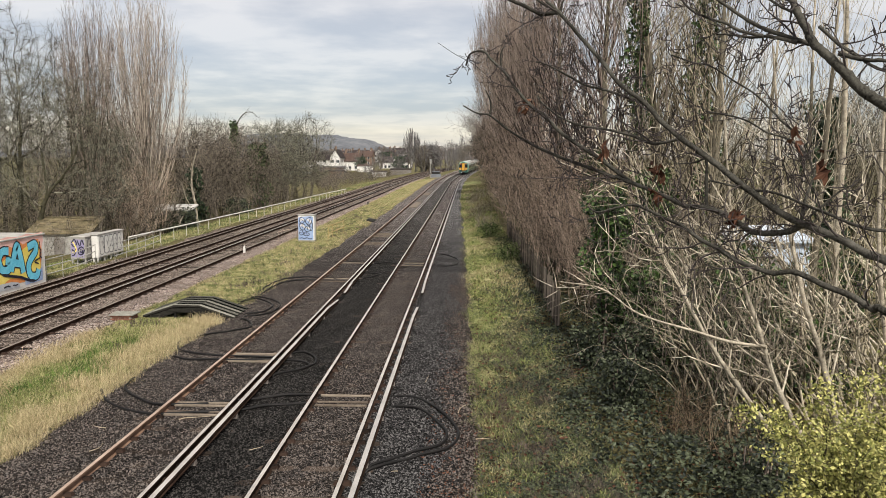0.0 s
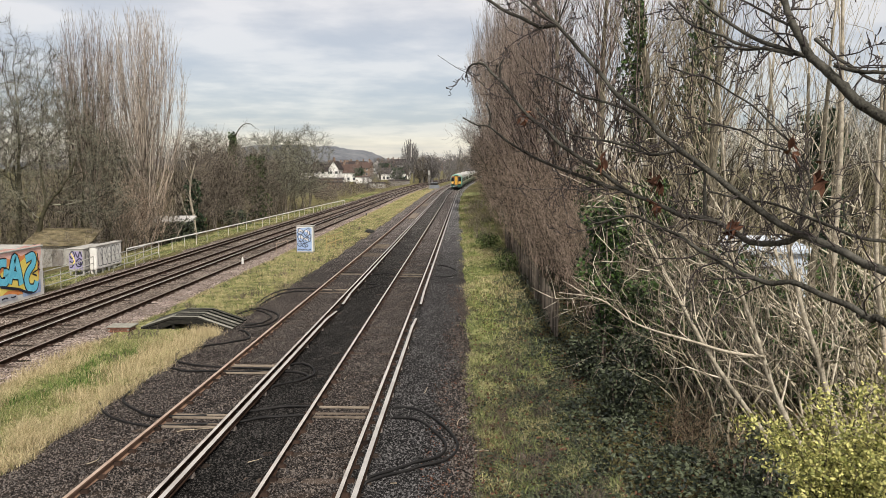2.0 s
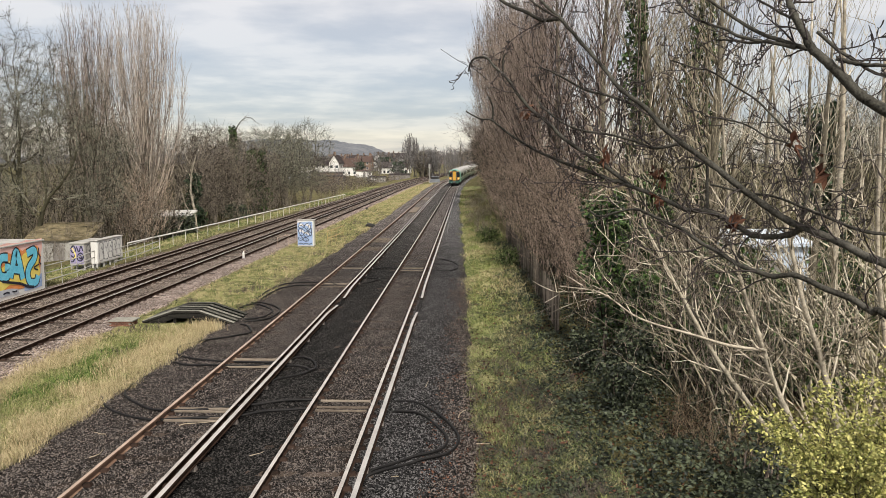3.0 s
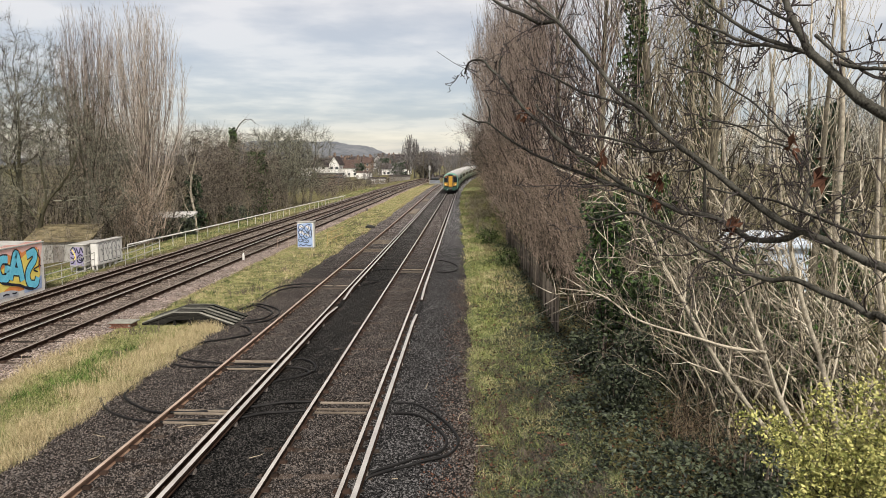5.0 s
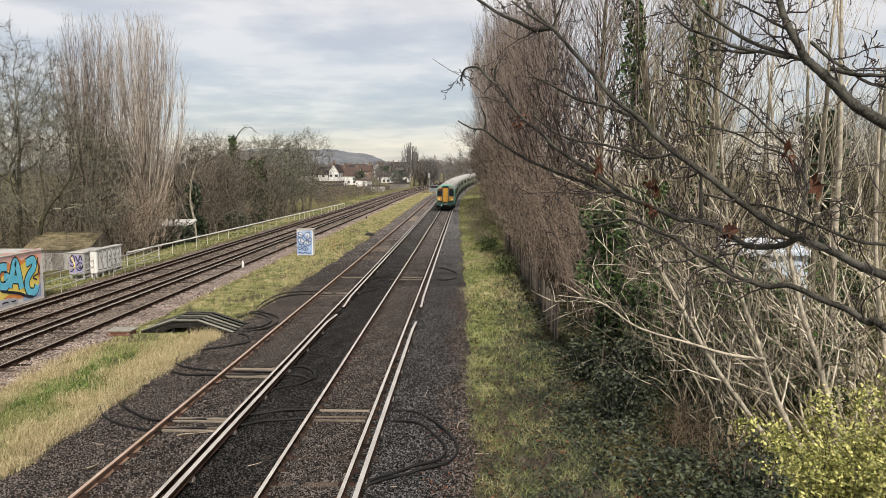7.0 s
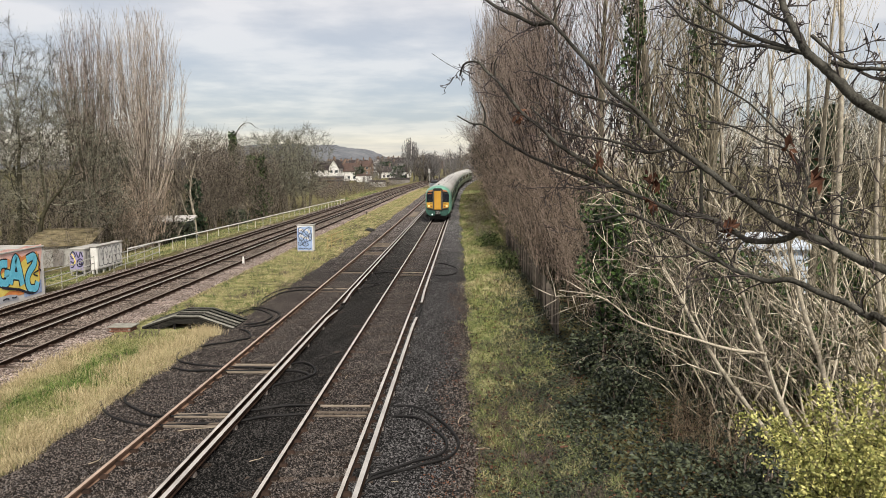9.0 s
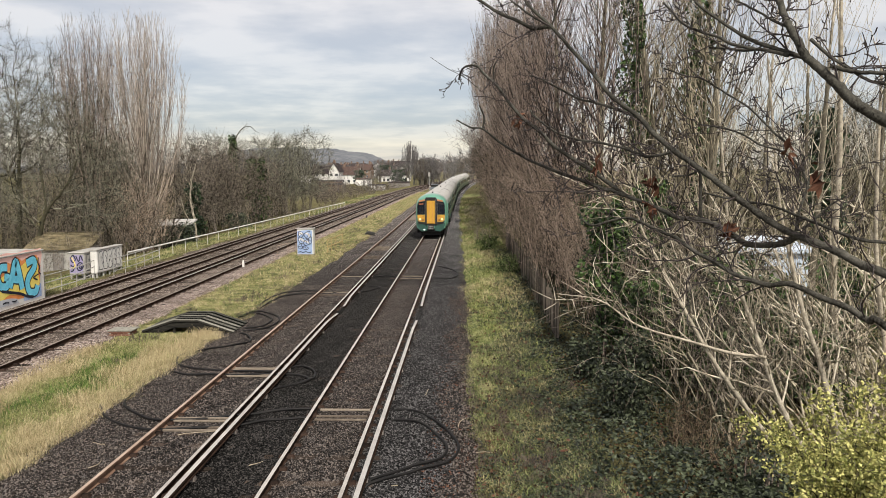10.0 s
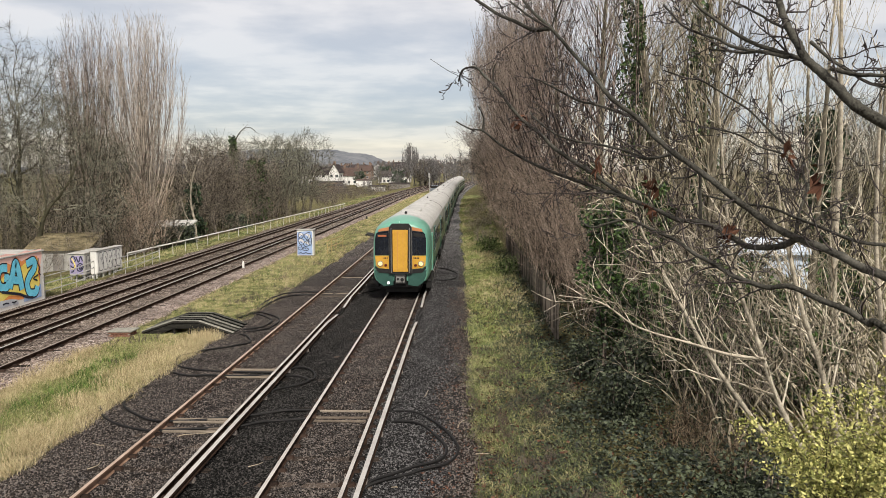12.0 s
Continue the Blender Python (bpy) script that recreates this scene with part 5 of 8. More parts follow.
def cable_bridge():
    """A ramped timber cover that carries cables over the walkway."""
    z = ground_z(-10.3, 27.5)
    b = thing("timber_cable_bridge", "ramped walkway cover of timber planks with silver-grey tops", "timber cover", (-10.25, 26.95, z))
    prof = [(-1.78, 0.02), (-0.60, 0.42), (0.36, 0.42), (1.66, -0.02)]
    for i in range(5):
        y0 = i * 0.40
        for (xa, za), (xb, zb) in zip(prof, prof[1:]):
            bm = bmesh.new()
            add_poly(bm, [(xa, y0, za), (xb, y0, zb), (xb, y0 + 0.19, zb), (xa, y0 + 0.19, za)], (0, 0, 0.09))
            bmesh.ops.bevel(bm, geom=list(bm.edges), offset=0.012, segments=1, affect="EDGES")
            bm.normal_update()
            # upward faces take the paler timber, all other faces the black one
            for f in bm.faces:
                f.material_index = 1 if f.normal.z > 0.6 else 0
            part("plank", bm, ["oldwood", "oldwood_top"], b, "timber plank with a silver-grey top")
    # added black sheet: stands for the shade seen through the plank gaps
    bm = bmesh.new()
    for (xa, za), (xb, zb) in zip(prof, prof[1:]):
        add_poly(bm, [(xa, 0.05, za - 0.035), (xb, 0.05, zb - 0.035), (xb, 1.75, zb - 0.035), (xa, 1.75, za - 0.035)], (0, 0, 0.03))
    part("deck", bm, "oldwood", b, "added black sheet that stands for shade in the plank gaps")
    for y0 in (0.02, 1.66):
        bm = bmesh.new()
        add_poly(bm, [(-1.74, y0, -0.12), (-1.74, y0, 0.0), (-0.60, y0, 0.40), (0.36, y0, 0.40), (1.58, y0, -0.03), (1.58, y0, -0.12),
                      (1.3, y0, -0.12), (0.32, y0, 0.22), (-0.56, y0, 0.22), (-1.4, y0, -0.12)], (0, 0.09, 0))
        part("side_beam", bm, "oldwood", b)
        for x in (-0.62, -0.05, 0.3):
            part("post", box((x, y0 + 0.01, -0.15), (x + 0.1, y0 + 0.1, 0.36), 0.01), "oldwood", b)
    # brick chamber with slabs beside it
    z = ground_z(-12.8, 26.6) - 0.05
    c = thing("brick_chamber", "low dark red-brick cable chamber with concrete slab lids", "brick chamber", (-13.0, 26.4, z))
    part("mortar_core", box((0.02, 0.02, 0), (1.08, 0.98, 0.36)), "slab", c)
    for row in range(5):
        for face in range(4):
            n = 5 if face < 2 else 4
            for k in range(n):
                w = (1.1 if face < 2 else 1.0) / n
                u = k * w + (w / 2 if row % 2 else 0)
                if u + w > (1.1 if face < 2 else 1.0) + 0.01:
                    continue
                if face < 2:
                    y0 = -0.005 if face == 0 else 0.9
                    lo, hi = (u + 0.005, y0, row * 0.075), (u + w - 0.007, y0 + 0.105, row * 0.075 + 0.064)
                else:
                    x0 = -0.005 if face == 2 else 1.0
                    lo, hi = (x0, u + 0.005, row * 0.075), (x0 + 0.105, u + w - 0.007, row * 0.075 + 0.064)
                hang("brick", block_mesh("brick", lo, hi, ["brick"], 0.004), c)
    c.scale = (0.72, 0.6, 0.7)
    part("slab", box((-0.05, -0.06, 0.37), (0.6, 1.06, 0.43), 0.012), "slab", c)
    part("slab", box((0.62, -0.04, 0.37), (1.2, 1.08, 0.44), 0.012), "slab", c)
    z = ground_z(-13.2, 30.0)
    s = thing("concrete_slabs", "loose concrete and rusty cover slabs on ballast", "slab", (-13.2, 29.6, z))
    part("slab", box((0, 0, 0), (1.1, 0.9, 0.09), 0.012), "slab", s)
    part("cover", box((0.1, 0.95, 0.0), (1.2, 1.9, 0.07), 0.012), "rust_roof", s, "rust-brown cover")


def marker_post(x, y, h, mat_name, label, w=0.09):
    z = ground_z(x, y) - 0.05
    p = thing("marker_post", label, "marker post", (x, y, z))
    part("foot", box((-w, -w, 0), (w, w, 0.12), 0.015), "slab", p)
    part("post", box((-w * 0.7, -w * 0.7, 0.1), (w * 0.7, w * 0.7, h * 0.75), 0.015), mat_name, p)
    bm = bmesh.new()
    bmesh.ops.create_cone(bm, cap_ends=True, segments=8, radius1=w * 0.8, radius2=w * 0.35, depth=h * 0.25,
                          matrix=Matrix.Translation((0, 0, h * 0.87)))
    part("cap", bm, mat_name, p)


# car-like shape beside the far tracks, built as a box with doors
def car_like_box():
    z = float(rise(190)) + 0.05
    h = thing("relay_cabinet", "blue-grey car-like equipment between distant tracks", "cabinet", (-9.6, 190, z))
    part("plinth", box((0.2, 0, -0.2), (2.7, 1.2, 0.2), 0.03), "slab", h)
    part("body", box((0.2, 0.1, 0.2), (2.7, 1.1, 0.95), 0.05), "car_silver", h)
    part("dark_panel", box((0.45, 0.14, 0.95), (2.4, 1.06, 1.4), 0.08), "train_black", h, "dark upper band in place of windows")
    part("roof", box((0.5, 0.1, 1.4), (2.35, 1.1, 1.58), 0.06), "car_silver", h)
    for i in range(3):
        part("door", box((0.3 + i * 0.8, 0.07, 0.3), (1.0 + i * 0.8, 0.1, 0.88)), "car_silver", h)
    s = thing("signal_post", "slim railway signal post with a small head", "signal", (-9.6, 192, z))
    tubes("post", [([(0, 0, -0.2), (0, 0, 4.2)], [0.07, 0.06])], "paint_grey", s)
    part("signal_head", box((-0.25, -0.2, 3.5), (0.25, 0.05, 4.6), 0.06), "paint_grey", s)


equipment_building()
relay_cabinet(-21.85, 40.3, 0.85, 2.6, 1.55, "grey steel equipment cabinet with violet graffiti on its end", "paint_grey", "g_black", True)
relay_cabinet(-20.96, 40.9, 0.36, 3.1, 1.66, "long white equipment cabinet with black outline graffiti", "paint_white", "g_black", False)
blue_cabinet()
cable_bridge()
marker_post(-13.85, 45.8, 0.62, "paint_white", "short white concrete marker post on ballast")
marker_post(-12.25, 91.5, 0.5, "train_black", "short dark marker post beside the tracks", 0.12)
car_like_box()


def low_mound(x, y, r, label):
    z = ground_z(x, y)
    bm = bmesh.new()
    bmesh.ops.create_icosphere(bm, subdivisions=2, radius=r)
    rng = random.Random(3)
    for v in bm.verts:
        v.co *= rng.uniform(0.8, 1.15)
        v.co.z *= 0.55
    bmesh.ops.translate(bm, verts=bm.verts, vec=(x, y, z + r * 0.2))
    return tagged(part("dark_sack", bm, "train_black", None, smooth=True), label, "sack")


low_mound(-8.9, 68.5, 0.45, "dark crumpled sack lying in the grass")

# ---- cables and guards across the tracks ----
CABLES = [
    [(-1.95, 18.2), (-1.19, 18.0), (-0.46, 16.7), (-0.17, 15.6), (-0.41, 14.8), (-0.96, 14.4), (-1.48, 14.0), (-1.95, 13.6)],
    [(-1.95, 17.4), (-1.14, 17.2), (-0.64, 16.3), (-0.42, 15.5), (-0.64, 14.9), (-1.19, 14.5), (-1.95, 13.75)],
    [(-9.5, 18.6), (-8.8, 17.5), (-7.9, 16.8), (-7.0, 16.6), (-5.4, 16.9), (-4.7, 17.3), (-3.75, 17.5)],
    [(-8.95, 19.6), (-8.8, 18.5), (-8.0, 17.6), (-7.2, 17.2), (-5.6, 17.6), (-4.7, 18.0), (-3.75, 18.2)],
    [(-8.4, 26.9), (-7.9, 26.4), (-7.6, 25.4), (-8.5, 24.5), (-9.2, 23.6), (-9.1, 22.8), (-8.7, 22.2), (-7.7, 21.8), (-5.8, 21.6),
     (-5.1, 22.2), (-4.55, 21.7), (-4.4, 20.9), (-4.8, 20.3), (-5.3, 19.8)],
    [(-8.9, 21.7), (-8.2, 21.25), (-7.4, 21.25), (-5.4, 21.3), (-4.7, 21.1), (-4.5, 20.6), (-5.0, 20.1), (-5.3, 19.7)],
    [(-9.1, 31.6), (-9.2, 33.7), (-8.9, 35.7), (-8.0, 36.4), (-6.2, 35.9)],
    [(-8.9, 31.2), (-8.9, 33.4), (-8.6, 35.0), (-7.6, 35.6), (-6.2, 35.2)],
    [(-8.6, 27.6), (-7.9, 28.0), (-7.8, 29.4), (-8.9, 30.7), (-9.3, 29.6)],
    [(-8.6, 27.2), (-7.6, 27.7), (-7.55, 29.6), (-8.8, 31.1), (-9.3, 30.2)],
    [(-1.97, 46.0), (-0.88, 44.3), (-0.52, 42.4), (-0.81, 40.8), (-1.8, 40.5)],
    [(-5.3, 41.0), (-4.6, 41.7), (-3.9, 41.3)],
    [(-5.3, 38.0), (-4.4, 37.5), (-5.2, 35.9)],
]
for c in CABLES:
    P = smooth_path([(x, y, 0) for x, y in c], 7)
    for p in P:
        p.z = float(rise(p.y)) + 0.055 + 0.012 * math.sin(p.y * 5 + p.x * 3)
    P[0].z -= 0.14
    P[1].z -= 0.06
    P[-1].z -= 0.08
    ob = tubes("power_cable", [(P, [0.033] * len(P))], "cable", sides=7)
    tagged(ob, "thick black rubber power cable looping over ballast", "cable", group="traction cables")

for (x0, x1, yy) in ((-7.0, -5.7, (16.55, 16.75, 17.2, 17.4)), (-7.0, -5.7, (21.1, 21.3, 21.75, 21.95)), (-3.65, -2.4, (17.35, 17.6, 18.1)),
                     (-3.65, -2.4, (40.6, 41.5)), (-7.0, -5.7, (35.2, 36.0, 41.4)), (-7.0, -5.7, (50, 50.6, 51.2, 55, 55.6, 56.2, 56.8, 57.4))):
    for y in yy:
        ob = part("cable_guard", box((x0, y - 0.03, 0.02 + float(rise(y))), (x1, y + 0.03, 0.075 + float(rise(y))), 0.012), "strip", None)
        tagged(ob, "pale timber strip guarding cables between rails", "cable guard", group="cable guards between rails")
for (x0, y0, w, l) in ((-6.75, 86.0, 0.8, 9.0), (-6.75, 112.0, 0.8, 7.0)):
    ob = part("crossing_board", box((x0, y0, 0.06 + float(rise(y0))), (x0 + w, y0 + l, 0.12 + float(rise(y0))), 0.01), "strip", None)
    tagged(ob, "pale board laid between the rails", "board")

# ---- trees ----
def limb(S, rng, p, d, length, r0, r1, n, up, wob):
    """Adds a wandering branch to S; returns its nodes (point, direction, radius)."""
    out = []
    p, d = np.array(p, float), np.array(d, float)
    d = d / np.linalg.norm(d)
    st = length / n
    for i in range(n):
        d = d + np.array([0, 0, up]) + rng.normal(size=3) * wob
        d = d / np.linalg.norm(d)
        q = p + d * st
        ra, rb = r0 + (r1 - r0) * i / n, r0 + (r1 - r0) * (i + 1) / n
        S.append((*p, *q, ra, rb))
        p = q
        out.append((p, d, rb))
    return out


def splay(rng, d, angle):
    """A direction that leaves d by the angle (degrees), to any side."""
    v = np.cross(d, rng.normal(size=3))
    v /= np.linalg.norm(v) + 1e-9
    a = radians(angle)
    return d * math.cos(a) + v * math.sin(a)


def split_tree(name, label, S, cut, bark, bark_trunk, category="tree", group=""):
    """A tree as an Empty with its trunk and its crown as parts."""
    S = np.array(S)
    t = thing(name, label, category, group=group)
    big = np.maximum(S[:, 6], S[:, 7]) >= cut
    # each thick limb is one bent tube
    B, i = S[big], 0
    while i < len(B):
        j = i
        while j + 1 < len(B) and np.allclose(B[j, 3:6], B[j + 1, :3], atol=1e-6):
            j += 1
        pts = [B[i, :3]] + [B[k, 3:6] for k in range(i, j + 1)]
        tubes("limb" if i else "trunk", [(pts, [B[i, 6]] + [B[k, 7] for k in range(i, j + 1)])], bark_trunk, t, sides=7)
        i = j + 1
    tagged(hang("crown", seg_mesh("crown", S[~big], [bark], 3), t), "bare twigs of the crown", kind="stuff")
    return t


def poplar(seed, h, label, bark="bark_tan", shoots=95, spread=14.0, low=0.08, twigs=7, girth=0.017):
    rng = np.random.default_rng(seed)
    S = []
    trunk = limb(S, rng, (0, 0, -0.2), (0, 0, 1), h * 0.93, h * girth, 0.02, 22, 0.05, 0.02)
    for i in range(shoots):
        k = low + (0.95 - low) * (i / shoots) ** 0.9
        j = min(int(k * 22), 21)
        p, d, r = trunk[j]
        ln = h * (0.16 + 0.30 * (1 - k)) * rng.uniform(0.7, 1.15)
        ln = min(ln, (h * 1.02 - p[2]))
        a = rng.uniform(0, 2 * math.pi)
        tilt = radians(rng.uniform(0.7, 1.7) * spread * 1.9)
        dd = np.array([math.cos(a) * math.sin(tilt), math.sin(a) * math.sin(tilt), math.cos(tilt)])
        nodes = limb(S, rng, p, dd, ln, max(r * 0.27, 0.015), 0.005, 8, 0.13, 0.075)
        for p2, d2, r2 in nodes[1:]:
            for _ in range(twigs // 4 + (rng.random() < (twigs % 4) / 4)):
                tn = limb(S, rng, p2, splay(rng, d2, rng.uniform(12, 32)), ln * rng.uniform(0.16, 0.38), max(r2 * 0.6, 0.007), 0.003, 2, 0.12, 0.05)
                if rng.random() < 0.7:
                    q = tn[0]
                    limb(S, rng, q[0], splay(rng, q[1], rng.uniform(15, 35)), ln * rng.uniform(0.08, 0.2), 0.006, 0.003, 1, 0.12, 0.05)
    return split_tree("poplar_tree", label, S, 0.06, bark, "bark_grey")


def fan_poplar(seed, h, R, shoots, label, bark, r0=0.05, tmin=0.010, shape=(1.0, 0.78), low=(0.02, 0.42)):
    """Many shoots that fan out of a short bole and then rise side by side to a rounded crown."""
    rng = np.random.default_rng(seed)
    S = []
    limb(S, rng, (0, 0, -0.2), (0, 0, 1), h * 0.72, h * 0.016, 0.04, 12, 0.04, 0.02)
    for _ in range(shoots):
        a, k = rng.uniform(0, 2 * math.pi), rng.uniform(0, 1) ** 0.55
        z0 = h * rng.uniform(*low)
        # the crown: full width at two thirds of its height, domed above
        z1 = h * (1 - 0.30 * k ** 3) * rng.uniform(0.80, 1.0)
        ex, ey = R * k * math.cos(a) * shape[0], R * k * math.sin(a) * shape[1]
        n, prev, d0 = 11, None, rng.normal(size=2) * 0.12
        ra = r0 * rng.uniform(0.5, 1.2)
        for i in range(n + 1):
            s = i / n
            q = 1 - (1 - s) ** 2.1
            p = np.array([ex * q + d0[0] * math.sin(s * 5), ey * q + d0[1] * math.sin(s * 4), z0 + (z1 - z0) * s])
            if prev is not None:
                S.append((*prev, *p, ra * (1 - (i - 1) / n) + tmin * 0.6, ra * (1 - i / n) + tmin * 0.5))
                d = (p - prev) / np.linalg.norm(p - prev)
                if i > 2:
                    for _ in range(2 if i < 9 else 3):
                        w = limb(S, rng, p, splay(rng, d, rng.uniform(8, 26)) + np.array([0, 0, 0.2]), min(h * rng.uniform(0.05, 0.13), max(h * 1.0 - p[2], 0.4)), tmin, tmin * 0.5, 2, 0.10, 0.05)
                        if rng.random() < 0.5:
                            limb(S, rng, w[0][0], splay(rng, w[0][1], rng.uniform(10, 30)), h * rng.uniform(0.02, 0.05), tmin * 0.8, tmin * 0.4, 1, 0.1, 0.05)
            prev = p
    return split_tree("poplar_tree", label, S, 0.075, bark, "bark_mossy")


def broad_tree(seed, h, label, bark="bark_grey", limbs=9, fork=0.25, droop=0.02, density=1.0, fine=1.0, lead=0.4, reach=1.0, girth=0.022, ang=(28, 62)):
    """An open-grown bare tree: a forked trunk, arching limbs and fine twigs."""
    rng = np.random.default_rng(seed)
    S = []
    trunk = limb(S, rng, (0, 0, -0.2), (0, 0, 1), h * 0.55, h * girth, h * girth * 0.5, 9, 0.03, 0.05)
    tips = []
    for i in range(limbs):
        j = int(9 * (fork + (1 - fork) * i / limbs))
        p, d, r = trunk[min(j, 8)]
        ln = h * reach * rng.uniform(0.36, 0.52) * (1.05 - 0.35 * j / 9)
        tips += [(n, ln) for n in limb(S, rng, p, splay(rng, d, rng.uniform(*ang)), ln, r * 0.6, 0.02, 8, 0.06, 0.09)[1:]]
    p, d, r = trunk[-1]
    tips += [(n, h * 0.4) for n in limb(S, rng, p, d, h * lead, r, 0.02, 8, 0.05, 0.08)]
    for (p, d, r), ln in tips:
        for _ in range(2 if rng.random() < 0.8 * density else 1):
            l2 = ln * rng.uniform(0.28, 0.5)
            n2 = limb(S, rng, p, splay(rng, d, rng.uniform(25, 60)), l2, max(r * 0.5, 0.014 * fine), 0.006 * fine, 5, 0.05 - droop, 0.12)
            for q, e, r3 in n2:
                for _ in range(2 if rng.random() < density else 1):
                    n3 = limb(S, rng, q, splay(rng, e, rng.uniform(25, 60)), l2 * rng.uniform(0.25, 0.5), max(r3 * 0.6, 0.006 * fine), 0.004 * fine, 2, 0.04 - droop, 0.14)
                    for w in n3[:0 if fine > 2 else 2]:
                        limb(S, rng, w[0], splay(rng, w[1], rng.uniform(25, 55)), l2 * rng.uniform(0.12, 0.25), 0.005 * fine, 0.003 * fine, 1, 0.03, 0.12)
    return split_tree("bare_tree", label, S, 0.06, bark, "bark_grey")


def grown_tree(seed, label, blobs, bole=2.0, points=700, step=0.35, twig=0.02, tips=2, tip_len=0.9, bark="bark_mossy", bark_trunk="bark_grey", up=0.06, power=2.25, sag=0.0, start=((0, 0),)):
    """A bare tree whose limbs grow towards points strewn through the crown. blobs: centre and radii of the crown's masses; start: feet of its stems."""
    rng = np.random.default_rng(seed)
    A = []
    per = points // len(blobs)
    for (cx, cy, cz), (rx, ry, rz) in blobs:
        v = rng.normal(size=(per, 3)); v /= np.linalg.norm(v, axis=1)[:, None]
        A.append(np.array([cx, cy, cz]) + v * rng.uniform(0.05, 1, per)[:, None] ** 0.42 * np.array([rx, ry, rz]))
    A = np.concatenate(A)
    pos, par = [], []
    for fx, fy in start:
        p, last = np.array([fx, fy, -0.2]), -1
        aim_at = np.array([fx * 1.5, fy * 1.5, bole + 1.0])
        while p[2] < bole:
            pos.append(p.copy()); par.append(last); last = len(pos) - 1
            d = aim_at - p
            p = p + d / np.linalg.norm(d) * step + rng.normal(size=3) * 0.04
    near, dist = np.zeros(len(A), int), np.full(len(A), 1e9)
    done = 0
    for _ in range(160):
        N = np.array(pos[done:])
        D = np.linalg.norm(A[:, None] - N[None], axis=2)
        k = D.argmin(1); dm = D[np.arange(len(A)), k]
        upd = dm < dist
        near[upd], dist[upd] = k[upd] + done, dm[upd]
        done = len(pos)
        keep = dist > step * 1.5
        A, near, dist = A[keep], near[keep], dist[keep]
        if not len(A):
            break
        P = np.array(pos)
        pull = (A - P[near]) / dist[:, None]
        for i in np.unique(near):
            d = pull[near == i].mean(0)
            if par[i] >= 0:
                w = P[i] - P[par[i]]
                d = d + 0.5 * w / np.linalg.norm(w)
            d = d + np.array([0, 0, up]) + rng.normal(size=3) * 0.16
            pos.append(P[i] + d / np.linalg.norm(d) * step); par.append(int(i))
    n = len(pos)
    load, kids = np.zeros(n), [[] for _ in range(n)]
    for i in range(n - 1, -1, -1):
        if not kids[i]:
            load[i] = twig ** power
        if par[i] >= 0:
            load[par[i]] += load[i]; kids[par[i]].append(i)
    R = load ** (1 / power)
    S, stack = [], [i for i in range(n) if par[i] < 0]
    while stack:
        i = stack.pop()
        if par[i] >= 0:
            S.append((*pos[par[i]], *pos[i], min(R[par[i]], R[i] * 1.15), R[i]))
        while kids[i]:
            kids[i].sort(key=lambda q: R[q])
            j = kids[i][-1]
            stack += kids[i][:-1]
            S.append((*pos[i], *pos[j], R[i] if len(kids[i]) == 1 else min(R[i], R[j] * 1.25), R[j]))
            i = j
    for i in range(n):
        if R[i] < twig * 2.6 and par[i] >= 0:
            d = pos[i] - pos[par[i]]; d = d / np.linalg.norm(d)
            for _ in range(tips + (2 if not kids[i] else 0)):
                w = limb(S, rng, pos[i], splay(rng, d, rng.uniform(15, 60)), tip_len * rng.uniform(0.4, 1.1), twig * 0.75, twig * 0.4, 3, 0.05 - sag, 0.2)
                if rng.random() < 0.8:
                    limb(S, rng, w[0][0], splay(rng, w[0][1], rng.uniform(25, 60)), tip_len * rng.uniform(0.2, 0.5), twig * 0.6, twig * 0.4, 1, 0.03 - sag, 0.15)
    return split_tree("bare_tree", label, S, max(0.06, twig * 3), bark, bark_trunk)


def thicket(seed, h, width, stems, label, bark="bark_brown", lean=18, twigs=3, thick=0.02, name="thicket", ang=(20, 60), up=0.03, category="shrub", tmin=0.006, wob=None):
    """Many thin stems from the ground, with side shoots: scrub or a tangled hedge."""
    rng = np.random.default_rng(seed)
    S, main = [], []
    for _ in range(stems):
        p = (rng.uniform(-width, width), rng.uniform(-width, width), -0.1)
        ln = h * rng.uniform(0.55, 1.05)
        nodes = limb(main, rng, p, splay(rng, np.array([0, 0, 1.0]), rng.uniform(0, lean)), ln, thick * rng.uniform(0.6, 1.4), 0.005, 9, up, wob or (0.08 if up < 0.05 else 0.035))
        for q, d, r in nodes[1:]:
            for _ in range(twigs):
                n2 = limb(S, rng, q, splay(rng, d, rng.uniform(*ang)), ln * rng.uniform(0.08, 0.24), max(r * 0.5, tmin), tmin * 0.6, 2, up + 0.02, 0.12 if up < 0.05 else 0.05)
                if rng.random() < 0.5:
                    w = n2[0]
                    limb(S, rng, w[0], splay(rng, w[1], rng.uniform(25, 55)), ln * rng.uniform(0.04, 0.12), tmin * 0.9, tmin * 0.5, 1, 0.03, 0.12)
    t = thing(name, label, category)
    tagged(hang("understem", seg_mesh("understem", np.array(main), [bark], 4), t), "thin bare upright stems", kind="stuff")
    tagged(hang("brushwood", seg_mesh("brushwood", np.array(S), [bark], 3), t), "fine bare side twigs", kind="stuff")
    return t


def plant(proto, spots, first=True):
    """Sets the first plant at the first spot and copies of it at the others: x, y, turn, scale."""
    for i, (x, y, turn, s) in enumerate(spots):
        m = pose(x, y, ground_z(x, y), 0, 0, turn)
        ob = proto if i == 0 else copy_thing(proto, m)
        ob.matrix_basis = m @ Matrix.Diagonal((s, s, s, 1))


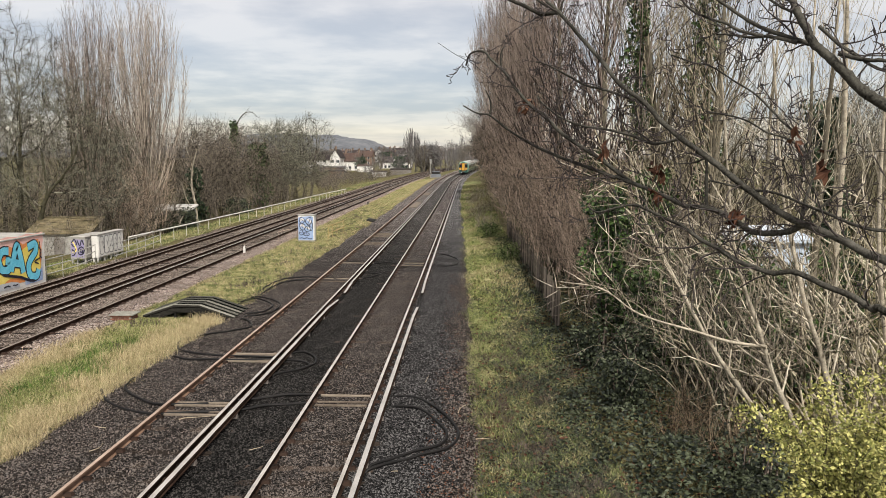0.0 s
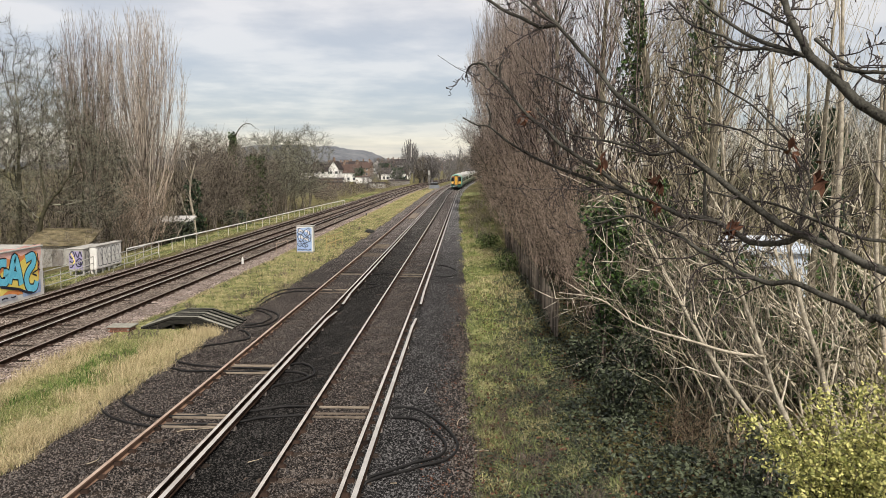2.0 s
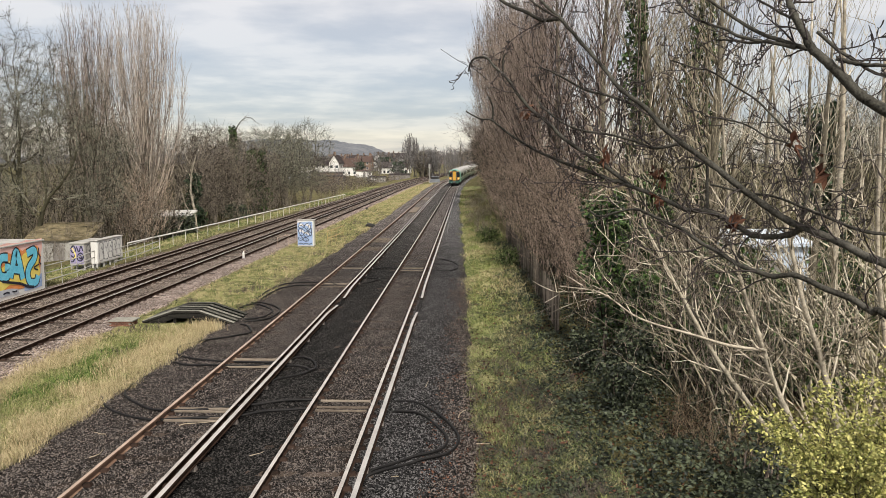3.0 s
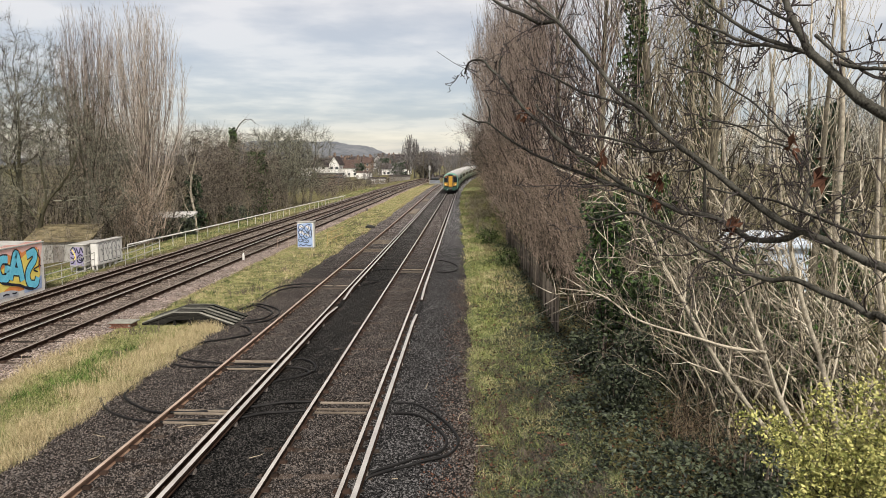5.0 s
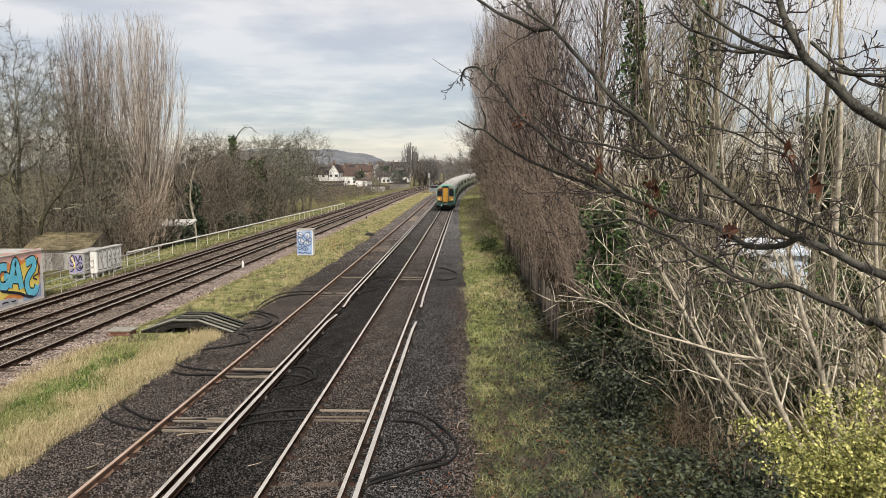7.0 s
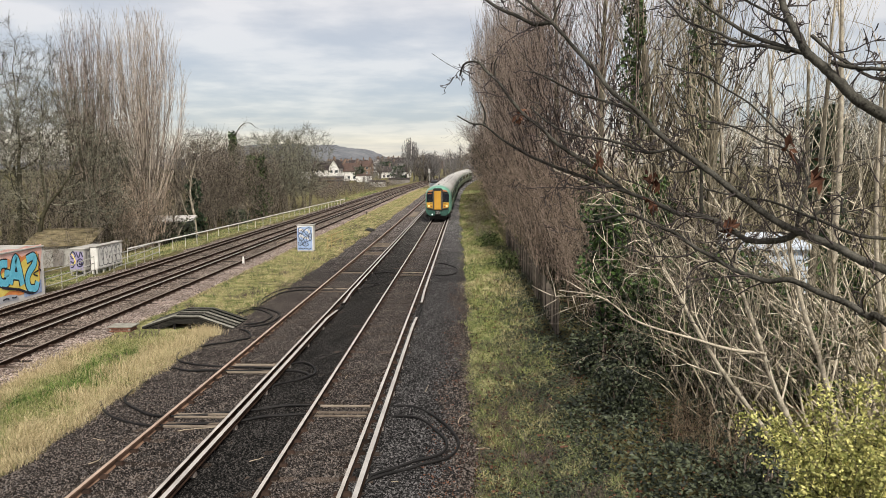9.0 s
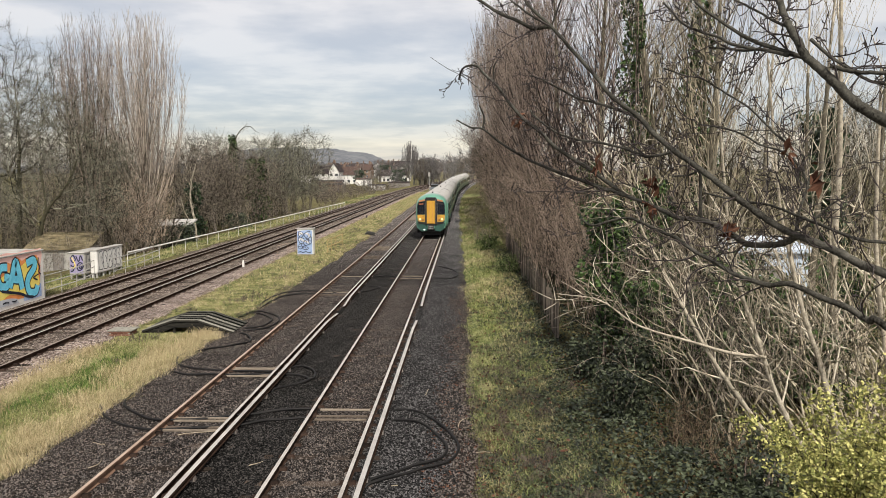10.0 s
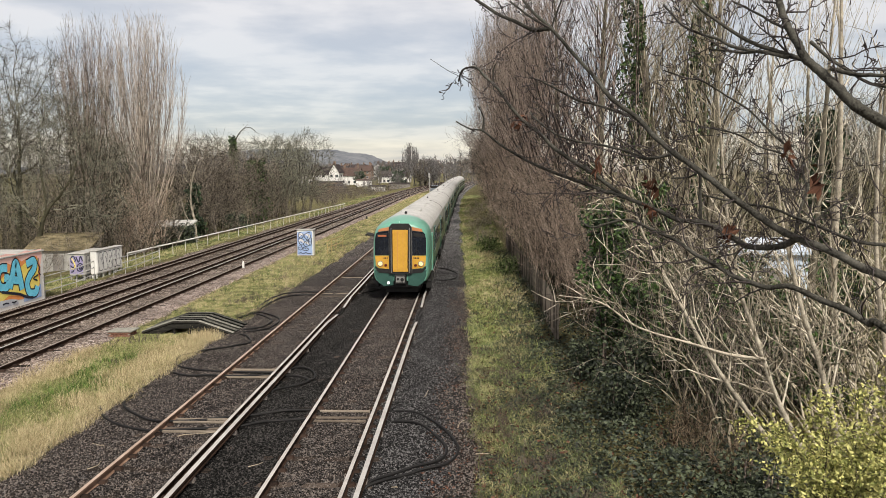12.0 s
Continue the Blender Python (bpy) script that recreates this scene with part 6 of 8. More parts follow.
# left side: poplars, large bare trees and scrub behind the railings
plant(fan_poplar(11, 19.3, 3.6, 130, "tall bare poplar with a rounded crown of upright tan shoots", "bark_tan", 0.045, 0.0095), [(-26.7, 62, 0, 1.0)])
plant(fan_poplar(17, 19.9, 3.0, 100, "tall bare poplar with upright greyish shoots", "bark_haze", 0.045, 0.0095), [(-31.9, 63.5, 0, 1.0)])
plant(grown_tree(21, "large bare deciduous tree with a rounded crown of forking limbs", [((0, 0, 12.4), (4.2, 4.0, 4.6)), ((-1.8, 0, 8.6), (3.6, 3.2, 3.4)), ((2.0, 0, 8.8), (3.4, 3.2, 3.0))],
                 2.4, 760, 0.36, 0.0115, 3, 1.0, bark="bark_grey", bark_trunk="bark_limb", power=2.0), [(-34.0, 56, 0, 1.06), (-39.0, 62, 140, 1.05)])
plant(grown_tree(26, "bare deciduous tree with arching mossy limbs", [((2.4, 0, 7.6), (4.6, 3.4, 2.6)), ((0.4, 0, 10.6), (3.6, 3.0, 3.0)), ((-1.0, 0, 5.4), (3.8, 3.0, 2.4)), ((4.6, 0, 4.6), (2.6, 2.4, 1.8))],
                 1.8, 760, 0.36, 0.0115, 3, 1.1, bark="bark_mossy", bark_trunk="bark_limb", sag=0.06, power=2.0), [(-30.6, 52.5, 0, 1.0), (-34.6, 51.5, 190, 0.85), (-28.2, 58.5, 80, 0.72)])
plant(grown_tree(27, "bare grey tree of slender upright limbs", [((0, 0, 11.5), (3.0, 3.0, 4.2)), ((0.6, 0, 7.0), (2.4, 2.4, 3.6))], 3.0, 480, 0.40, 0.012, 3, 1.0, bark="bark_grey", bark_trunk="bark_limb", power=2.0, start=((-0.6, 0), (0.5, 0.3))),
      [(-29.4, 58, 0, 0.92), (-37.0, 70, 90, 1.1)])
plant(thicket(31, 10.5, 2.6, 36, "dense brown bare scrub behind the railings", "bark_scrub", 18, 3, 0.045, tmin=0.014),
      [(-28.0, 78, 90, 0.8), (-29, 90, 200, 0.8), (-28, 108, 40, 0.8), (-29.5, 118, 80, 0.9), (-33, 100, 20, 1.0), (-36, 74, 20, 1.0), (-42, 80, 120, 1.1), (-48, 86, 200, 1.1)])
plant(grown_tree(22, "bare grey-green tree with a rounded twiggy crown in trackside scrub", [((0, 0, 7.6), (4.0, 4.0, 3.9)), ((0.6, 0, 4.4), (3.6, 3.4, 2.8))],
                 1.2, 620, 0.40, 0.016, 3, 1.3, up=0.10, start=((-0.5, 0), (0.6, 0.2), (0.1, -0.5))),
      [(-26.6, 110, 0, 1.02), (-24.9, 103, 120, 0.92), (-25.4, 119, 40, 1.12), (-28.4, 99, 200, 0.98), (-27.6, 122, 330, 0.95), (-31, 92, 250, 1.0), (-29.5, 113, 70, 1.05), (-47, 100, 70, 1.1), (-58, 96, 200, 1.1), (15.5, 48, 30, 0.75), (21, 54, 150, 0.8), (30, 60, 90, 1.0)])
plant(grown_tree(28, "brown bare tree with dense hanging twigs behind the railings", [((0, 0, 6.4), (3.4, 3.2, 3.2)), ((0, 0, 3.4), (3.4, 3.2, 2.6))],
                 1.0, 560, 0.40, 0.014, 4, 1.4, bark="bark_scrub", up=0.06, sag=0.10, start=((-0.7, 0), (0.7, 0.3), (0, 0.6))),
      [(-27.4, 73, 0, 0.95), (-28.4, 81, 90, 1.05), (-26.6, 80, 150, 0.85), (-27.2, 88, 210, 1.0), (-26.4, 95, 270, 0.9), (-31.5, 84, 30, 1.15), (-33, 74, 120, 1.05)])
plant(thicket(32, 4.5, 2.2, 22, "low bare bramble scrub at the foot of trees", "bark_scrub", 42, 4, 0.016, tmin=0.009),
      [(-24.5, 54, 0, 0.9), (-24.2, 74, 40, 0.8), (-24, 84, 130, 0.8),
       (-23.8, 94, 210, 0.8), (-24.0, 106, 10, 0.8), (-34, 47.5, 60, 1.1), (-29.2, 48.6, 200, 0.55), (-26.6, 50.2, 20, 0.6), (-36.5, 52, 150, 1.2), (-40, 58, 30, 1.3), (-34, 61, 250, 1.3), (-30, 66, 100, 1.2), (-38, 68, 0, 1.4), (-24, 130, 10, 0.8), (-26, 142, 70, 0.9), (-30, 155, 170, 0.9), (-34, 170, 100, 0.8), (-33, 54, 100, 1.1), (-36, 58, 0, 1.1), (-26.0, 60.0, 40, 1.4), (-28.0, 60.5, 200, 1.3)])

plant(thicket(39, 5.0, 1.5, 46, "reddish brown brush of fine suckers at the poplar's foot", "bark_hedge", 26, 3, 0.014, tmin=0.008),
      [(-25.4, 58, 0, 1.0), (-26.3, 60, 100, 1.25)])
plant(thicket(38, 0.34, 0.4, 22, "clump of mauve-brown dead weeds in the grass", "dead_weed", 40, 2, 0.006, "dead_weed_clump", tmin=0.004),
      [(-11.9, 25.6, 0, 1.0), (-11.3, 25.9, 80, 1.1), (-12.5, 24.9, 200, 0.8), (-10.3, 33.5, 0, 1.3), (-9.9, 34.4, 120, 1.1), (-11.0, 22.6, 40, 0.8), (-10.2, 41, 30, 1.2), (-9.6, 47.5, 300, 1.2),
       (-8.8, 62, 10, 1.3), (-10.6, 71, 70, 1.5), (-10.0, 58, 100, 1.3)])
# ---- right side: a row of tall poplars, brown suckers, and a tangle of pale leaning stems ----
def lean_stems(seed, stems, h, label, bark, lean, sag, spread=1.2, thick=0.03, twigs=2, name="leaning_shrub", fine_bark="bark_olive"):
    """Long stems that lean to one side, arch over and carry side shoots: each large stem is a part of its own."""
    rng = np.random.default_rng(seed)
    t = thing(name, label, "shrub")
    fine = []
    for _ in range(stems):
        S = []
        p = (rng.uniform(-spread, spread), rng.uniform(-spread, spread), -0.1)
        d = np.array([lean[0], lean[1], 1.0]) + rng.normal(size=3) * (0.42, 0.42, 0.2)
        ln = h * rng.uniform(0.6, 1.1)
        r = thick * rng.uniform(0.4, 1.3)
        nodes = limb(S, rng, p, d, ln, r, 0.007, 13, sag * rng.uniform(-0.8, 1.2), 0.15)
        hang("stem", seg_mesh("stem", np.array(S), [bark], 6), t)
        for q, e, r2 in nodes[2:]:
            for _ in range(twigs if rng.random() < 0.62 else 0):
                l2 = ln * rng.uniform(0.10, 0.32)
                n2 = limb(fine, rng, q, splay(rng, e, rng.uniform(20, 65)), l2, max(r2 * 0.45, 0.006), 0.004, 5, 0.03, 0.22)
                for w in n2[:3]:
                    if rng.random() < 0.45:
                        limb(fine, rng, w[0], splay(rng, w[1], rng.uniform(25, 60)), l2 * rng.uniform(0.2, 0.5), 0.005, 0.003, 2, 0.02, 0.12)
    tagged(hang("brushwood", seg_mesh("brushwood", np.array(fine), [fine_bark], 3), t), "fine side shoots", kind="stuff")
    return t


plant(poplar(12, 19.5, "tall bare poplar in a dense trackside row", "bark_brown", 120, 16.0, 0.03, 5),
      [(5.4, 58, 0, 1.0), (5.8, 47, 100, 1.0), (5.6, 70, 210, 1.05), (6.6, 39, 300, 0.98), (5.2, 84, 40, 1.0), (6.5, 100, 80, 1.0)])
plant(poplar(13, 18.0, "bare poplar with pale olive-tan upright shoots", "bark_olive", 100, 17.0, 0.03, 5),
      [(8.0, 31, 160, 0.95), (9.8, 36, 20, 1.0), (7.9, 25, 60, 0.8)])
plant(poplar(15, 17.0, "thin bare poplar with few upright shoots", "bark_pale", 22, 15.0, 0.1, 3, 0.007),
      [(12.2, 31, 0, 1.0), (14.2, 32, 100, 1.0), (16.2, 34, 200, 1.0), (10.6, 23, 300, 0.9), (15.2, 28, 50, 0.9)])
plant(fan_poplar(18, 20.0, 3.2, 85, "tall poplar of fine brown shoots overhanging the verge", "bark_haze", 0.035, 0.0085, (0.85, 1.0), (0.2, 0.5)),
      [(5.0, 60, 0, 1.0), (4.7, 74, 100, 1.1), (4.4, 90, 200, 1.3), (4.1, 108, 40, 1.4), (5.6, 124, 300, 1.4)])
plant(grown_tree(29, "dense mauve-brown bare thorn hedge with fine hanging sprays", [((0, 0, 4.6), (2.2, 2.8, 3.4)), ((-0.4, 0, 2.4), (2.0, 2.6, 2.0))],
                 0.6, 460, 0.34, 0.0085, 3, 1.0, bark="bark_mauve", up=0.04, sag=0.06, start=((-0.6, -0.5), (0.5, 0.3), (0, 0.9))),
      [(4.9, 40, 0, 0.85), (4.7, 47, 100, 0.95), (4.6, 54, 200, 1.0), (4.5, 62, 40, 1.1), (4.4, 71, 300, 1.15), (4.4, 81, 150, 1.2), (4.5, 92, 10, 1.3), (4.6, 104, 250, 1.35), (5.0, 118, 80, 1.4), (5.6, 133, 190, 1.5)])
HEDGE = thicket(33, 6.6, 1.3, 60, "dense brown hedge of bare suckers beside the line", "bark_mauve", 20, 3, 0.0105, tmin=0.0045, wob=0.13, ang=(25, 75))
plant(HEDGE, [(5.3, 27, 0, 0.85), (5.2, 30.5, 60, 0.9), (5.0, 34, 120, 0.95), (4.8, 38, 180, 1.0), (4.6, 42, 240, 1.0), (4.5, 47, 300, 1.05), (4.4, 53, 30, 1.05)])
plant(thicket(35, 8.0, 1.6, 30, "brown bare hedge farther along the line", "bark_mauve", 22, 3, 0.020, tmin=0.010, wob=0.14, ang=(25, 75)),
      [(5.0, 64, 90, 0.95), (5.0, 77, 210, 1.0), (5.2, 99, 330, 1.1), (5.6, 126, 100, 1.2),
       (6.4, 142, 170, 1.3), (7.4, 160, 20, 1.3), (9, 180, 60, 1.3), (11.5, 202, 140, 1.3), (15.0, 226, 250, 1.3), (7.5, 66, 10, 1.1), (8, 80, 60, 1.1), (8, 95, 30, 1.2)])
plant(thicket(37, 9.0, 2.2, 26, "bare grey trees standing behind the brown hedge", "bark_grey", 18, 2, 0.035, tmin=0.013),
      [(18, 46, 0, 1.0), (22, 42, 60, 1.0), (25, 52, 120, 1.1), (29, 60, 200, 1.2), (33, 70, 260, 1.2), (14, 50, 10, 1.1), (38, 80, 50, 1.2), (27, 46, 310, 0.9)])
plant(broad_tree(23, 13.0, "bare trackside tree overhanging the curve", "bark_scrub", 9, 0.15, 0.01, 0.7, 2.6),
      [(5.2, 122, 0, 0.95), (4.6, 138, 120, 1.0), (4.5, 154, 240, 1.0), (4.8, 172, 30, 1.05), (5.6, 190, 150, 1.1), (6.6, 210, 30, 1.1), (8.2, 232, 200, 1.1)])
plant(broad_tree(25, 15.0, "spreading bare tree overhanging the line", "bark_haze", 13, 0.3, 0.01, 0.7, 1.9, 0.35, 1.3),
      [(4.4, 100, 0, 0.95), (4.3, 117, 120, 0.95), (4.4, 135, 250, 1.0)])
plant(fan_poplar(19, 14.0, 4.4, 60, "bare grey-brown tree leaning over the curving line", "bark_scrub", 0.06, 0.026, (1.0, 1.0)),
      [(4.4, 148, 0, 0.85), (4.9, 166, 100, 0.95), (5.6, 186, 200, 1.0), (6.8, 208, 40, 1.05), (8.6, 234, 300, 1.1), (11.0, 262, 90, 1.1)])
plant(thicket(36, 1.3, 0.7, 30, "small olive shrub on the grassy verge", "bark_olive", 30, 3, 0.012, tmin=0.008),
      [(1.3, 62, 0, 1.0), (0.9, 74, 90, 1.1), (1.8, 80, 200, 1.2), (0.6, 95, 40, 1.1), (1.6, 104, 300, 1.3)])
LEANERS = lean_stems(41, 16, 8.0, "tangle of pale leaning ash saplings", "bark_pale", (-0.30, -0.05), -0.015, 1.3, 0.040, 1, fine_bark="bark_olive")
plant(LEANERS, [(9.4, 18.6, 0, 0.95), (11.0, 21, 20, 1.0), (8.0, 21.5, -15, 0.9), (14.6, 24.0, 10, 1.05), (9.0, 24.5, -25, 1.0)])
plant(lean_stems(42, 22, 4.6, "low arching tangle of olive-brown bare brambles and shoots", "bark_olive", (-0.45, -0.1), -0.06, 1.5, 0.024, 1, fine_bark="bark_scrub"),
      [(7.0, 16.6, 0, 1.0), (8.4, 16.4, 30, 1.0), (6.9, 18.8, -30, 1.0), (9.6, 17.0, 15, 1.05), (6.6, 22.5, 10, 1.0), (8.6, 19.5, 50, 1.1), (11.2, 19.0, -10, 1.1)])
plant(thicket(34, 4.0, 1.4, 40, "brown undergrowth of thin bare stems", "bark_scrub", 35, 2, 0.012),
      [(6.5, 17.6, 0, 0.8), (5.9, 20.5, 90, 1.0), (7.4, 24, 45, 1.1), (5.8, 24.0, 300, 1.0), (8.4, 25.5, 10, 1.2)])
plant(thicket(43, 1.7, 0.9, 30, "tan-brown dead bracken and stalks under brambles", "bracken", 40, 3, 0.012, tmin=0.006),
      [(5.2, 14.3, 100, 0.6), (4.5, 15.3, 260, 0.5), (5.2, 16.0, 10, 0.65)])


def sapling(pts, r0, r1, label, seed, dense=0.75, bark="bark_ash", twig_bark="bark_pale"):
    """One pale young trunk with its side branches."""
    rng = np.random.default_rng(seed)
    P = smooth_path(pts, 6)
    t = thing("ash_sapling", label, "tree")
    n = len(P)
    R = [r0 + (r1 - r0) * i / (n - 1) for i in range(n)]
    tubes("trunk", [(P, [0.88 * r * (1 + 0.05 * math.sin(i * 1.9)) for i, r in enumerate(R)])], bark, t, sides=9)
    S = []
    for i in range(n // 4, n):
        d = np.array(P[i] - P[i - 1]); d /= np.linalg.norm(d)
        for _ in range(int(rng.random() < dense)):
            b = limb(S, rng, np.array(P[i]), splay(rng, d, rng.uniform(25, 60)), rng.uniform(0.6, 1.8), R[i] * 0.4, 0.006, 6, 0.03, 0.1)
            for q, e, r2 in b[1:]:
                limb(S, rng, q, splay(rng, e, rng.uniform(25, 60)), rng.uniform(0.2, 0.7), 0.007, 0.003, 3, 0.02, 0.1)
    hang("crown", seg_mesh("crown", np.array(S), [twig_bark], 4), t)


sapling([(6.9, 14.5, 0), (6.36, 14.5, 0.95), (5.98, 14.5, 1.75), (5.68, 14.5, 2.6), (5.25, 14.5, 3.75), (5.0, 14.4, 4.7), (4.6, 14.2, 7.5)], 0.075, 0.02, "slim pale trunk leaning over brambles", 1)
sapling([(7.6, 14.6, 0), (7.2, 14.5, 1.05), (6.9, 14.5, 2.1), (6.5, 14.5, 3.2), (6.2, 14.5, 4.3), (5.9, 14.4, 5.4), (5.5, 14.2, 8.0)], 0.08, 0.02, "slim pale trunk leaning over brambles", 2)
sapling([(6.5, 14.7, 0), (5.55, 14.6, 1.25), (4.85, 14.5, 2.2), (4.2, 14.5, 3.3), (3.65, 14.5, 4.3), (3.3, 14.4, 4.95), (3.0, 14.3, 6.0)], 0.06, 0.014, "thin pale leaning trunk with forked shoots", 3)
sapling([(5.8, 14.45, 2.35), (5.1, 14.4, 2.45), (4.4, 14.4, 2.65), (3.3, 14.3, 3.0), (2.55, 14.2, 3.5), (1.75, 14.1, 3.65)], 0.04, 0.010, "long pale bough arching low over the bank", 4, 0.4)
sapling([(9.3, 16.0, 0), (8.9, 15.9, 2), (8.5, 15.8, 4.4), (8.3, 15.6, 8)], 0.08, 0.03, "upright pale trunk among brambles", 6)
sapling([(10.2, 20.5, 0), (9.8, 20.2, 3), (9.7, 20, 6.5), (9.4, 19.8, 11)], 0.12, 0.04, "upright pale trunk among brambles", 5)

PALE = "slim pale trunk before dark scrub by the railings"
sapling([(-25.2, 69, -1.0), (-25.3, 69, 1.2), (-25.6, 69, 3.2), (-25.5, 69, 4.8), (-25.0, 69, 6.6)], 0.15, 0.05, PALE, 8, 0.5)
sapling([(-25.0, 69.4, -1.0), (-25.6, 69.4, 0.8), (-26.3, 69.4, 2.0), (-26.7, 69.4, 3.6)], 0.10, 0.04, PALE, 9, 0.4)
sapling([(-27.4, 92, -1.0), (-28.6, 92, 4), (-28.7, 92, 7.6), (-28.3, 92, 9.8), (-27.4, 92, 11.1), (-26.4, 92, 11.3), (-25.7, 92, 10.7)], 0.13, 0.02, "bare tree with a limb arching over at its top", 10, 0.35, "bark_limb", "bark_grey")


# ---- foliage on the right ----
def ivy_column(x, y, z0, z1, r, n, size, label, mat_name="ivy", seed=5):
    rng = np.random.default_rng(seed)
    a, h = rng.uniform(0, 2 * math.pi, n), rng.uniform(0, 1, n)
    rr = r * (0.55 + 0.45 * np.sin(h * 9 + a) * np.sin(h * 4)) * rng.uniform(0.4, 1.2, n)
    C = np.stack([rr * np.cos(a), rr * np.sin(a), z0 + (z1 - z0) * h + rng.normal(0, 0.15, n)], 1)
    t = thing("ivy_clump", label, "ivy", (x, y, ground_z(x, y)))
    leaves("foliage", C, size, mat_name, rng, t, flat=0.8, slim=0.75)
    S = []
    for _ in range(10):
        limb(S, rng, (rng.uniform(-r, r) * 0.3, rng.uniform(-r, r) * 0.3, -0.1), (0, 0, 1), z1, 0.03, 0.01, 8, 0.05, 0.06)
    hang("vine", seg_mesh("vine", np.array(S), ["bark_brown"], 4), t)


ivy_column(6.2, 25.0, 1.5, 5.2, 1.0, 3200, 0.085, "dark green ivy swathing a trunk", seed=1)
ivy_column(6.6, 30.5, 6.0, 13.0, 0.65, 1400, 0.09, "ivy climbing high up a bare poplar", seed=2)
ivy_column(8.8, 29.0, 4.0, 12.5, 0.8, 1700, 0.09, "ivy climbing high up a bare poplar", seed=3)
ivy_column(5.2, 21.0, 0.2, 2.6, 0.9, 2200, 0.07, "dark ivy mound at the foot of trees", seed=4)
ivy_column(9.2, 23.4, 0.1, 2.0, 1.7, 1800, 0.085, "dark ivy thicket behind bare stems", seed=15)
ivy_column(7.0, 20.6, 0.1, 2.6, 1.3, 2200, 0.065, "dark ivy thicket behind bare stems", seed=22)
ivy_column(4.3, 22.5, 0.8, 4.8, 1.0, 3800, 0.07, "bright ivy tangled in bare stems", seed=21)
ivy_column(8.0, 22.0, 0.1, 3.2, 1.6, 2600, 0.08, "dark ivy thicket behind bare stems", seed=14)
ivy_column(6.4, 19.5, 0.1, 1.8, 1.2, 2200, 0.06, "dark ivy mound under leaning stems", seed=16)
ivy_column(10.6, 25.6, 0.0, 2.1, 1.5, 2600, 0.075, "dark ivy bank before a pale shed", seed=25)
ivy_column(12.6, 25.2, 0.0, 2.6, 1.5, 2400, 0.075, "dark ivy bank among pale saplings", seed=26)
ivy_column(3.7, 17.4, 0.0, 0.9, 0.9, 2600, 0.045, "dark bramble mound on the bank", "bramble", seed=27)
ivy_column(4.4, 19.2, 0.0, 1.5, 0.9, 2600, 0.05, "dark bramble mound on the bank", "bramble", seed=28)
ivy_column(3.4, 20.8, 0.0, 1.1, 0.7, 2000, 0.05, "dark bramble mound on the bank", "bramble", seed=29)
ivy_column(2.5, 43.0, 0.0, 0.9, 1.1, 1500, 0.05, "low olive-green shrub on the verge", "moss_green", seed=30)
ivy_column(1.7, 55.0, 0.0, 1.0, 1.2, 1500, 0.06, "low olive-green shrub on the verge", "moss_green", seed=31)
ivy_column(5.2, 13.0, 0.0, 0.8, 1.0, 900, 0.045, "dark ivy and bramble over dead stalks", "bramble", seed=24)
ivy_column(8.5, 18.5, 0.1, 1.8, 1.6, 2200, 0.06, "dark ivy mound under leaning stems", seed=17)
ivy_column(17.8, 38.0, 1.0, 8.6, 1.5, 2000, 0.16, "dark evergreen tree behind bare stems", "conifer", seed=19)
ivy_column(6.0, 36.0, 2.0, 6.0, 1.0, 1500, 0.09, "dark ivy within the brown hedge", seed=20)
ivy_column(-26.6, 95.0, 0.5, 8.0, 1.9, 2400, 0.20, "dark ivy-clad trunk among bare scrub", seed=6)
ivy_column(-26.0, 71.0, 0.3, 5.2, 1.1, 1300, 0.16, "dark evergreen shrub among bare scrub", "conifer", seed=7)
ivy_column(-28.6, 92.0, 7.0, 11.0, 0.7, 700, 0.18, "ivy at the top of a bare tree", seed=8)
ivy_column(-23.5, 62.4, 0.0, 1.5, 0.9, 1600, 0.09, "low evergreen undergrowth before a lean-to", "bramble", seed=34)
ivy_column(-24.1, 61.6, 0.0, 1.45, 1.1, 2200, 0.09, "low evergreen undergrowth before a lean-to", "bramble", seed=32)
ivy_column(-25.4, 61.8, 0.0, 1.5, 1.5, 2600, 0.09, "low evergreen undergrowth behind railings", "bramble", seed=9)
ivy_column(-24.0, 78.0, 0.2, 1.6, 1.6, 1100, 0.13, "low evergreen undergrowth behind railings", "bramble", seed=10)


def lime_bush():
    """A shrub in fresh yellow-green leaf, close under the bridge."""
    rng = np.random.default_rng(77)
    t = thing("leafy_bush", "bush with small bright yellow-green leaves", "bush", (5.25, 9.2, ground_z(5.25, 9.2)))
    S, C = [], []
    for _ in range(26):
        nodes = limb(S, rng, (rng.uniform(-0.5, 0.5), rng.uniform(-0.4, 0.4), -0.1), splay(rng, np.array([0, 0, 1.0]), rng.uniform(5, 34)),
                     rng.uniform(2.0, 3.2), 0.018, 0.005, 9, 0.03, 0.1)
        for q, d, r in nodes[3:]:
            for _ in range(3):
                n2 = limb(S, rng, q, splay(rng, d, rng.uniform(30, 80)), rng.uniform(0.25, 0.6), 0.006, 0.003, 4, 0.03, 0.15)
                for w, e, r2 in n2:
                    for _ in range(13):
                        C.append(w + rng.normal(size=3) * 0.075)
    hang("brushwood", seg_mesh("brushwood", np.array(S), ["bark_grey"], 3), t)
    leaves("foliage", np.array(C), 0.029, "leaf_lime", rng, t, flat=0.9, slim=0.6)


lime_bush()


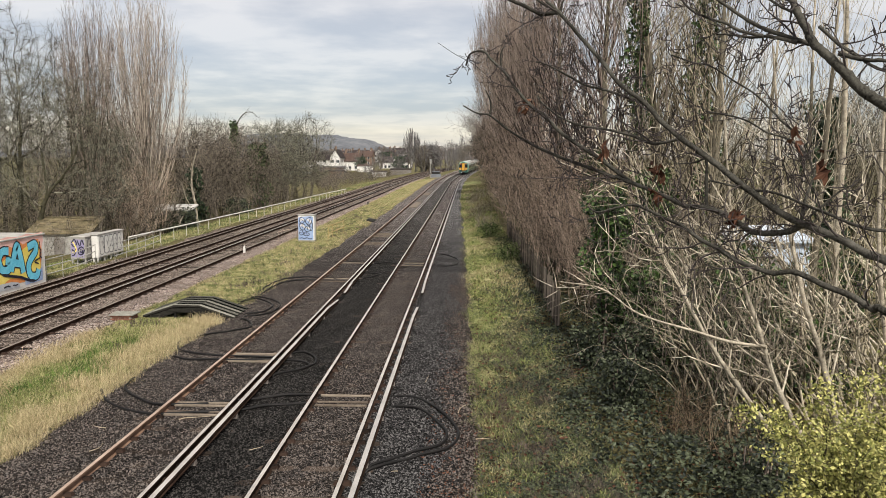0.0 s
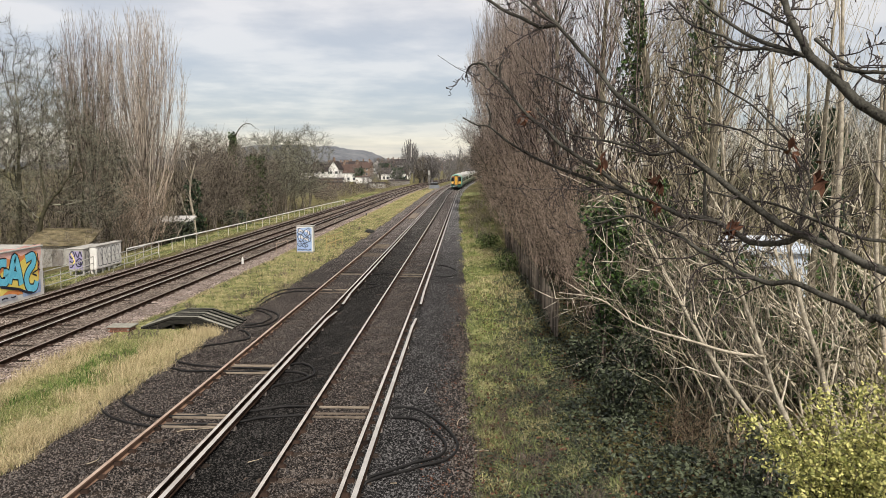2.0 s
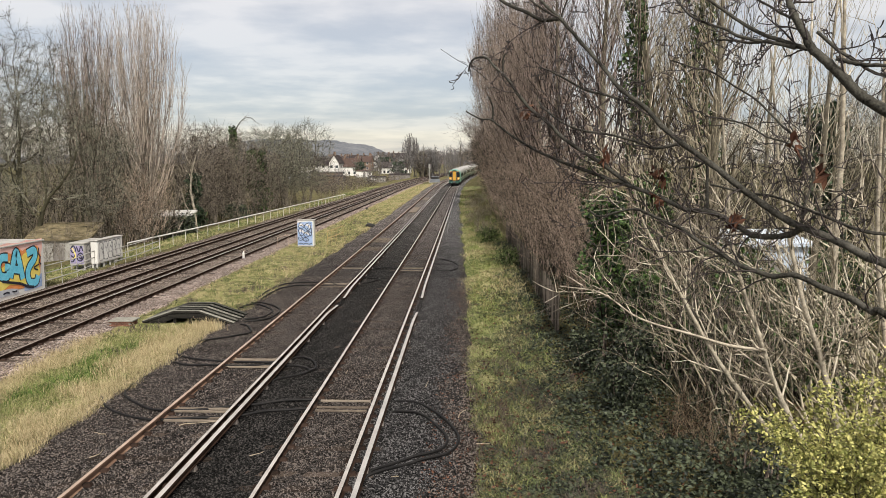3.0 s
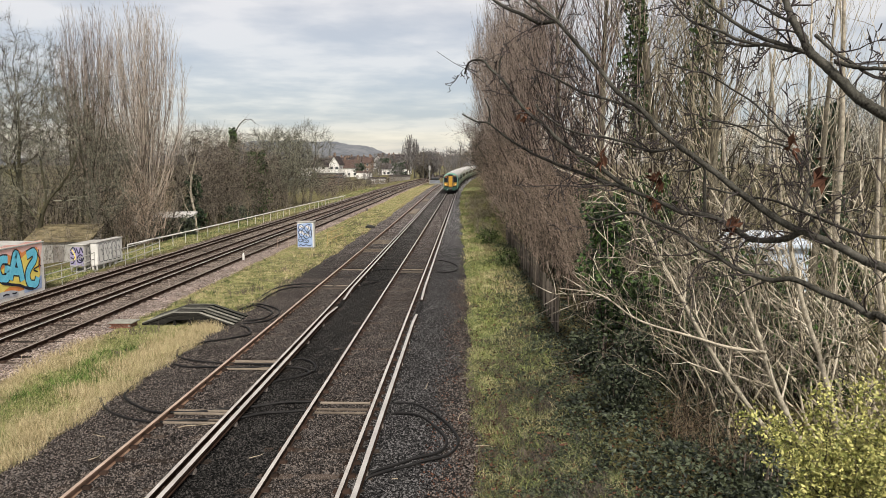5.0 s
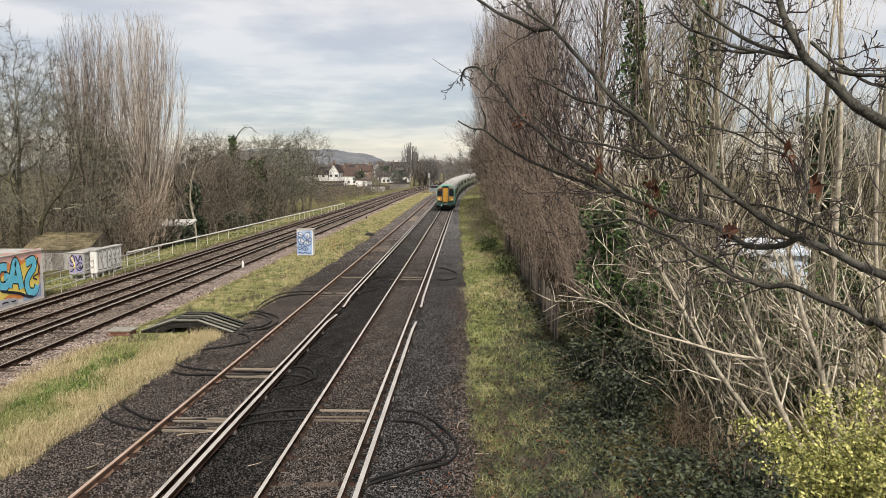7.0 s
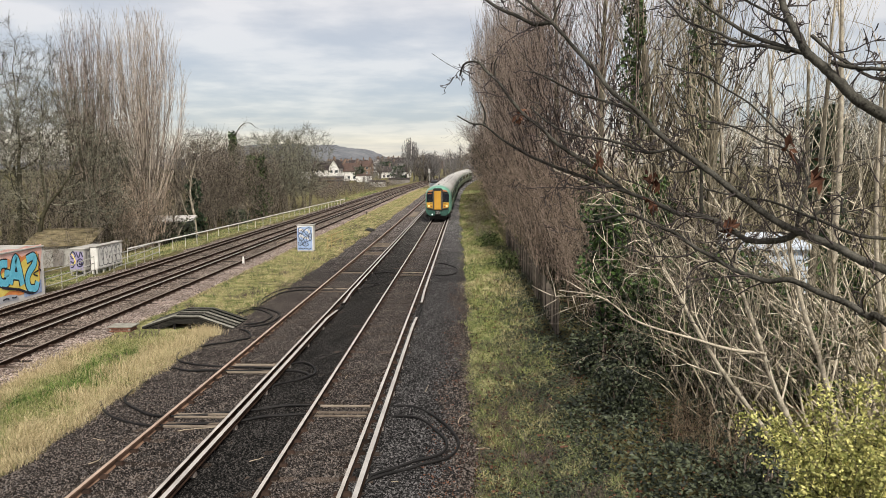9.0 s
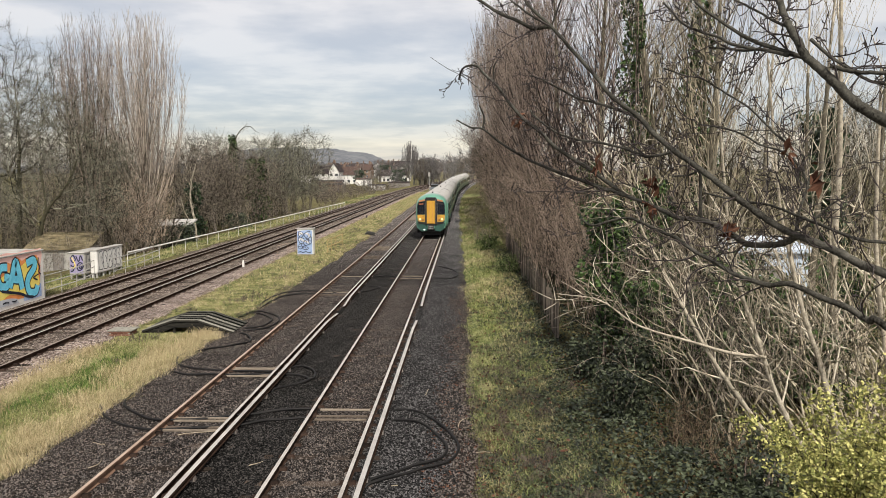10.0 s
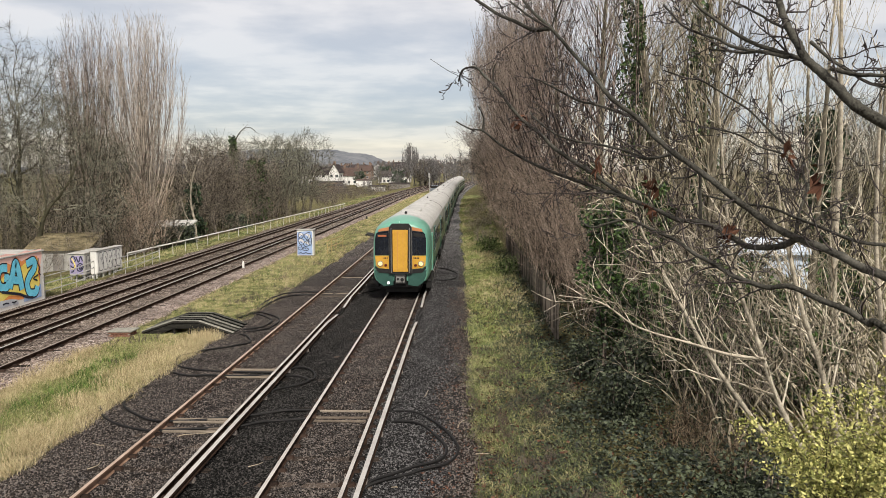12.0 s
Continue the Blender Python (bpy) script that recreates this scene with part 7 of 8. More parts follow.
def ground_leaves():
    rng = np.random.default_rng(8)
    n = 46000
    y = 11 + 44 * rng.uniform(0, 1, n) ** 2.0
    x = 1.55 + 5.2 * rng.uniform(0, 1, n) + 0.45 * np.sin(y * 0.8)
    hump = 0.25 + 0.22 * np.sin(x * 2.1 + y * 0.9) + 0.15 * np.sin(x * 3.7 - y * 1.9)
    z = land(x, y) + np.clip(hump, 0.02, 1) * np.clip((x - 1.8) / 1.2, 0.1, 1) * rng.uniform(0.2, 1.0, n) + 0.02
    ob = leaves("bramble_carpet", np.stack([x, y, z], 1), 0.05, "bramble", rng, flat=0.45, slim=0.6)
    tagged(ob, "dark ivy and bramble leaves covering the bank", "undergrowth", kind="stuff")
    n = 40000
    y = 11 + 24 * rng.uniform(0, 1, n) ** 2.0
    x = 0.15 + 2.6 * rng.uniform(0, 1, n) ** 0.8
    weedy = 0.55 * drift(x * 1.3 + 13, y * 0.9 + 4) + 0.45 * drift(x * 3.1, y * 2.2) + 0.10 * x > 0.53 + rng.normal(0, 0.08, n)
    x, y = x[weedy], y[weedy]
    n = len(x)
    ob = leaves("verge_weeds", np.stack([x, y, land(x, y) + 0.02 + 0.09 * rng.uniform(0, 1, n)], 1), 0.030, "bramble", rng, flat=0.3, slim=0.6)
    tagged(ob, "small dark weeds among the verge grass", "undergrowth", kind="stuff")
    n = 9000
    y = 11 + 40 * rng.uniform(0, 1, n) ** 1.8
    x = rng.uniform(0.3, 8.0, n)
    ob = leaves("leaf_litter", np.stack([x, y, land(x, y) + 0.03 + 0.1 * rng.uniform(0, 1, n)], 1), 0.04, "leaf_dead", rng, flat=0.2)
    tagged(ob, "brown fallen leaves under the trees", "leaf litter", kind="stuff")


ground_leaves()


def fallen_bits():
    rng = np.random.default_rng(61)
    n = 2600
    y = 12 + 26 * rng.uniform(0, 1, n) ** 1.5
    x = -0.9 + 1.9 * rng.uniform(0, 1, n)
    ob = leaves("blown_leaves", np.stack([x, y, np.maximum(land(x, y), rise(y) + 0.02) + 0.02], 1), 0.026, "leaf_dead", rng, flat=0.2)
    tagged(ob, "brown leaves blown along the edge of the ballast", "leaf litter", kind="stuff")
    for x, y, turn, ln in ((-6.5, 16.2, 20, 0.9), (-7.6, 14.3, 60, 0.5), (-0.2, 16.9, 75, 0.45), (-1.1, 19.3, 80, 0.35), (0.2, 15.3, 30, 0.4), (-3.4, 20.5, 110, 0.3), (-7.9, 15.6, 140, 0.35),
                          (0.9, 17.2, 15, 0.5), (-1.3, 13.6, 160, 0.4), (-4.4, 14.5, 35, 0.3)):
        S = []
        nodes = limb(S, rng, (0, 0, 0), (1, 0, 0), ln, 0.012, 0.005, 6, 0.0, 0.16)
        ob = tubes("fallen_twig", [([(0, 0, 0)] + [tuple(q[0]) for q in nodes], np.linspace(0.012, 0.004, 7))], "twig_dry", sides=5)
        ob.matrix_basis = pose(x, y, max(ground_z(x, y), float(rise(y)) + 0.02) + 0.045, 0, 0, turn)
        tagged(ob, "dry pale twig lying on the stones", "twig", group="fallen twigs")


fallen_bits()


def paling_fence():
    """Old boundary fence under the hedge."""
    t = thing("paling_fence", "old grey wooden paling fence half hidden under the hedge", "fence", (0, 0, 0))
    rng = random.Random(12)
    me = block_mesh("paling", (-0.015, -0.075, -0.1), (0.015, 0.075, 1.45), ["paling"], 0.006)
    y = 25.5
    while y < 58:
        x = 3.15 - (y - 24) * 0.004
        ob = hang("paling", me, t)
        ob.matrix_basis = Matrix.Translation((x, y, ground_z(x, y))) @ Matrix.Rotation(rng.uniform(-0.05, 0.05), 4, "X") @ Matrix.Scale(rng.uniform(0.85, 1.08), 4, (0, 0, 1))
        y += rng.uniform(0.17, 0.24) if rng.random() < 0.9 else 0.5
    hang("rail", block_mesh("rail", (3.17, 25.5, 0.80), (3.21, 58, 0.88), ["paling"]), t, "long fence rail behind the palings")


paling_fence()


# ---- grass ----
def blades(name, x, y, h, w, mat_name, label, seed, lean=0.35):
    rng = np.random.default_rng(seed)
    n = len(x)
    a = rng.uniform(0, 2 * math.pi, n)
    side = np.stack([np.cos(a), np.sin(a), 0 * a], 1) * w[:, None] / 2
    tilt = np.stack([rng.normal(0, lean, n), rng.normal(0, lean, n), 0 * a], 1) * h[:, None]
    B = np.stack([x, y, land(x, y) + 0.008], 1)
    mid = B + tilt * 0.35 + np.stack([0 * a, 0 * a, h * 0.6], 1)
    tip = B + tilt * 1.2 + np.stack([0 * a, 0 * a, h], 1)
    V = np.stack([B - side, B + side, mid + side * 0.7, mid - side * 0.7, tip], 1).reshape(-1, 3)
    k = np.arange(n)[:, None] * 5
    F = np.concatenate([k + np.array([0, 1, 2]), k + np.array([0, 2, 3]), k + np.array([3, 2, 4])])
    ob = hang(name, np_mesh(name, V, F, [mat_name]))
    return tagged(ob, label, "grass", kind="stuff")


def patchy(x, y, s=1.0):
    return 0.45 * drift(x * 0.55 * s, y * 0.35 * s) + 0.3 * drift(x * 1.3 * s + 40, y * 0.9 * s) + 0.25 * drift(x * 3.1 + 9, y * 2.3)


def sow(n, x0, x1, y0, y1, power, rng):
    y = y0 + (y1 - y0) * rng.uniform(0, 1, n) ** power
    x = x0(y) + (x1(y) - x0(y)) * rng.uniform(0, 1, n)
    return x, y


def meadow():
    rng = np.random.default_rng(9)
    far_scale = lambda y: 1 + np.clip(y - 22, 0, 150) / 24
    # strip between the two pairs of tracks: pale dry grass at its edges, green along its middle
    x, y = sow(125000, lambda y: -12.6 - 0.003 * y + bend(y) * 0.75, lambda y: -9.15 + 0.010 * np.clip(y, 0, 60) + bend(y), 12, 185, 1.9, rng)
    u = np.abs(x - bend(y) + 10.9 + 0.5 * np.sin(y * 0.5)) / 1.6
    p = patchy(x, y) * 0.7 + 0.45 * u + rng.normal(0, 0.14 + 0.3 * np.clip((y - 30) / 15, 0, 1), len(x)) - 0.2 * np.clip((y - 24) / 8, 0, 1)
    straw = p > 0.76
    h = np.where(straw, rng.uniform(0.06, 0.18, len(x)), rng.uniform(0.03, 0.11, len(x))) * np.where(y < 29, 1.0, 0.75) * (0.6 + 0.9 * drift(x * 2.7, y * 2.1))
    w = 0.0060 * far_scale(y) * rng.uniform(0.7, 1.5, len(x))
    keep = (x > -0.72 * y) & ~((x > -12.1) & (x < -8.2) & (y > 26.9) & (y < 28.8)) & (patchy(x * 1.7, y * 1.4) > rng.uniform(0.0, 0.5, len(x)))
    s, g = straw & keep, ~straw & keep
    blades("dry_grass", x[s], y[s], h[s], w[s], "grass_straw", "straw-coloured dry grass between the tracks", 1, 0.7)
    o = g & (rng.uniform(0, 1, len(x)) < np.clip((y - 27) / 8, 0.12, 0.62))
    g = g & ~o
    blades("dry_grass", x[o], y[o], h[o], w[o], "grass_olive", "faded yellowish grass between the tracks", 12, 0.6)
    blades("grass", x[g], y[g], h[g], w[g], "grass_green", "short green grass between the tracks", 2, 0.6)
    # deep soft growth close to the bridge: straw along both edges, green down the middle
    x, y = sow(98000, lambda y: -12.7 + 0 * y, lambda y: -8.9 + 0.010 * y, 11.5, 27.0, 1.25, rng)
    u = np.abs(x + 11.0 + 0.35 * np.sin(y * 0.6)) / 1.5
    p = 0.55 * u + 0.7 * drift(x * 1.1 + 3, y * 0.8) + rng.normal(0, 0.09, len(x))
    dry = p > 0.66
    tuft = 0.45 + 1.1 * drift(x * 3.7 + 20, y * 3.1)
    h = np.where(dry, rng.uniform(0.10, 0.24, len(x)), rng.uniform(0.05, 0.15, len(x))) * tuft
    w = 0.0052 * rng.uniform(0.7, 1.5, len(x))
    keep = (x > -0.72 * y) & ~((x > -12.1) & (x < -8.2) & (y > 26.6)) & ~((x > -13.3) & (x < -11.9) & (y > 24.6)) & (x < -9.02 + 0.010 * y - rng.exponential(0.16, len(x)) + 0.12 * np.sin(y * 2.7))
    pale = dry & keep & (rng.uniform(0, 1, len(x)) < 0.75)
    fawn = dry & keep & ~pale
    faded = ~dry & keep & (rng.uniform(0, 1, len(x)) < 0.4)
    lush = ~dry & keep & ~faded
    blades("dry_grass", x[faded], y[faded], h[faded], w[faded], "grass_olive", "fading grass down the middle of the strip", 44, 0.6)
    blades("dry_grass", x[pale], y[pale], h[pale], w[pale], "grass_straw", "deep straw-coloured grass along the ballast edge", 41, 0.45)
    blades("dry_grass", x[fawn], y[fawn], h[fawn], w[fawn], "grass_olive", "fawn dry grass along the ballast edge", 42, 0.5)
    blades("grass", x[lush], y[lush], h[lush], w[lush], "grass_green", "fresh green grass down the middle of the strip", 43, 0.6)
    # tall pale tussocks round the timber cover and along the ballast
    tx, ty = [], []
    for cx, cy, n in ((-9.5, 26.4, 420), (-9.2, 26.1, 200), (-9.7, 24.6, 240), (-10.2, 23.6, 220), (-10.0, 22.4, 260), (-10.3, 21.2, 260), (-12.5, 23.4, 300),
                      (-12.8, 22.2, 300), (-10.0, 20.2, 260), (-12.6, 20.8, 240), (-10.2, 18.6, 260)):
        tx.append(rng.normal(cx, 0.28, n)); ty.append(rng.normal(cy, 0.3, n))
    tx, ty = np.concatenate(tx), np.concatenate(ty)
    blades("grass_tussocks", tx, ty, rng.uniform(0.15, 0.42, len(tx)), 0.009 * rng.uniform(0.6, 1.5, len(tx)), "grass_straw", "tall pale tussocks of dry grass", 31, 0.3)
    # rough tufts on the strip beyond the timber cover
    x, y = sow(24000, lambda y: -12.4 - 0.003 * y + bend(y) * 0.8, lambda y: -9.0 + 0.010 * np.clip(y, 0, 60) + bend(y), 28.8, 92, 1.5, rng)
    p = 0.5 * drift(x * 1.7 + 8, y * 0.8) + 0.5 * drift(x * 3.6 + 1, y * 1.9) + rng.normal(0, 0.08, len(x))
    keep = drift(x * 3.1 + 17, y * 2.2 + 6) > 0.44
    h, w = rng.uniform(0.06, 0.20, len(x)) * (0.5 + drift(x * 2.9, y * 2.4)), 0.0075 * far_scale(y) * rng.uniform(0.7, 1.5, len(x))
    for lo, hi, tone, words, seed in ((-9, 0.36, "dead_weed", "brown withered weeds on the strip", 61), (0.36, 0.50, "moss_green", "dull green tufts on the strip", 62),
                                      (0.50, 0.60, "grass_green", "green tufts on the strip", 63), (0.60, 9, "grass_straw", "pale dry tufts on the strip", 64)):
        k = keep & (p > lo) & (p <= hi)
        blades("grass_tufts", x[k], y[k], h[k], w[k], tone, words, seed, 0.5)
    gx, gy = [], []
    for cx, cy, n in ((-10.6, 20.3, 500), (-10.9, 19.4, 380), (-11.4, 18.2, 380), (-11.2, 21.6, 300), (-11.6, 16.9, 420), (-11.9, 15.6, 360), (-10.8, 23.4, 260), (-11.5, 22.5, 220)):
        gx.append(rng.normal(cx, 0.26, n)); gy.append(rng.normal(cy, 0.36, n))
    gx, gy = np.concatenate(gx), np.concatenate(gy)
    blades("grass_tussocks", gx, gy, rng.uniform(0.08, 0.24, len(gx)), 0.012 * rng.uniform(0.6, 1.5, len(gx)), "weed_green", "dark green weeds in the middle of the strip", 33, 0.6)
    # verge beyond the shoulder
    x, y = sow(88000, lambda y: 0.05 - 0.012 * np.minimum(y, 110) + bend(y), lambda y: 2.6 + 0.004 * y + bend(y), 11, 150, 2.0, rng)
    tone = 0.55 * drift(x * 0.9, y * 0.45) + 0.45 * drift(x * 2.2 + 7, y * 1.5) + rng.normal(0, 0.09, len(x))
    p = 0.6 * drift(x * 0.7 + 30, y * 0.35 + 11) + 0.4 * drift(x * 2.0 + 3, y * 1.3 + 5) + rng.normal(0, 0.10, len(x))
    straw = p > 0.62 - 0.08 * np.clip((y - 24) / 12, 0, 1)
    clump = 0.45 + 1.3 * drift(x * 3.3, y * 2.6) ** 1.5
    h = rng.uniform(0.04, 0.15, len(x)) * clump * np.where(straw, 1.5, 1)
    w = 0.010 * far_scale(y) * rng.uniform(0.7, 1.5, len(x))
    keep = (x - bend(y) - 0.05 + 0.012 * np.minimum(y, 110) > rng.exponential(0.35, len(x)) + 0.15 * np.sin(y * 1.3)) & (patchy(x * 1.9, y * 1.6) > rng.uniform(0.0, 0.55, len(x)) * np.where(y < 30, 1, 0.5))
    keep &= (y > 21) | (rng.uniform(0, 1, len(x)) < 0.12)
    s, g = straw & keep, ~straw & keep
    v = s & (y > 30) & (rng.uniform(0, 1, len(x)) < 0.3)
    s = s & ~v
    blades("dry_grass", x[v], y[v], h[v], w[v], "grass_straw", "pale dry grass farther along the verge", 14, 0.6)
    blades("dry_grass", x[s], y[s], h[s], w[s], "grass_olive", "faded olive grass on the trackside verge", 3, 0.6)
    a = g & (tone > 0.50 - 0.20 * np.clip((y - 20) / 14, 0, 1))
    g = g & ~a
    blades("grass", x[a], y[a], h[a] * 1.3, w[a], "grass_green", "green grass on the trackside verge", 7, 0.6)
    blades("grass", x[g], y[g], h[g], w[g], "moss_green", "mossy green grass on the trackside verge", 4, 0.7)
    # fine mixed growth on the verge close to the bridge
    x, y = sow(76000, lambda y: 0.12 - 0.012 * y, lambda y: 2.9 + 0 * y, 10.8, 25, 1.35, rng)
    p = 0.5 * drift(x * 1.5 + 2, y * 1.0) + 0.5 * drift(x * 3.4 + 5, y * 2.5 + 1) + rng.normal(0, 0.11, len(x))
    keep = x - 0.12 + 0.012 * y > rng.exponential(0.10, len(x)) + 0.2 * np.sin(y * 1.4) + 0.16 * np.sin(y * 2.9) + 0.1 * np.sin(y * 6.3)
    tuft = 0.35 + 1.3 * drift(x * 3.9 + 2, y * 3.3) ** 1.4
    h, w = rng.uniform(0.05, 0.17, len(x)) * tuft, 0.0062 * rng.uniform(0.6, 1.5, len(x))
    for lo, hi, tone, words, seed in ((-9, 0.43, "dead_weed", "brown withered stalks in the verge grass", 51), (0.43, 0.575, "moss_green", "dull mossy grass on the verge", 52),
                                      (0.575, 0.625, "grass_green", "fresh grass tufts on the verge", 53), (0.625, 9, "grass_olive", "faded olive-straw tufts on the verge", 54)):
        k = keep & (p > lo) & (p <= hi)
        blades("dry_grass" if tone in ("dead_weed", "grass_olive") else "grass", x[k], y[k], h[k], w[k], tone, words, seed, 0.65)
    # strip before the railings on the far side
    x, y = sow(56000, lambda y: -23.6 + bend_left(y), lambda y: -20.5 + bend_left(y), 28, 170, 1.5, rng)
    s = patchy(x, y) + rng.normal(0, 0.15, len(x)) > 0.52
    h, w = rng.uniform(0.05, 0.15, len(x)), 0.009 * far_scale(y)
    blades("dry_grass", x[s], y[s], h[s], w[s], "grass_olive", "faded dry grass before the railings", 6)
    a = ~s & (rng.uniform(0, 1, len(x)) < 0.3)
    g = ~s & ~a
    blades("grass", x[a], y[a], h[a], w[a], "grass_green", "rough grass before the railings", 5)
    blades("grass", x[g], y[g], h[g], w[g], "moss_green", "mossy grass before the railings", 8)


meadow()


def stones():
    """Loose ballast lying proud on the bed near the bridge."""
    rng = np.random.default_rng(10)
    n = 84000
    y = 11.5 + 27 * rng.uniform(0, 1, n) ** 1.5
    x = rng.uniform(-9.3, 0.35, n)
    keep = np.ones(n, bool)
    for c in (-6.35, -3.02):
        for s in (-1, 1):
            keep &= np.abs(x - c - s * 0.745) > 0.10
    for c in (-5.32, -1.96):
        keep &= np.abs(x - c) > 0.09
    keep &= x < 0.02 - 0.012 * y + rng.exponential(0.16, n) + 0.10 * np.sin(y * 1.7) + 0.3
    x, y = x[keep], y[keep]
    oily = (x > -5.45) & (x < -3.85)
    grimy = (x > -2.2) & (x < -0.5 + 0.3 * np.sin(y * 0.9))
    base = np.array([(1, 0, -0.4), (0, 1, -0.4), (-1, 0, -0.4), (0, -1, -0.4), (0, 0, 0.75)], float)
    f = np.array([(0, 1, 4), (1, 2, 4), (2, 3, 4), (3, 0, 4)])
    for sel, tone, words in ((~oily & ~grimy, "stone", "loose brown-grey angular ballast stones round the rails"), (grimy, "stone_grey", "loose grey ballast stones on the shoulder"), (oily, "stone_dark", "loose oil-darkened ballast stones beside the rails")):
        px, py = x[sel], y[sel]
        m = len(px)
        size = 0.013 + 0.017 * rng.uniform(0, 1, m) ** 1.4
        V = base[None] * size[:, None, None] * rng.uniform(0.6, 1.4, (m, 5, 1))
        V[:, 4, :2] += rng.normal(0, 0.35, (m, 2)) * size[:, None]
        a = rng.uniform(0, math.pi, m)
        ca, sa = np.cos(a)[:, None], np.sin(a)[:, None]
        V = np.stack([V[..., 0] * ca - V[..., 1] * sa, V[..., 0] * sa + V[..., 1] * ca, V[..., 2]], -1)
        V += np.stack([px, py, rise(py) + 0.024], 1)[:, None]
        F = (np.arange(m)[:, None, None] * 5 + f[None]).reshape(-1, 3)
        tagged(hang("ballast_stones", np_mesh("ballast_stones", V.reshape(-1, 3), F, [tone])), words, "ballast", kind="stuff")


stones()


# ---- the tree beside the bridge whose boughs hang into the view ----
def near_tree():
    t = thing("overhanging_tree", "bare tree with knobbly grey boughs and withered seed keys", "tree", (0, 0, 0))
    zb = ground_z(4.4, 3.4)
    tubes("trunk", [(smooth_path([(4.4, 3.4, zb - 0.2), (4.3, 3.5, 2.0), (3.9, 3.7, 4.0), (3.6, 3.8, 5.6), (3.4, 3.9, 7.2)], 5), np.linspace(0.2, 0.08, 21))],
          "bark_near", t, sides=12)
    rng = np.random.default_rng(15)
    S = []

    def bough(pts, r0, r1):
        P = smooth_path(pts, 6)
        n = len(P)
        for i in range(2, n - 1):
            P[i] += Vector(rng.normal(size=3) * min(0.004, 0.09 * r0, 0.09 * r1))
        R = [(r0 + (r1 - r0) * i / (n - 1)) * 0.84 * (1 + 0.05 * math.sin(i * 2.3) + 0.10 * (i % 6 == 0)) for i in range(n)]
        tubes("bough", [(P, R)], "bark_near", t, sides=10)
        for i in range(3, n):
            if P[i].x > 2.7:
                continue
            d = np.array(P[i] - P[i - 1]); d /= np.linalg.norm(d)
            if r1 > r0:
                d = -d
            if rng.random() < (0.22 if P[i].x > 1.3 else 0.30 if P[i].x > 0.35 else 0.14):
                ln = rng.uniform(0.15, 0.75) if P[i].x > 0.6 else rng.uniform(0.06, 0.25)
                e = splay(rng, d, rng.uniform(30, 70)) + np.array([-0.1, 0.1, 0.1])
                nodes = limb(S, rng, np.array(P[i]), e, ln, min(R[i] * 0.45, 0.006 if P[i].x > 0.35 else 0.0024), 0.0018, 8, 0.04, 0.24)
                for q, g, r in nodes[1:]:
                    if rng.random() < 0.65:
                        n2 = limb(S, rng, q, splay(rng, g, rng.uniform(30, 65)), ln * rng.uniform(0.12, 0.45), 0.0034, 0.0022, 5, 0.05, 0.26)
                        for w in n2:
                            if rng.random() < 0.4:
                                limb(S, rng, w[0], splay(rng, w[1], rng.uniform(30, 70)), ln * rng.uniform(0.05, 0.13), 0.0038, 0.0032, 2, 0.03, 0.2)

    bough([(1.81, 4.6, 7.09), (1.82, 4.54, 6.95), (1.85, 4.49, 6.82), (1.89, 4.43, 6.7), (1.91, 4.38, 6.62), (1.98, 4.32, 6.53), (2.05, 4.26, 6.43), (2.12, 4.21, 6.34), (2.24, 4.15, 6.25), (2.9, 4, 5.86), (3.6, 3.8, 5.5)], 0.020, 0.040)
    bough([(1.95, 4.45, 6.62), (1.89, 4.51, 6.65), (1.8, 4.58, 6.7), (1.76, 4.64, 6.73), (1.68, 4.71, 6.79), (1.59, 4.77, 6.87), (1.46, 4.84, 6.99), (1.37, 4.9, 7.13)], 0.018, 0.009)
    bough([(1.87, 4.5, 6.64), (1.75, 4.6, 6.69), (1.68, 4.7, 6.7), (1.61, 4.8, 6.73), (1.54, 4.9, 6.75)], 0.014, 0.006)
    bough([(1.72, 4.6, 6.69), (1.61, 4.7, 6.74), (1.56, 4.8, 6.8), (1.48, 4.9, 6.85), (1.4, 5, 6.92), (1.3, 5.1, 7.07)], 0.012, 0.008)
    bough([(2.04, 4.35, 6.56), (2.11, 4.27, 6.52), (2.17, 4.18, 6.5), (2.26, 4.1, 6.49)], 0.015, 0.011)
    bough([(1.99, 4.5, 6.73), (2.07, 4.42, 6.62), (2.15, 4.35, 6.54), (2.22, 4.28, 6.47), (2.32, 4.2, 6.43)], 0.012, 0.009)
    bough([(1.88, 4.55, 6.81), (1.84, 4.67, 6.87), (1.78, 4.78, 6.95), (1.67, 4.9, 7.05)], 0.010, 0.007)
    bough([(0.43, 6.1, 7.39), (0.49, 5.99, 7.26), (0.57, 5.89, 7.15), (0.65, 5.78, 7.05), (0.84, 5.68, 6.81), (0.95, 5.57, 6.66), (1.05, 5.46, 6.5), (1.21, 5.36, 6.36), (1.29, 5.25, 6.24), (1.4, 5.15, 6.12), (1.58, 5.04, 5.97), (1.69, 4.94, 5.86), (1.86, 4.83, 5.71), (1.99, 4.72, 5.61), (2.14, 4.62, 5.54), (2.23, 4.51, 5.49), (2.31, 4.41, 5.43), (2.4, 4.3, 5.39), (3.1, 4, 5.05), (3.8, 3.75, 4.7)], 0.012, 0.032)
    bough([(0.67, 6, 7.09), (0.54, 6.1, 7.1), (0.42, 6.2, 7.18), (0.28, 6.3, 7.26), (0.1, 6.4, 7.4)], 0.020, 0.014)
    bough([(0.65, 6, 7.1), (0.52, 6.1, 7.2), (0.37, 6.2, 7.34)], 0.011, 0.009)
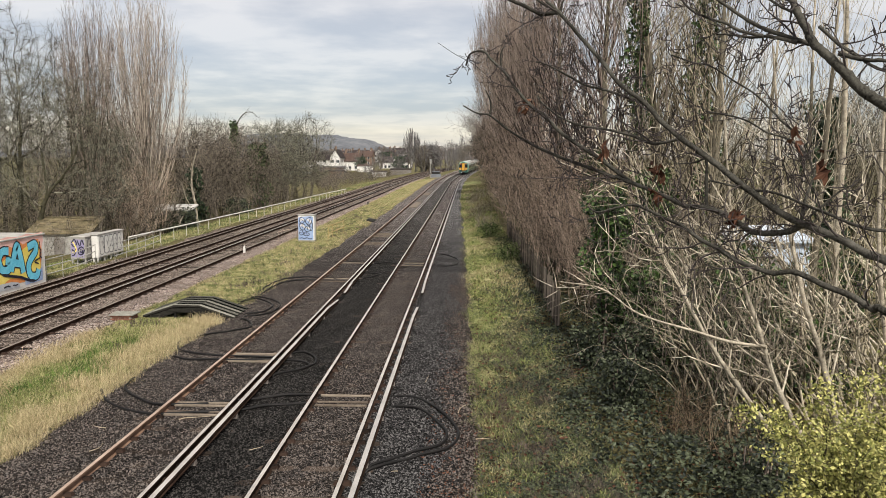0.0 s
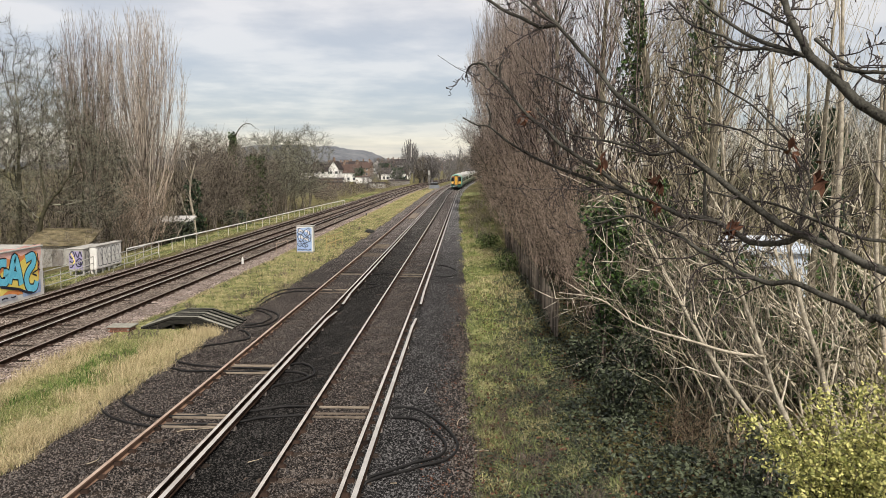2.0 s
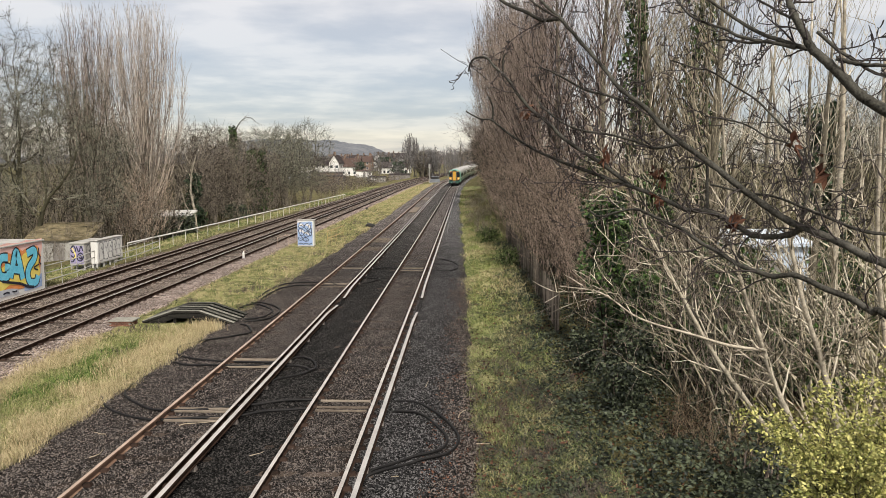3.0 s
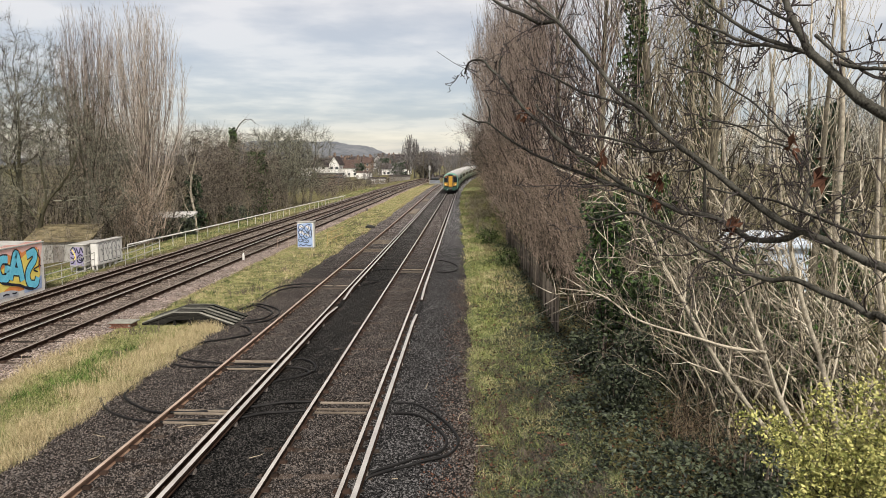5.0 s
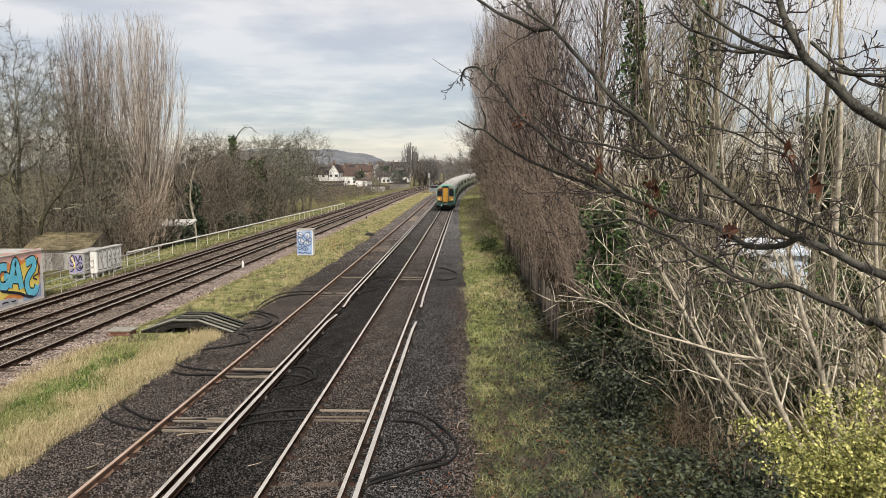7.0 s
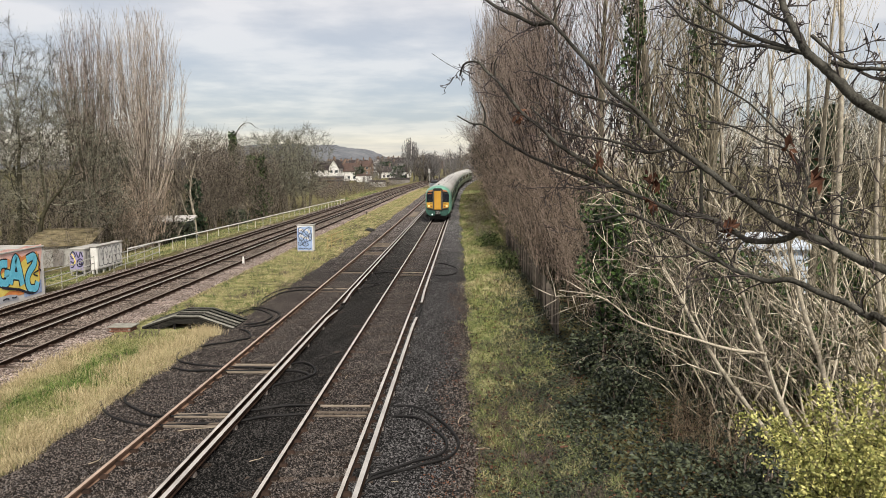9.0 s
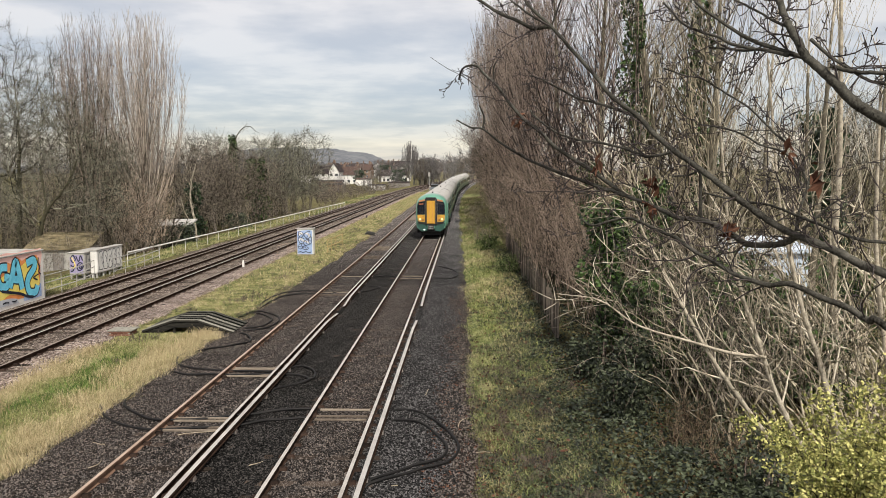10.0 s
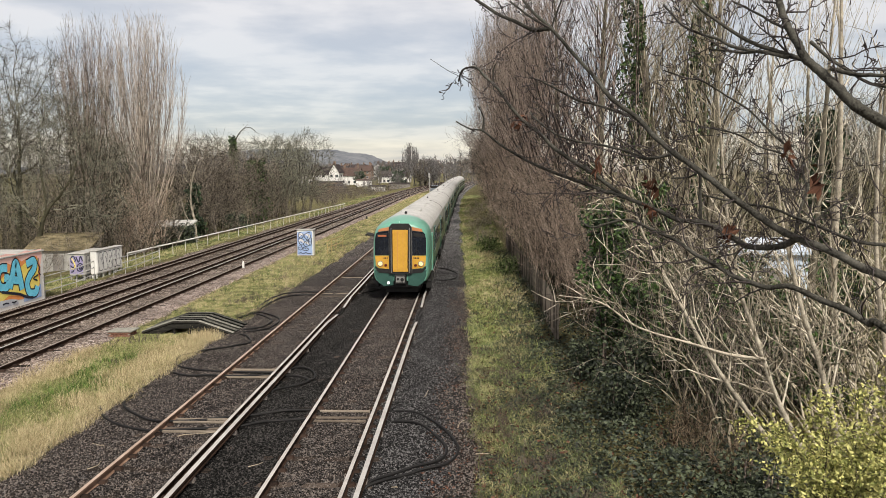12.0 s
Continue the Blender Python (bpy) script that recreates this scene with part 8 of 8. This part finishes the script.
    bough([(0.68, 6, 7.1), (0.71, 5.95, 7.19), (0.74, 5.9, 7.28)], 0.009, 0.007)
    bough([(1.23, 5.45, 6.36), (1.11, 5.56, 6.42), (0.97, 5.67, 6.48), (0.86, 5.78, 6.52), (0.72, 5.88, 6.61), (0.58, 5.99, 6.7), (0.52, 6.1, 6.73)], 0.014, 0.007)
    bough([(1.44, 5.25, 6.11), (1.28, 5.37, 6.08), (1.15, 5.49, 6.14), (0.97, 5.61, 6.19), (0.82, 5.74, 6.22), (0.68, 5.86, 6.29), (0.56, 5.98, 6.4), (0.53, 6.1, 6.46)], 0.014, 0.007)
    bough([(2.09, 4.75, 5.58), (2.03, 4.84, 5.52), (1.96, 4.92, 5.5), (1.86, 5.01, 5.5), (1.8, 5.1, 5.55), (1.71, 5.18, 5.61), (1.62, 5.27, 5.64), (1.51, 5.35, 5.65), (1.41, 5.44, 5.7), (1.31, 5.53, 5.75), (1.18, 5.61, 5.8), (1.09, 5.7, 5.84)], 0.025, 0.016)
    bough([(1.65, 5.3, 5.63), (1.64, 5.3, 5.81), (1.63, 5.3, 5.97), (1.56, 5.3, 5.95), (1.44, 5.3, 5.94)], 0.016, 0.006)
    bough([(1.09, 5.7, 5.83), (0.92, 5.81, 5.9), (0.76, 5.92, 5.96), (0.6, 6.04, 6.03), (0.47, 6.15, 6.1), (0.29, 6.26, 6.22), (0.16, 6.38, 6.33), (0.06, 6.49, 6.35), (-0.06, 6.6, 6.42)], 0.017, 0.007)
    bough([(0.16, 6.4, 6.33), (0.17, 6.4, 6.43), (0.13, 6.4, 6.53)], 0.010, 0.006)
    bough([(1.19, 5.65, 5.8), (0.99, 5.72, 5.96), (0.78, 5.78, 6.1), (0.68, 5.85, 6.18), (0.58, 5.91, 6.29), (0.47, 5.98, 6.38), (0.37, 6.04, 6.5), (0.3, 6.11, 6.61), (0.24, 6.17, 6.69), (0.17, 6.24, 6.76), (0.12, 6.3, 6.83), (0.06, 6.37, 6.85), (-0.01, 6.43, 6.83), (-0.04, 6.5, 6.75)], 0.019, 0.009)
    bough([(0.25, 6.4, 6.72), (0.25, 6.4, 6.83), (0.27, 6.4, 6.88)], 0.010, 0.007)
    bough([(0.9, 5.8, 5.61), (0.97, 5.71, 5.57), (1.08, 5.61, 5.61), (1.19, 5.52, 5.64), (1.25, 5.42, 5.62), (1.37, 5.33, 5.56), (1.46, 5.24, 5.52), (1.57, 5.14, 5.43), (1.66, 5.05, 5.38), (1.76, 4.96, 5.31), (1.84, 4.86, 5.28), (1.92, 4.77, 5.26), (2.02, 4.68, 5.28), (2.17, 4.58, 5.21), (2.27, 4.49, 5.17), (2.35, 4.39, 5.11), (2.43, 4.3, 5.07), (3.1, 3.95, 4.4), (3.9, 3.7, 4)], 0.008, 0.026)
    bough([(1.63, 5.2, 5.83), (1.83, 5.1, 5.78), (1.97, 5, 5.76), (2.04, 4.9, 5.73), (2.11, 4.8, 5.69), (2.21, 4.7, 5.64), (2.3, 4.6, 5.59), (2.35, 4.5, 5.57), (2.49, 4.4, 5.56)], 0.008, 0.013)
    bough([(2.09, 4.8, 5.6), (2.11, 4.83, 5.7), (2.17, 4.87, 5.84), (2.2, 4.9, 5.93)], 0.013, 0.006)
    bough([(2.13, 4.8, 5.61), (2.2, 4.77, 5.69), (2.28, 4.73, 5.78), (2.34, 4.7, 5.82)], 0.009, 0.005)
    bough([(1.39, 5.4, 6.69), (1.53, 5.34, 6.63), (1.63, 5.29, 6.6), (1.8, 5.23, 6.48), (1.9, 5.17, 6.4), (1.98, 5.11, 6.3), (2.05, 5.06, 6.21), (2.12, 5, 6.13)], 0.006, 0.009)
    bough([(1.61, 5.3, 6.3), (1.78, 5.23, 6.26), (1.87, 5.17, 6.22), (1.96, 5.1, 6.15), (2.08, 5.03, 6.1), (2.17, 4.97, 6), (2.2, 4.9, 5.86)], 0.006, 0.009)
    bough([(-0.29, 6.8, 6.98), (-0.14, 6.7, 6.87), (0.01, 6.6, 6.78), (0.12, 6.5, 6.68)], 0.0022, 0.0042)
    for c in ((0.42, 6.1, 6.36), (0.47, 6.1, 6.40), (1.33, 5.45, 5.72), (1.36, 5.45, 5.85), (1.33, 5.5, 5.9), (2.05, 4.5, 5.95), (1.0, 5.7, 6.0), (1.75, 5.0, 5.6), (2.0, 4.7, 6.1)):
        keys = [np.array(c) + rng.normal(size=3) * (0.022, 0.03, 0.04) for _ in range(9)]
        tagged(leaves("seed_head", np.array(keys), 0.045, "seed_keys", rng, t, flat=2.2, slim=0.45), "cluster of withered brown seed keys", kind="stuff")
    hang("brushwood", seg_mesh("brushwood", np.array(S), ["twig_near"], 4), t, "thin dark twigs")
    return t


NEAR_TREE = near_tree()


# ---- the town beyond ----
def house(x, y, turn, w, d, h, roof_h, wall, roof, label, z=None, chimneys=1):
    z = ground_z(x, y) - 0.3 if z is None else z
    t = thing("house", label, "house", (x, y, z), turn)
    part("wall", box((-w / 2, -d / 2, 0), (w / 2, d / 2, h)), wall, t)
    bm = bmesh.new()
    add_poly(bm, [(-w / 2 + 0.01, -d / 2 + 0.01, h), (w / 2 - 0.01, -d / 2 + 0.01, h), (0, -d / 2 + 0.01, h + roof_h - 0.15)], (0, d - 0.02, 0))
    part("gable", bm, wall, t)
    o = 0.35
    k = roof_h / (w / 2)
    for s in (-1, 1):
        bm = bmesh.new()
        add_poly(bm, [(s * (w / 2 + o), -d / 2 - o, h - o * k), (s * (w / 2 + o), d / 2 + o, h - o * k), (0, d / 2 + o, h + roof_h), (0, -d / 2 - o, h + roof_h)], (0, 0, 0.16))
        part("roof", bm, roof, t)
    for i in range(chimneys):
        yy = -d / 2 + 1.2 + i * (d - 2.4)
        c = part("chimney", box((-0.45, yy - 0.35, h + roof_h - 0.9), (0.45, yy + 0.35, h + roof_h + 1.3), 0.04), "house_brick", t)
        for px in (-0.2, 0.2):
            part("chimney_pot", box((px - 0.1, yy - 0.1, h + roof_h + 1.3), (px + 0.1, yy + 0.1, h + roof_h + 1.7), 0.02), "tile_red", c)
    for fl in (0.9, 3.6):
        if fl + 1.2 > h:
            continue
        for u in (-0.28, 0.28):
            f = part("window", box((u * w - 0.7, -d / 2 - 0.06, fl), (u * w + 0.7, -d / 2 + 0.02, fl + 1.3), 0.02), "paint_white", t)
            part("pane", box((u * w - 0.6, -d / 2 - 0.08, fl + 0.1), (u * w + 0.6, -d / 2 - 0.05, fl + 1.2)), "pane", f)
        for u in (-0.3, 0.0, 0.3):
            for s in (-1, 1):
                f = part("window", box((s * (w / 2 - 0.02), u * d - 0.6, fl), (s * (w / 2 + 0.06), u * d + 0.6, fl + 1.3), 0.02), "paint_white", t)
                part("pane", box((s * (w / 2 + 0.05), u * d - 0.5, fl + 0.1), (s * (w / 2 + 0.08), u * d + 0.5, fl + 1.2)), "pane", f)
    return t


WH = "white rendered house with a dark tiled roof"
house(-62.8, 335, 80, 7, 9.5, 4.9, 3.0, "render_white", "tile_dark", WH, -0.3)
house(-56.4, 325, -6, 4.2, 8, 6.0, 3.2, "render_white", "tile_dark", "narrow white house with a steep gable", -0.3)
house(-50.9, 331, 82, 7.5, 8.4, 4.4, 3.3, "render_white", "tile_brown", "white house with a brown tiled roof", -0.3, 2)
house(-71.5, 338, 80, 7, 9, 4.4, 3.2, "render_white", "tile_dark", WH, -0.3)
house(-37.0, 345, 80, 6.5, 6, 3.6, 2.4, "render_white", "tile_dark", "small white house among garden trees", 0.0)
house(-30.0, 352, 85, 6.5, 7, 3.4, 2.4, "render_white", "tile_dark", "small white house among garden trees", 0.2)
for hx, hy, hz, roof in ((-72, 425, 0.6, "tile_dark"), (-59, 432, 0.9, "tile_brown"), (-46, 440, 0.6, "tile_dark"), (-84, 440, 0.8, "tile_dark")):
    house(hx, hy, 82, 8, 9.5, 5.2, 3.0, "house_brick", roof, "brick terrace houses with tall chimneys", hz, 2)
rng0 = random.Random(4)
for i, (x, y, z) in enumerate(((-50, 330, 4), (-40, 335, 5), (-58, 345, 5), (-31, 340, 4), (-64, 380, 8), (-50, 385, 8.5), (-38, 390, 7), (-25, 380, 5), (-30, 430, 9), (-44, 440, 11),
                               (-16, 420, 6), (-60, 450, 12), (-10, 470, 8), (-22, 500, 10), (-75, 420, 9), (-36, 520, 13), (-52, 540, 15), (-14, 560, 11), (-70, 560, 16), (-26, 600, 14))):
    house(x * 1.45, 120 + y * 1.15, rng0.choice((5, 75, 85, -15)), 8, rng0.uniform(9, 16), 5.4, 3.6, rng0.choice(("render_wall", "render_wall", "house_brick")),
          rng0.choice(("tile_red", "tile_dark", "tile_red")), "distant house with chimneys on the rising ground", None, 2)


def low_shed(x, y, w, d, h, wall, roof, label, slope=0.4, turn=0.0, dz=0.0, battens=0):
    t = thing("shed", label, "shed", (x, y, ground_z(x, y) - 0.1 + dz), turn)
    part("wall", box((-w / 2, -d / 2, 0), (w / 2, d / 2, h), 0.01), wall, t)
    bm = bmesh.new()
    add_poly(bm, [(-w / 2 - 0.2, -d / 2 - 0.2, h + 0.01), (w / 2 + 0.2, -d / 2 - 0.2, h + 0.01), (w / 2 + 0.2, d / 2 + 0.2, h + slope), (-w / 2 - 0.2, d / 2 + 0.2, h + slope)], (0, 0, 0.12))
    part("roof", bm, roof, t)
    for i in range(battens):
        u = (i + 0.5) / battens
        yb, zb = -d / 2 - 0.2 + u * (d + 0.4), h + 0.13 + u * slope
        part("roof_batten", box((-w / 2 - 0.18, yb - 0.03, zb - 0.02), (w / 2 + 0.18, yb + 0.03, zb + 0.03), 0.01), roof, t)
    part("door", box((-0.35, -d / 2 - 0.04, 0.1), (0.35, -d / 2 + 0.01, h * 0.85), 0.01), "concrete", t)


low_shed(-28.3, 51.8, 3.9, 3.2, 1.7, "paint_grey", "moss_roof", "low shed with a brown mossy roof under trees", 0.85, 12, -0.1, battens=9)
low_shed(-25.5, 63.6, 3.7, 2.2, 1.75, "car_silver", "render_wall", "low blue-grey lean-to with a pale sheet roof", 0.3, 8, 0.22)
low_shed(-28, 236, 5, 3, 1.7, "render_wall", "tile_dark", "small white garage by the line", 0.3, 5)
low_shed(-42, 225, 9, 4, 2.2, "house_brick", "tile_dark", "low brick outbuildings behind scrub", 0.3, 3)
low_shed(-23, 256, 7, 3, 1.7, "concrete", "tile_dark", "low concrete outbuilding by the line", 0.3, 5)
low_shed(-52, 228, 8, 4, 2.0, "concrete", "tarp", "low pale-roofed outbuilding behind scrub", 0.3, 3)
low_shed(-41, 300, 6, 4, 2.4, "render_white", "tile_brown", "small white garage with a pitched felt roof", 0.5, 5)
low_shed(-56, 300, 12, 5, 2.4, "house_brick", "tile_dark", "long low brick sheds below the houses", 0.5, 4)
low_shed(-50, 262, 14, 4, 1.8, "oldwood", "rust_roof", "row of low brown allotment sheds", 0.4, 3)
low_shed(10.8, 28.0, 2.6, 2.2, 3.0, "tarp", "tarp", "pale blue-white shed seen between stems", 0.3, 4)


def hill():
    """A long wooded ridge behind the town."""
    xs = np.linspace(-1500, 900, 420)
    vs = np.linspace(0, 1, 14)
    X, T = np.meshgrid(xs, vs, indexing="xy")
    top = 50 * np.exp(-((X + 400) / 215.0) ** 4) + 30 * np.exp(-((X + 900) / 400.0) ** 2) + 12 * np.exp(-((X - 100) / 600.0) ** 2)
    rag = 2.0 * np.sin(X * 0.07) + 1.6 * np.sin(X * 0.31 + 1) + 1.6 * np.sin(X * 0.77)
    Z = (top + rag * T) * np.sin(T * math.pi / 2)
    Y = 1450 + 500 * T + 60 * np.sin(X * 0.004)
    V = np.stack([X, Y, Z - 4], -1).reshape(-1, 3)
    nx = len(xs)
    i, j = np.meshgrid(np.arange(len(vs) - 1), np.arange(nx - 1), indexing="ij")
    a = i * nx + j
    F = np.stack([a, a + 1, a + nx + 1, a + nx], -1).reshape(-1, 4)
    tagged(hang("backdrop", np_mesh("backdrop", V, F, ["hill"], smooth=True)), "haze-tinted wooded ridge behind the town", "hill", kind="structure")


hill()

# ---- far trees ----
far_tree = broad_tree(24, 12.0, "distant bare tree by the line", "bark_far", 7, 0.15, 0.0, 0.15, 5.0)
spots = [(-15.6, 264, 0, 0.9), (-14.2, 268, 80, 0.85), (-17.0, 272, 200, 0.9), (-24, 300, 100, 0.9), (-8, 330, 20, 1.0), (-2, 300, 200, 0.9), (2, 350, 30, 1.1), (-14, 360, 300, 0.9), (-35, 300, 60, 0.8),
         (-45, 310, 10, 0.7), (8, 300, 120, 1.0), (14, 320, 90, 1.1), (-5, 400, 60, 1.2), (-30, 240, 240, 0.5), (-57, 240, 70, 0.7), (-64, 250, 190, 0.9), (-48, 236, 130, 0.5),
         (-20, 450, 45, 1.1), (-70, 300, 10, 1.1), (18, 270, 10, 1.0), (24, 290, 80, 1.0), (4, 270, 10, 0.7)]
plant(far_tree, spots)
rngf = random.Random(21)
wood = [(-13.4, 268, 0, 1.0), (-12.6, 270, 90, 0.9), (-14.4, 272, 200, 1.05), (-13.8, 274, 300, 1.0)]
for _ in range(60):
    fy = rngf.uniform(365, 680)
    wood.append((-fy * rngf.uniform(0.0, 0.235), fy, rngf.uniform(0, 360), rngf.uniform(0.6, 1.15)))
plant(grown_tree(45, "distant bare garden tree among the houses", [((0, 0, 6.2), (3.8, 3.8, 3.2)), ((0.5, 0, 3.6), (3.4, 3.4, 2.0))], 1.4, 260, 0.6, 0.045, 3, 1.5, bark="bark_far", bark_trunk="bark_far"), wood)
plant(grown_tree(46, "brown bare bushy tree beside a distant poplar", [((0, 0, 5.6), (2.6, 2.6, 3.6)), ((0, 0, 3.0), (2.6, 2.6, 2.4))], 1.0, 380, 0.5, 0.035, 4, 1.3, bark="bark_scrub", bark_trunk="bark_grey"),
      [(-16.3, 268, 0, 1.0), (-14.9, 270, 100, 0.95), (-15.6, 274, 200, 1.05)])
plant(fan_poplar(14, 15.0, 2.4, 34, "distant upright poplar by the line", "bark_far", 0.06, 0.035), [(-20.6, 270, 0, 1.05), (-19.2, 274, 90, 0.95)])
plant(thicket(16, 8.0, 3.0, 26, "distant bare scrub beside the line", "bark_far", 20, 2, 0.06, tmin=0.03),
      [(-15.5, 270, 0, 1.2), (-11, 285, 90, 1.3), (-6, 300, 30, 1.3), (0, 310, 200, 1.4), (6, 320, 120, 1.5), (12, 330, 60, 1.5), (-26, 285, 60, 0.9), (-33, 250, 20, 0.6),
       (-40, 240, 100, 0.6), (-47, 238, 150, 0.6), (-55, 236, 10, 0.7), (-28, 215, 80, 0.4), (-36, 212, 130, 0.45), (-44, 210, 10, 0.5), (-62, 240, 0, 0.9), (18, 300, 0, 1.5), (-30, 320, 0, 1.0), (-38, 330, 60, 1.0), (-50, 340, 10, 1.0)])
ivy_column(-45.0, 318, 0.0, 5.6, 3.0, 1500, 0.3, "dark evergreen garden tree", "conifer", seed=11)
ivy_column(-38.5, 362, 0.0, 7.0, 4.6, 1500, 0.35, "grey-green evergreen garden tree", "conifer", seed=12)
ivy_column(-27, 300, 0.0, 6.0, 3.5, 900, 0.4, "dark evergreen garden tree", "conifer", seed=13)
plant(thicket(40, 3.2, 3.0, 24, "low brown scrub before the houses", "bark_scrub", 25, 3, 0.05, tmin=0.035),
      [(-24, 206, 0, 0.6), (-25, 188, 100, 0.7), (-30, 196, 30, 0.9), (-36, 190, 250, 1.0), (-43, 196, 70, 1.0), (-28, 176, 10, 0.8), (-23, 222, 60, 0.6), (-29, 214, 0, 0.8), (-35, 212, 200, 0.9),
       (-41, 216, 20, 1.0), (-47, 214, 150, 1.0), (-22, 240, 0, 0.6), (-26, 232, 120, 0.7), (-32, 172, 10, 0.8), (-36, 232, 150, 0.8), (-30.5, 160, 60, 0.8), (-52, 220, 100, 1.1)])


# ---- what moves ----
def motions():
    times = [i * 0.5 for i in range(25)]
    for k, c in enumerate(COACHES):
        rows = []
        for t in times:
            nose = front_at(t) + k * 20.4
            a, b = on_line(nose + 3.05), on_line(nose + 17.05)
            d = (a - b).normalized()
            turn = math.degrees(math.atan2(-d.x, d.y))
            tilt = math.degrees(math.asin(d.z))
            mid = (a + b) / 2
            rows.append((t, pose(mid.x, mid.y, mid.z, tilt, 0, turn)))
        walk(c, rows)
    # the boughs by the bridge stir in the wind: degrees about the trunk
    foot = Matrix.Translation((4.4, 3.4, 0))
    walk(NEAR_TREE, [(t, foot @ pose(0, 0, 0, 0, 0, a) @ foot.inverted()) for t, a in (
        (0.0, -0.1), (0.5, -0.2), (1.0, -0.4), (1.5, -0.1), (2.0, -0.3), (2.5, 0.0), (3.0, -0.5), (4.0, -0.3), (5.0, -0.2), (5.5, 0.3), (6.0, 0.0),
        (6.5, 0.25), (7.0, 0.2), (8.0, 0.3), (9.0, 0.3), (9.5, 0.5), (10.0, 0.4), (11.0, 0.4), (12.0, 0.4))])


motions()
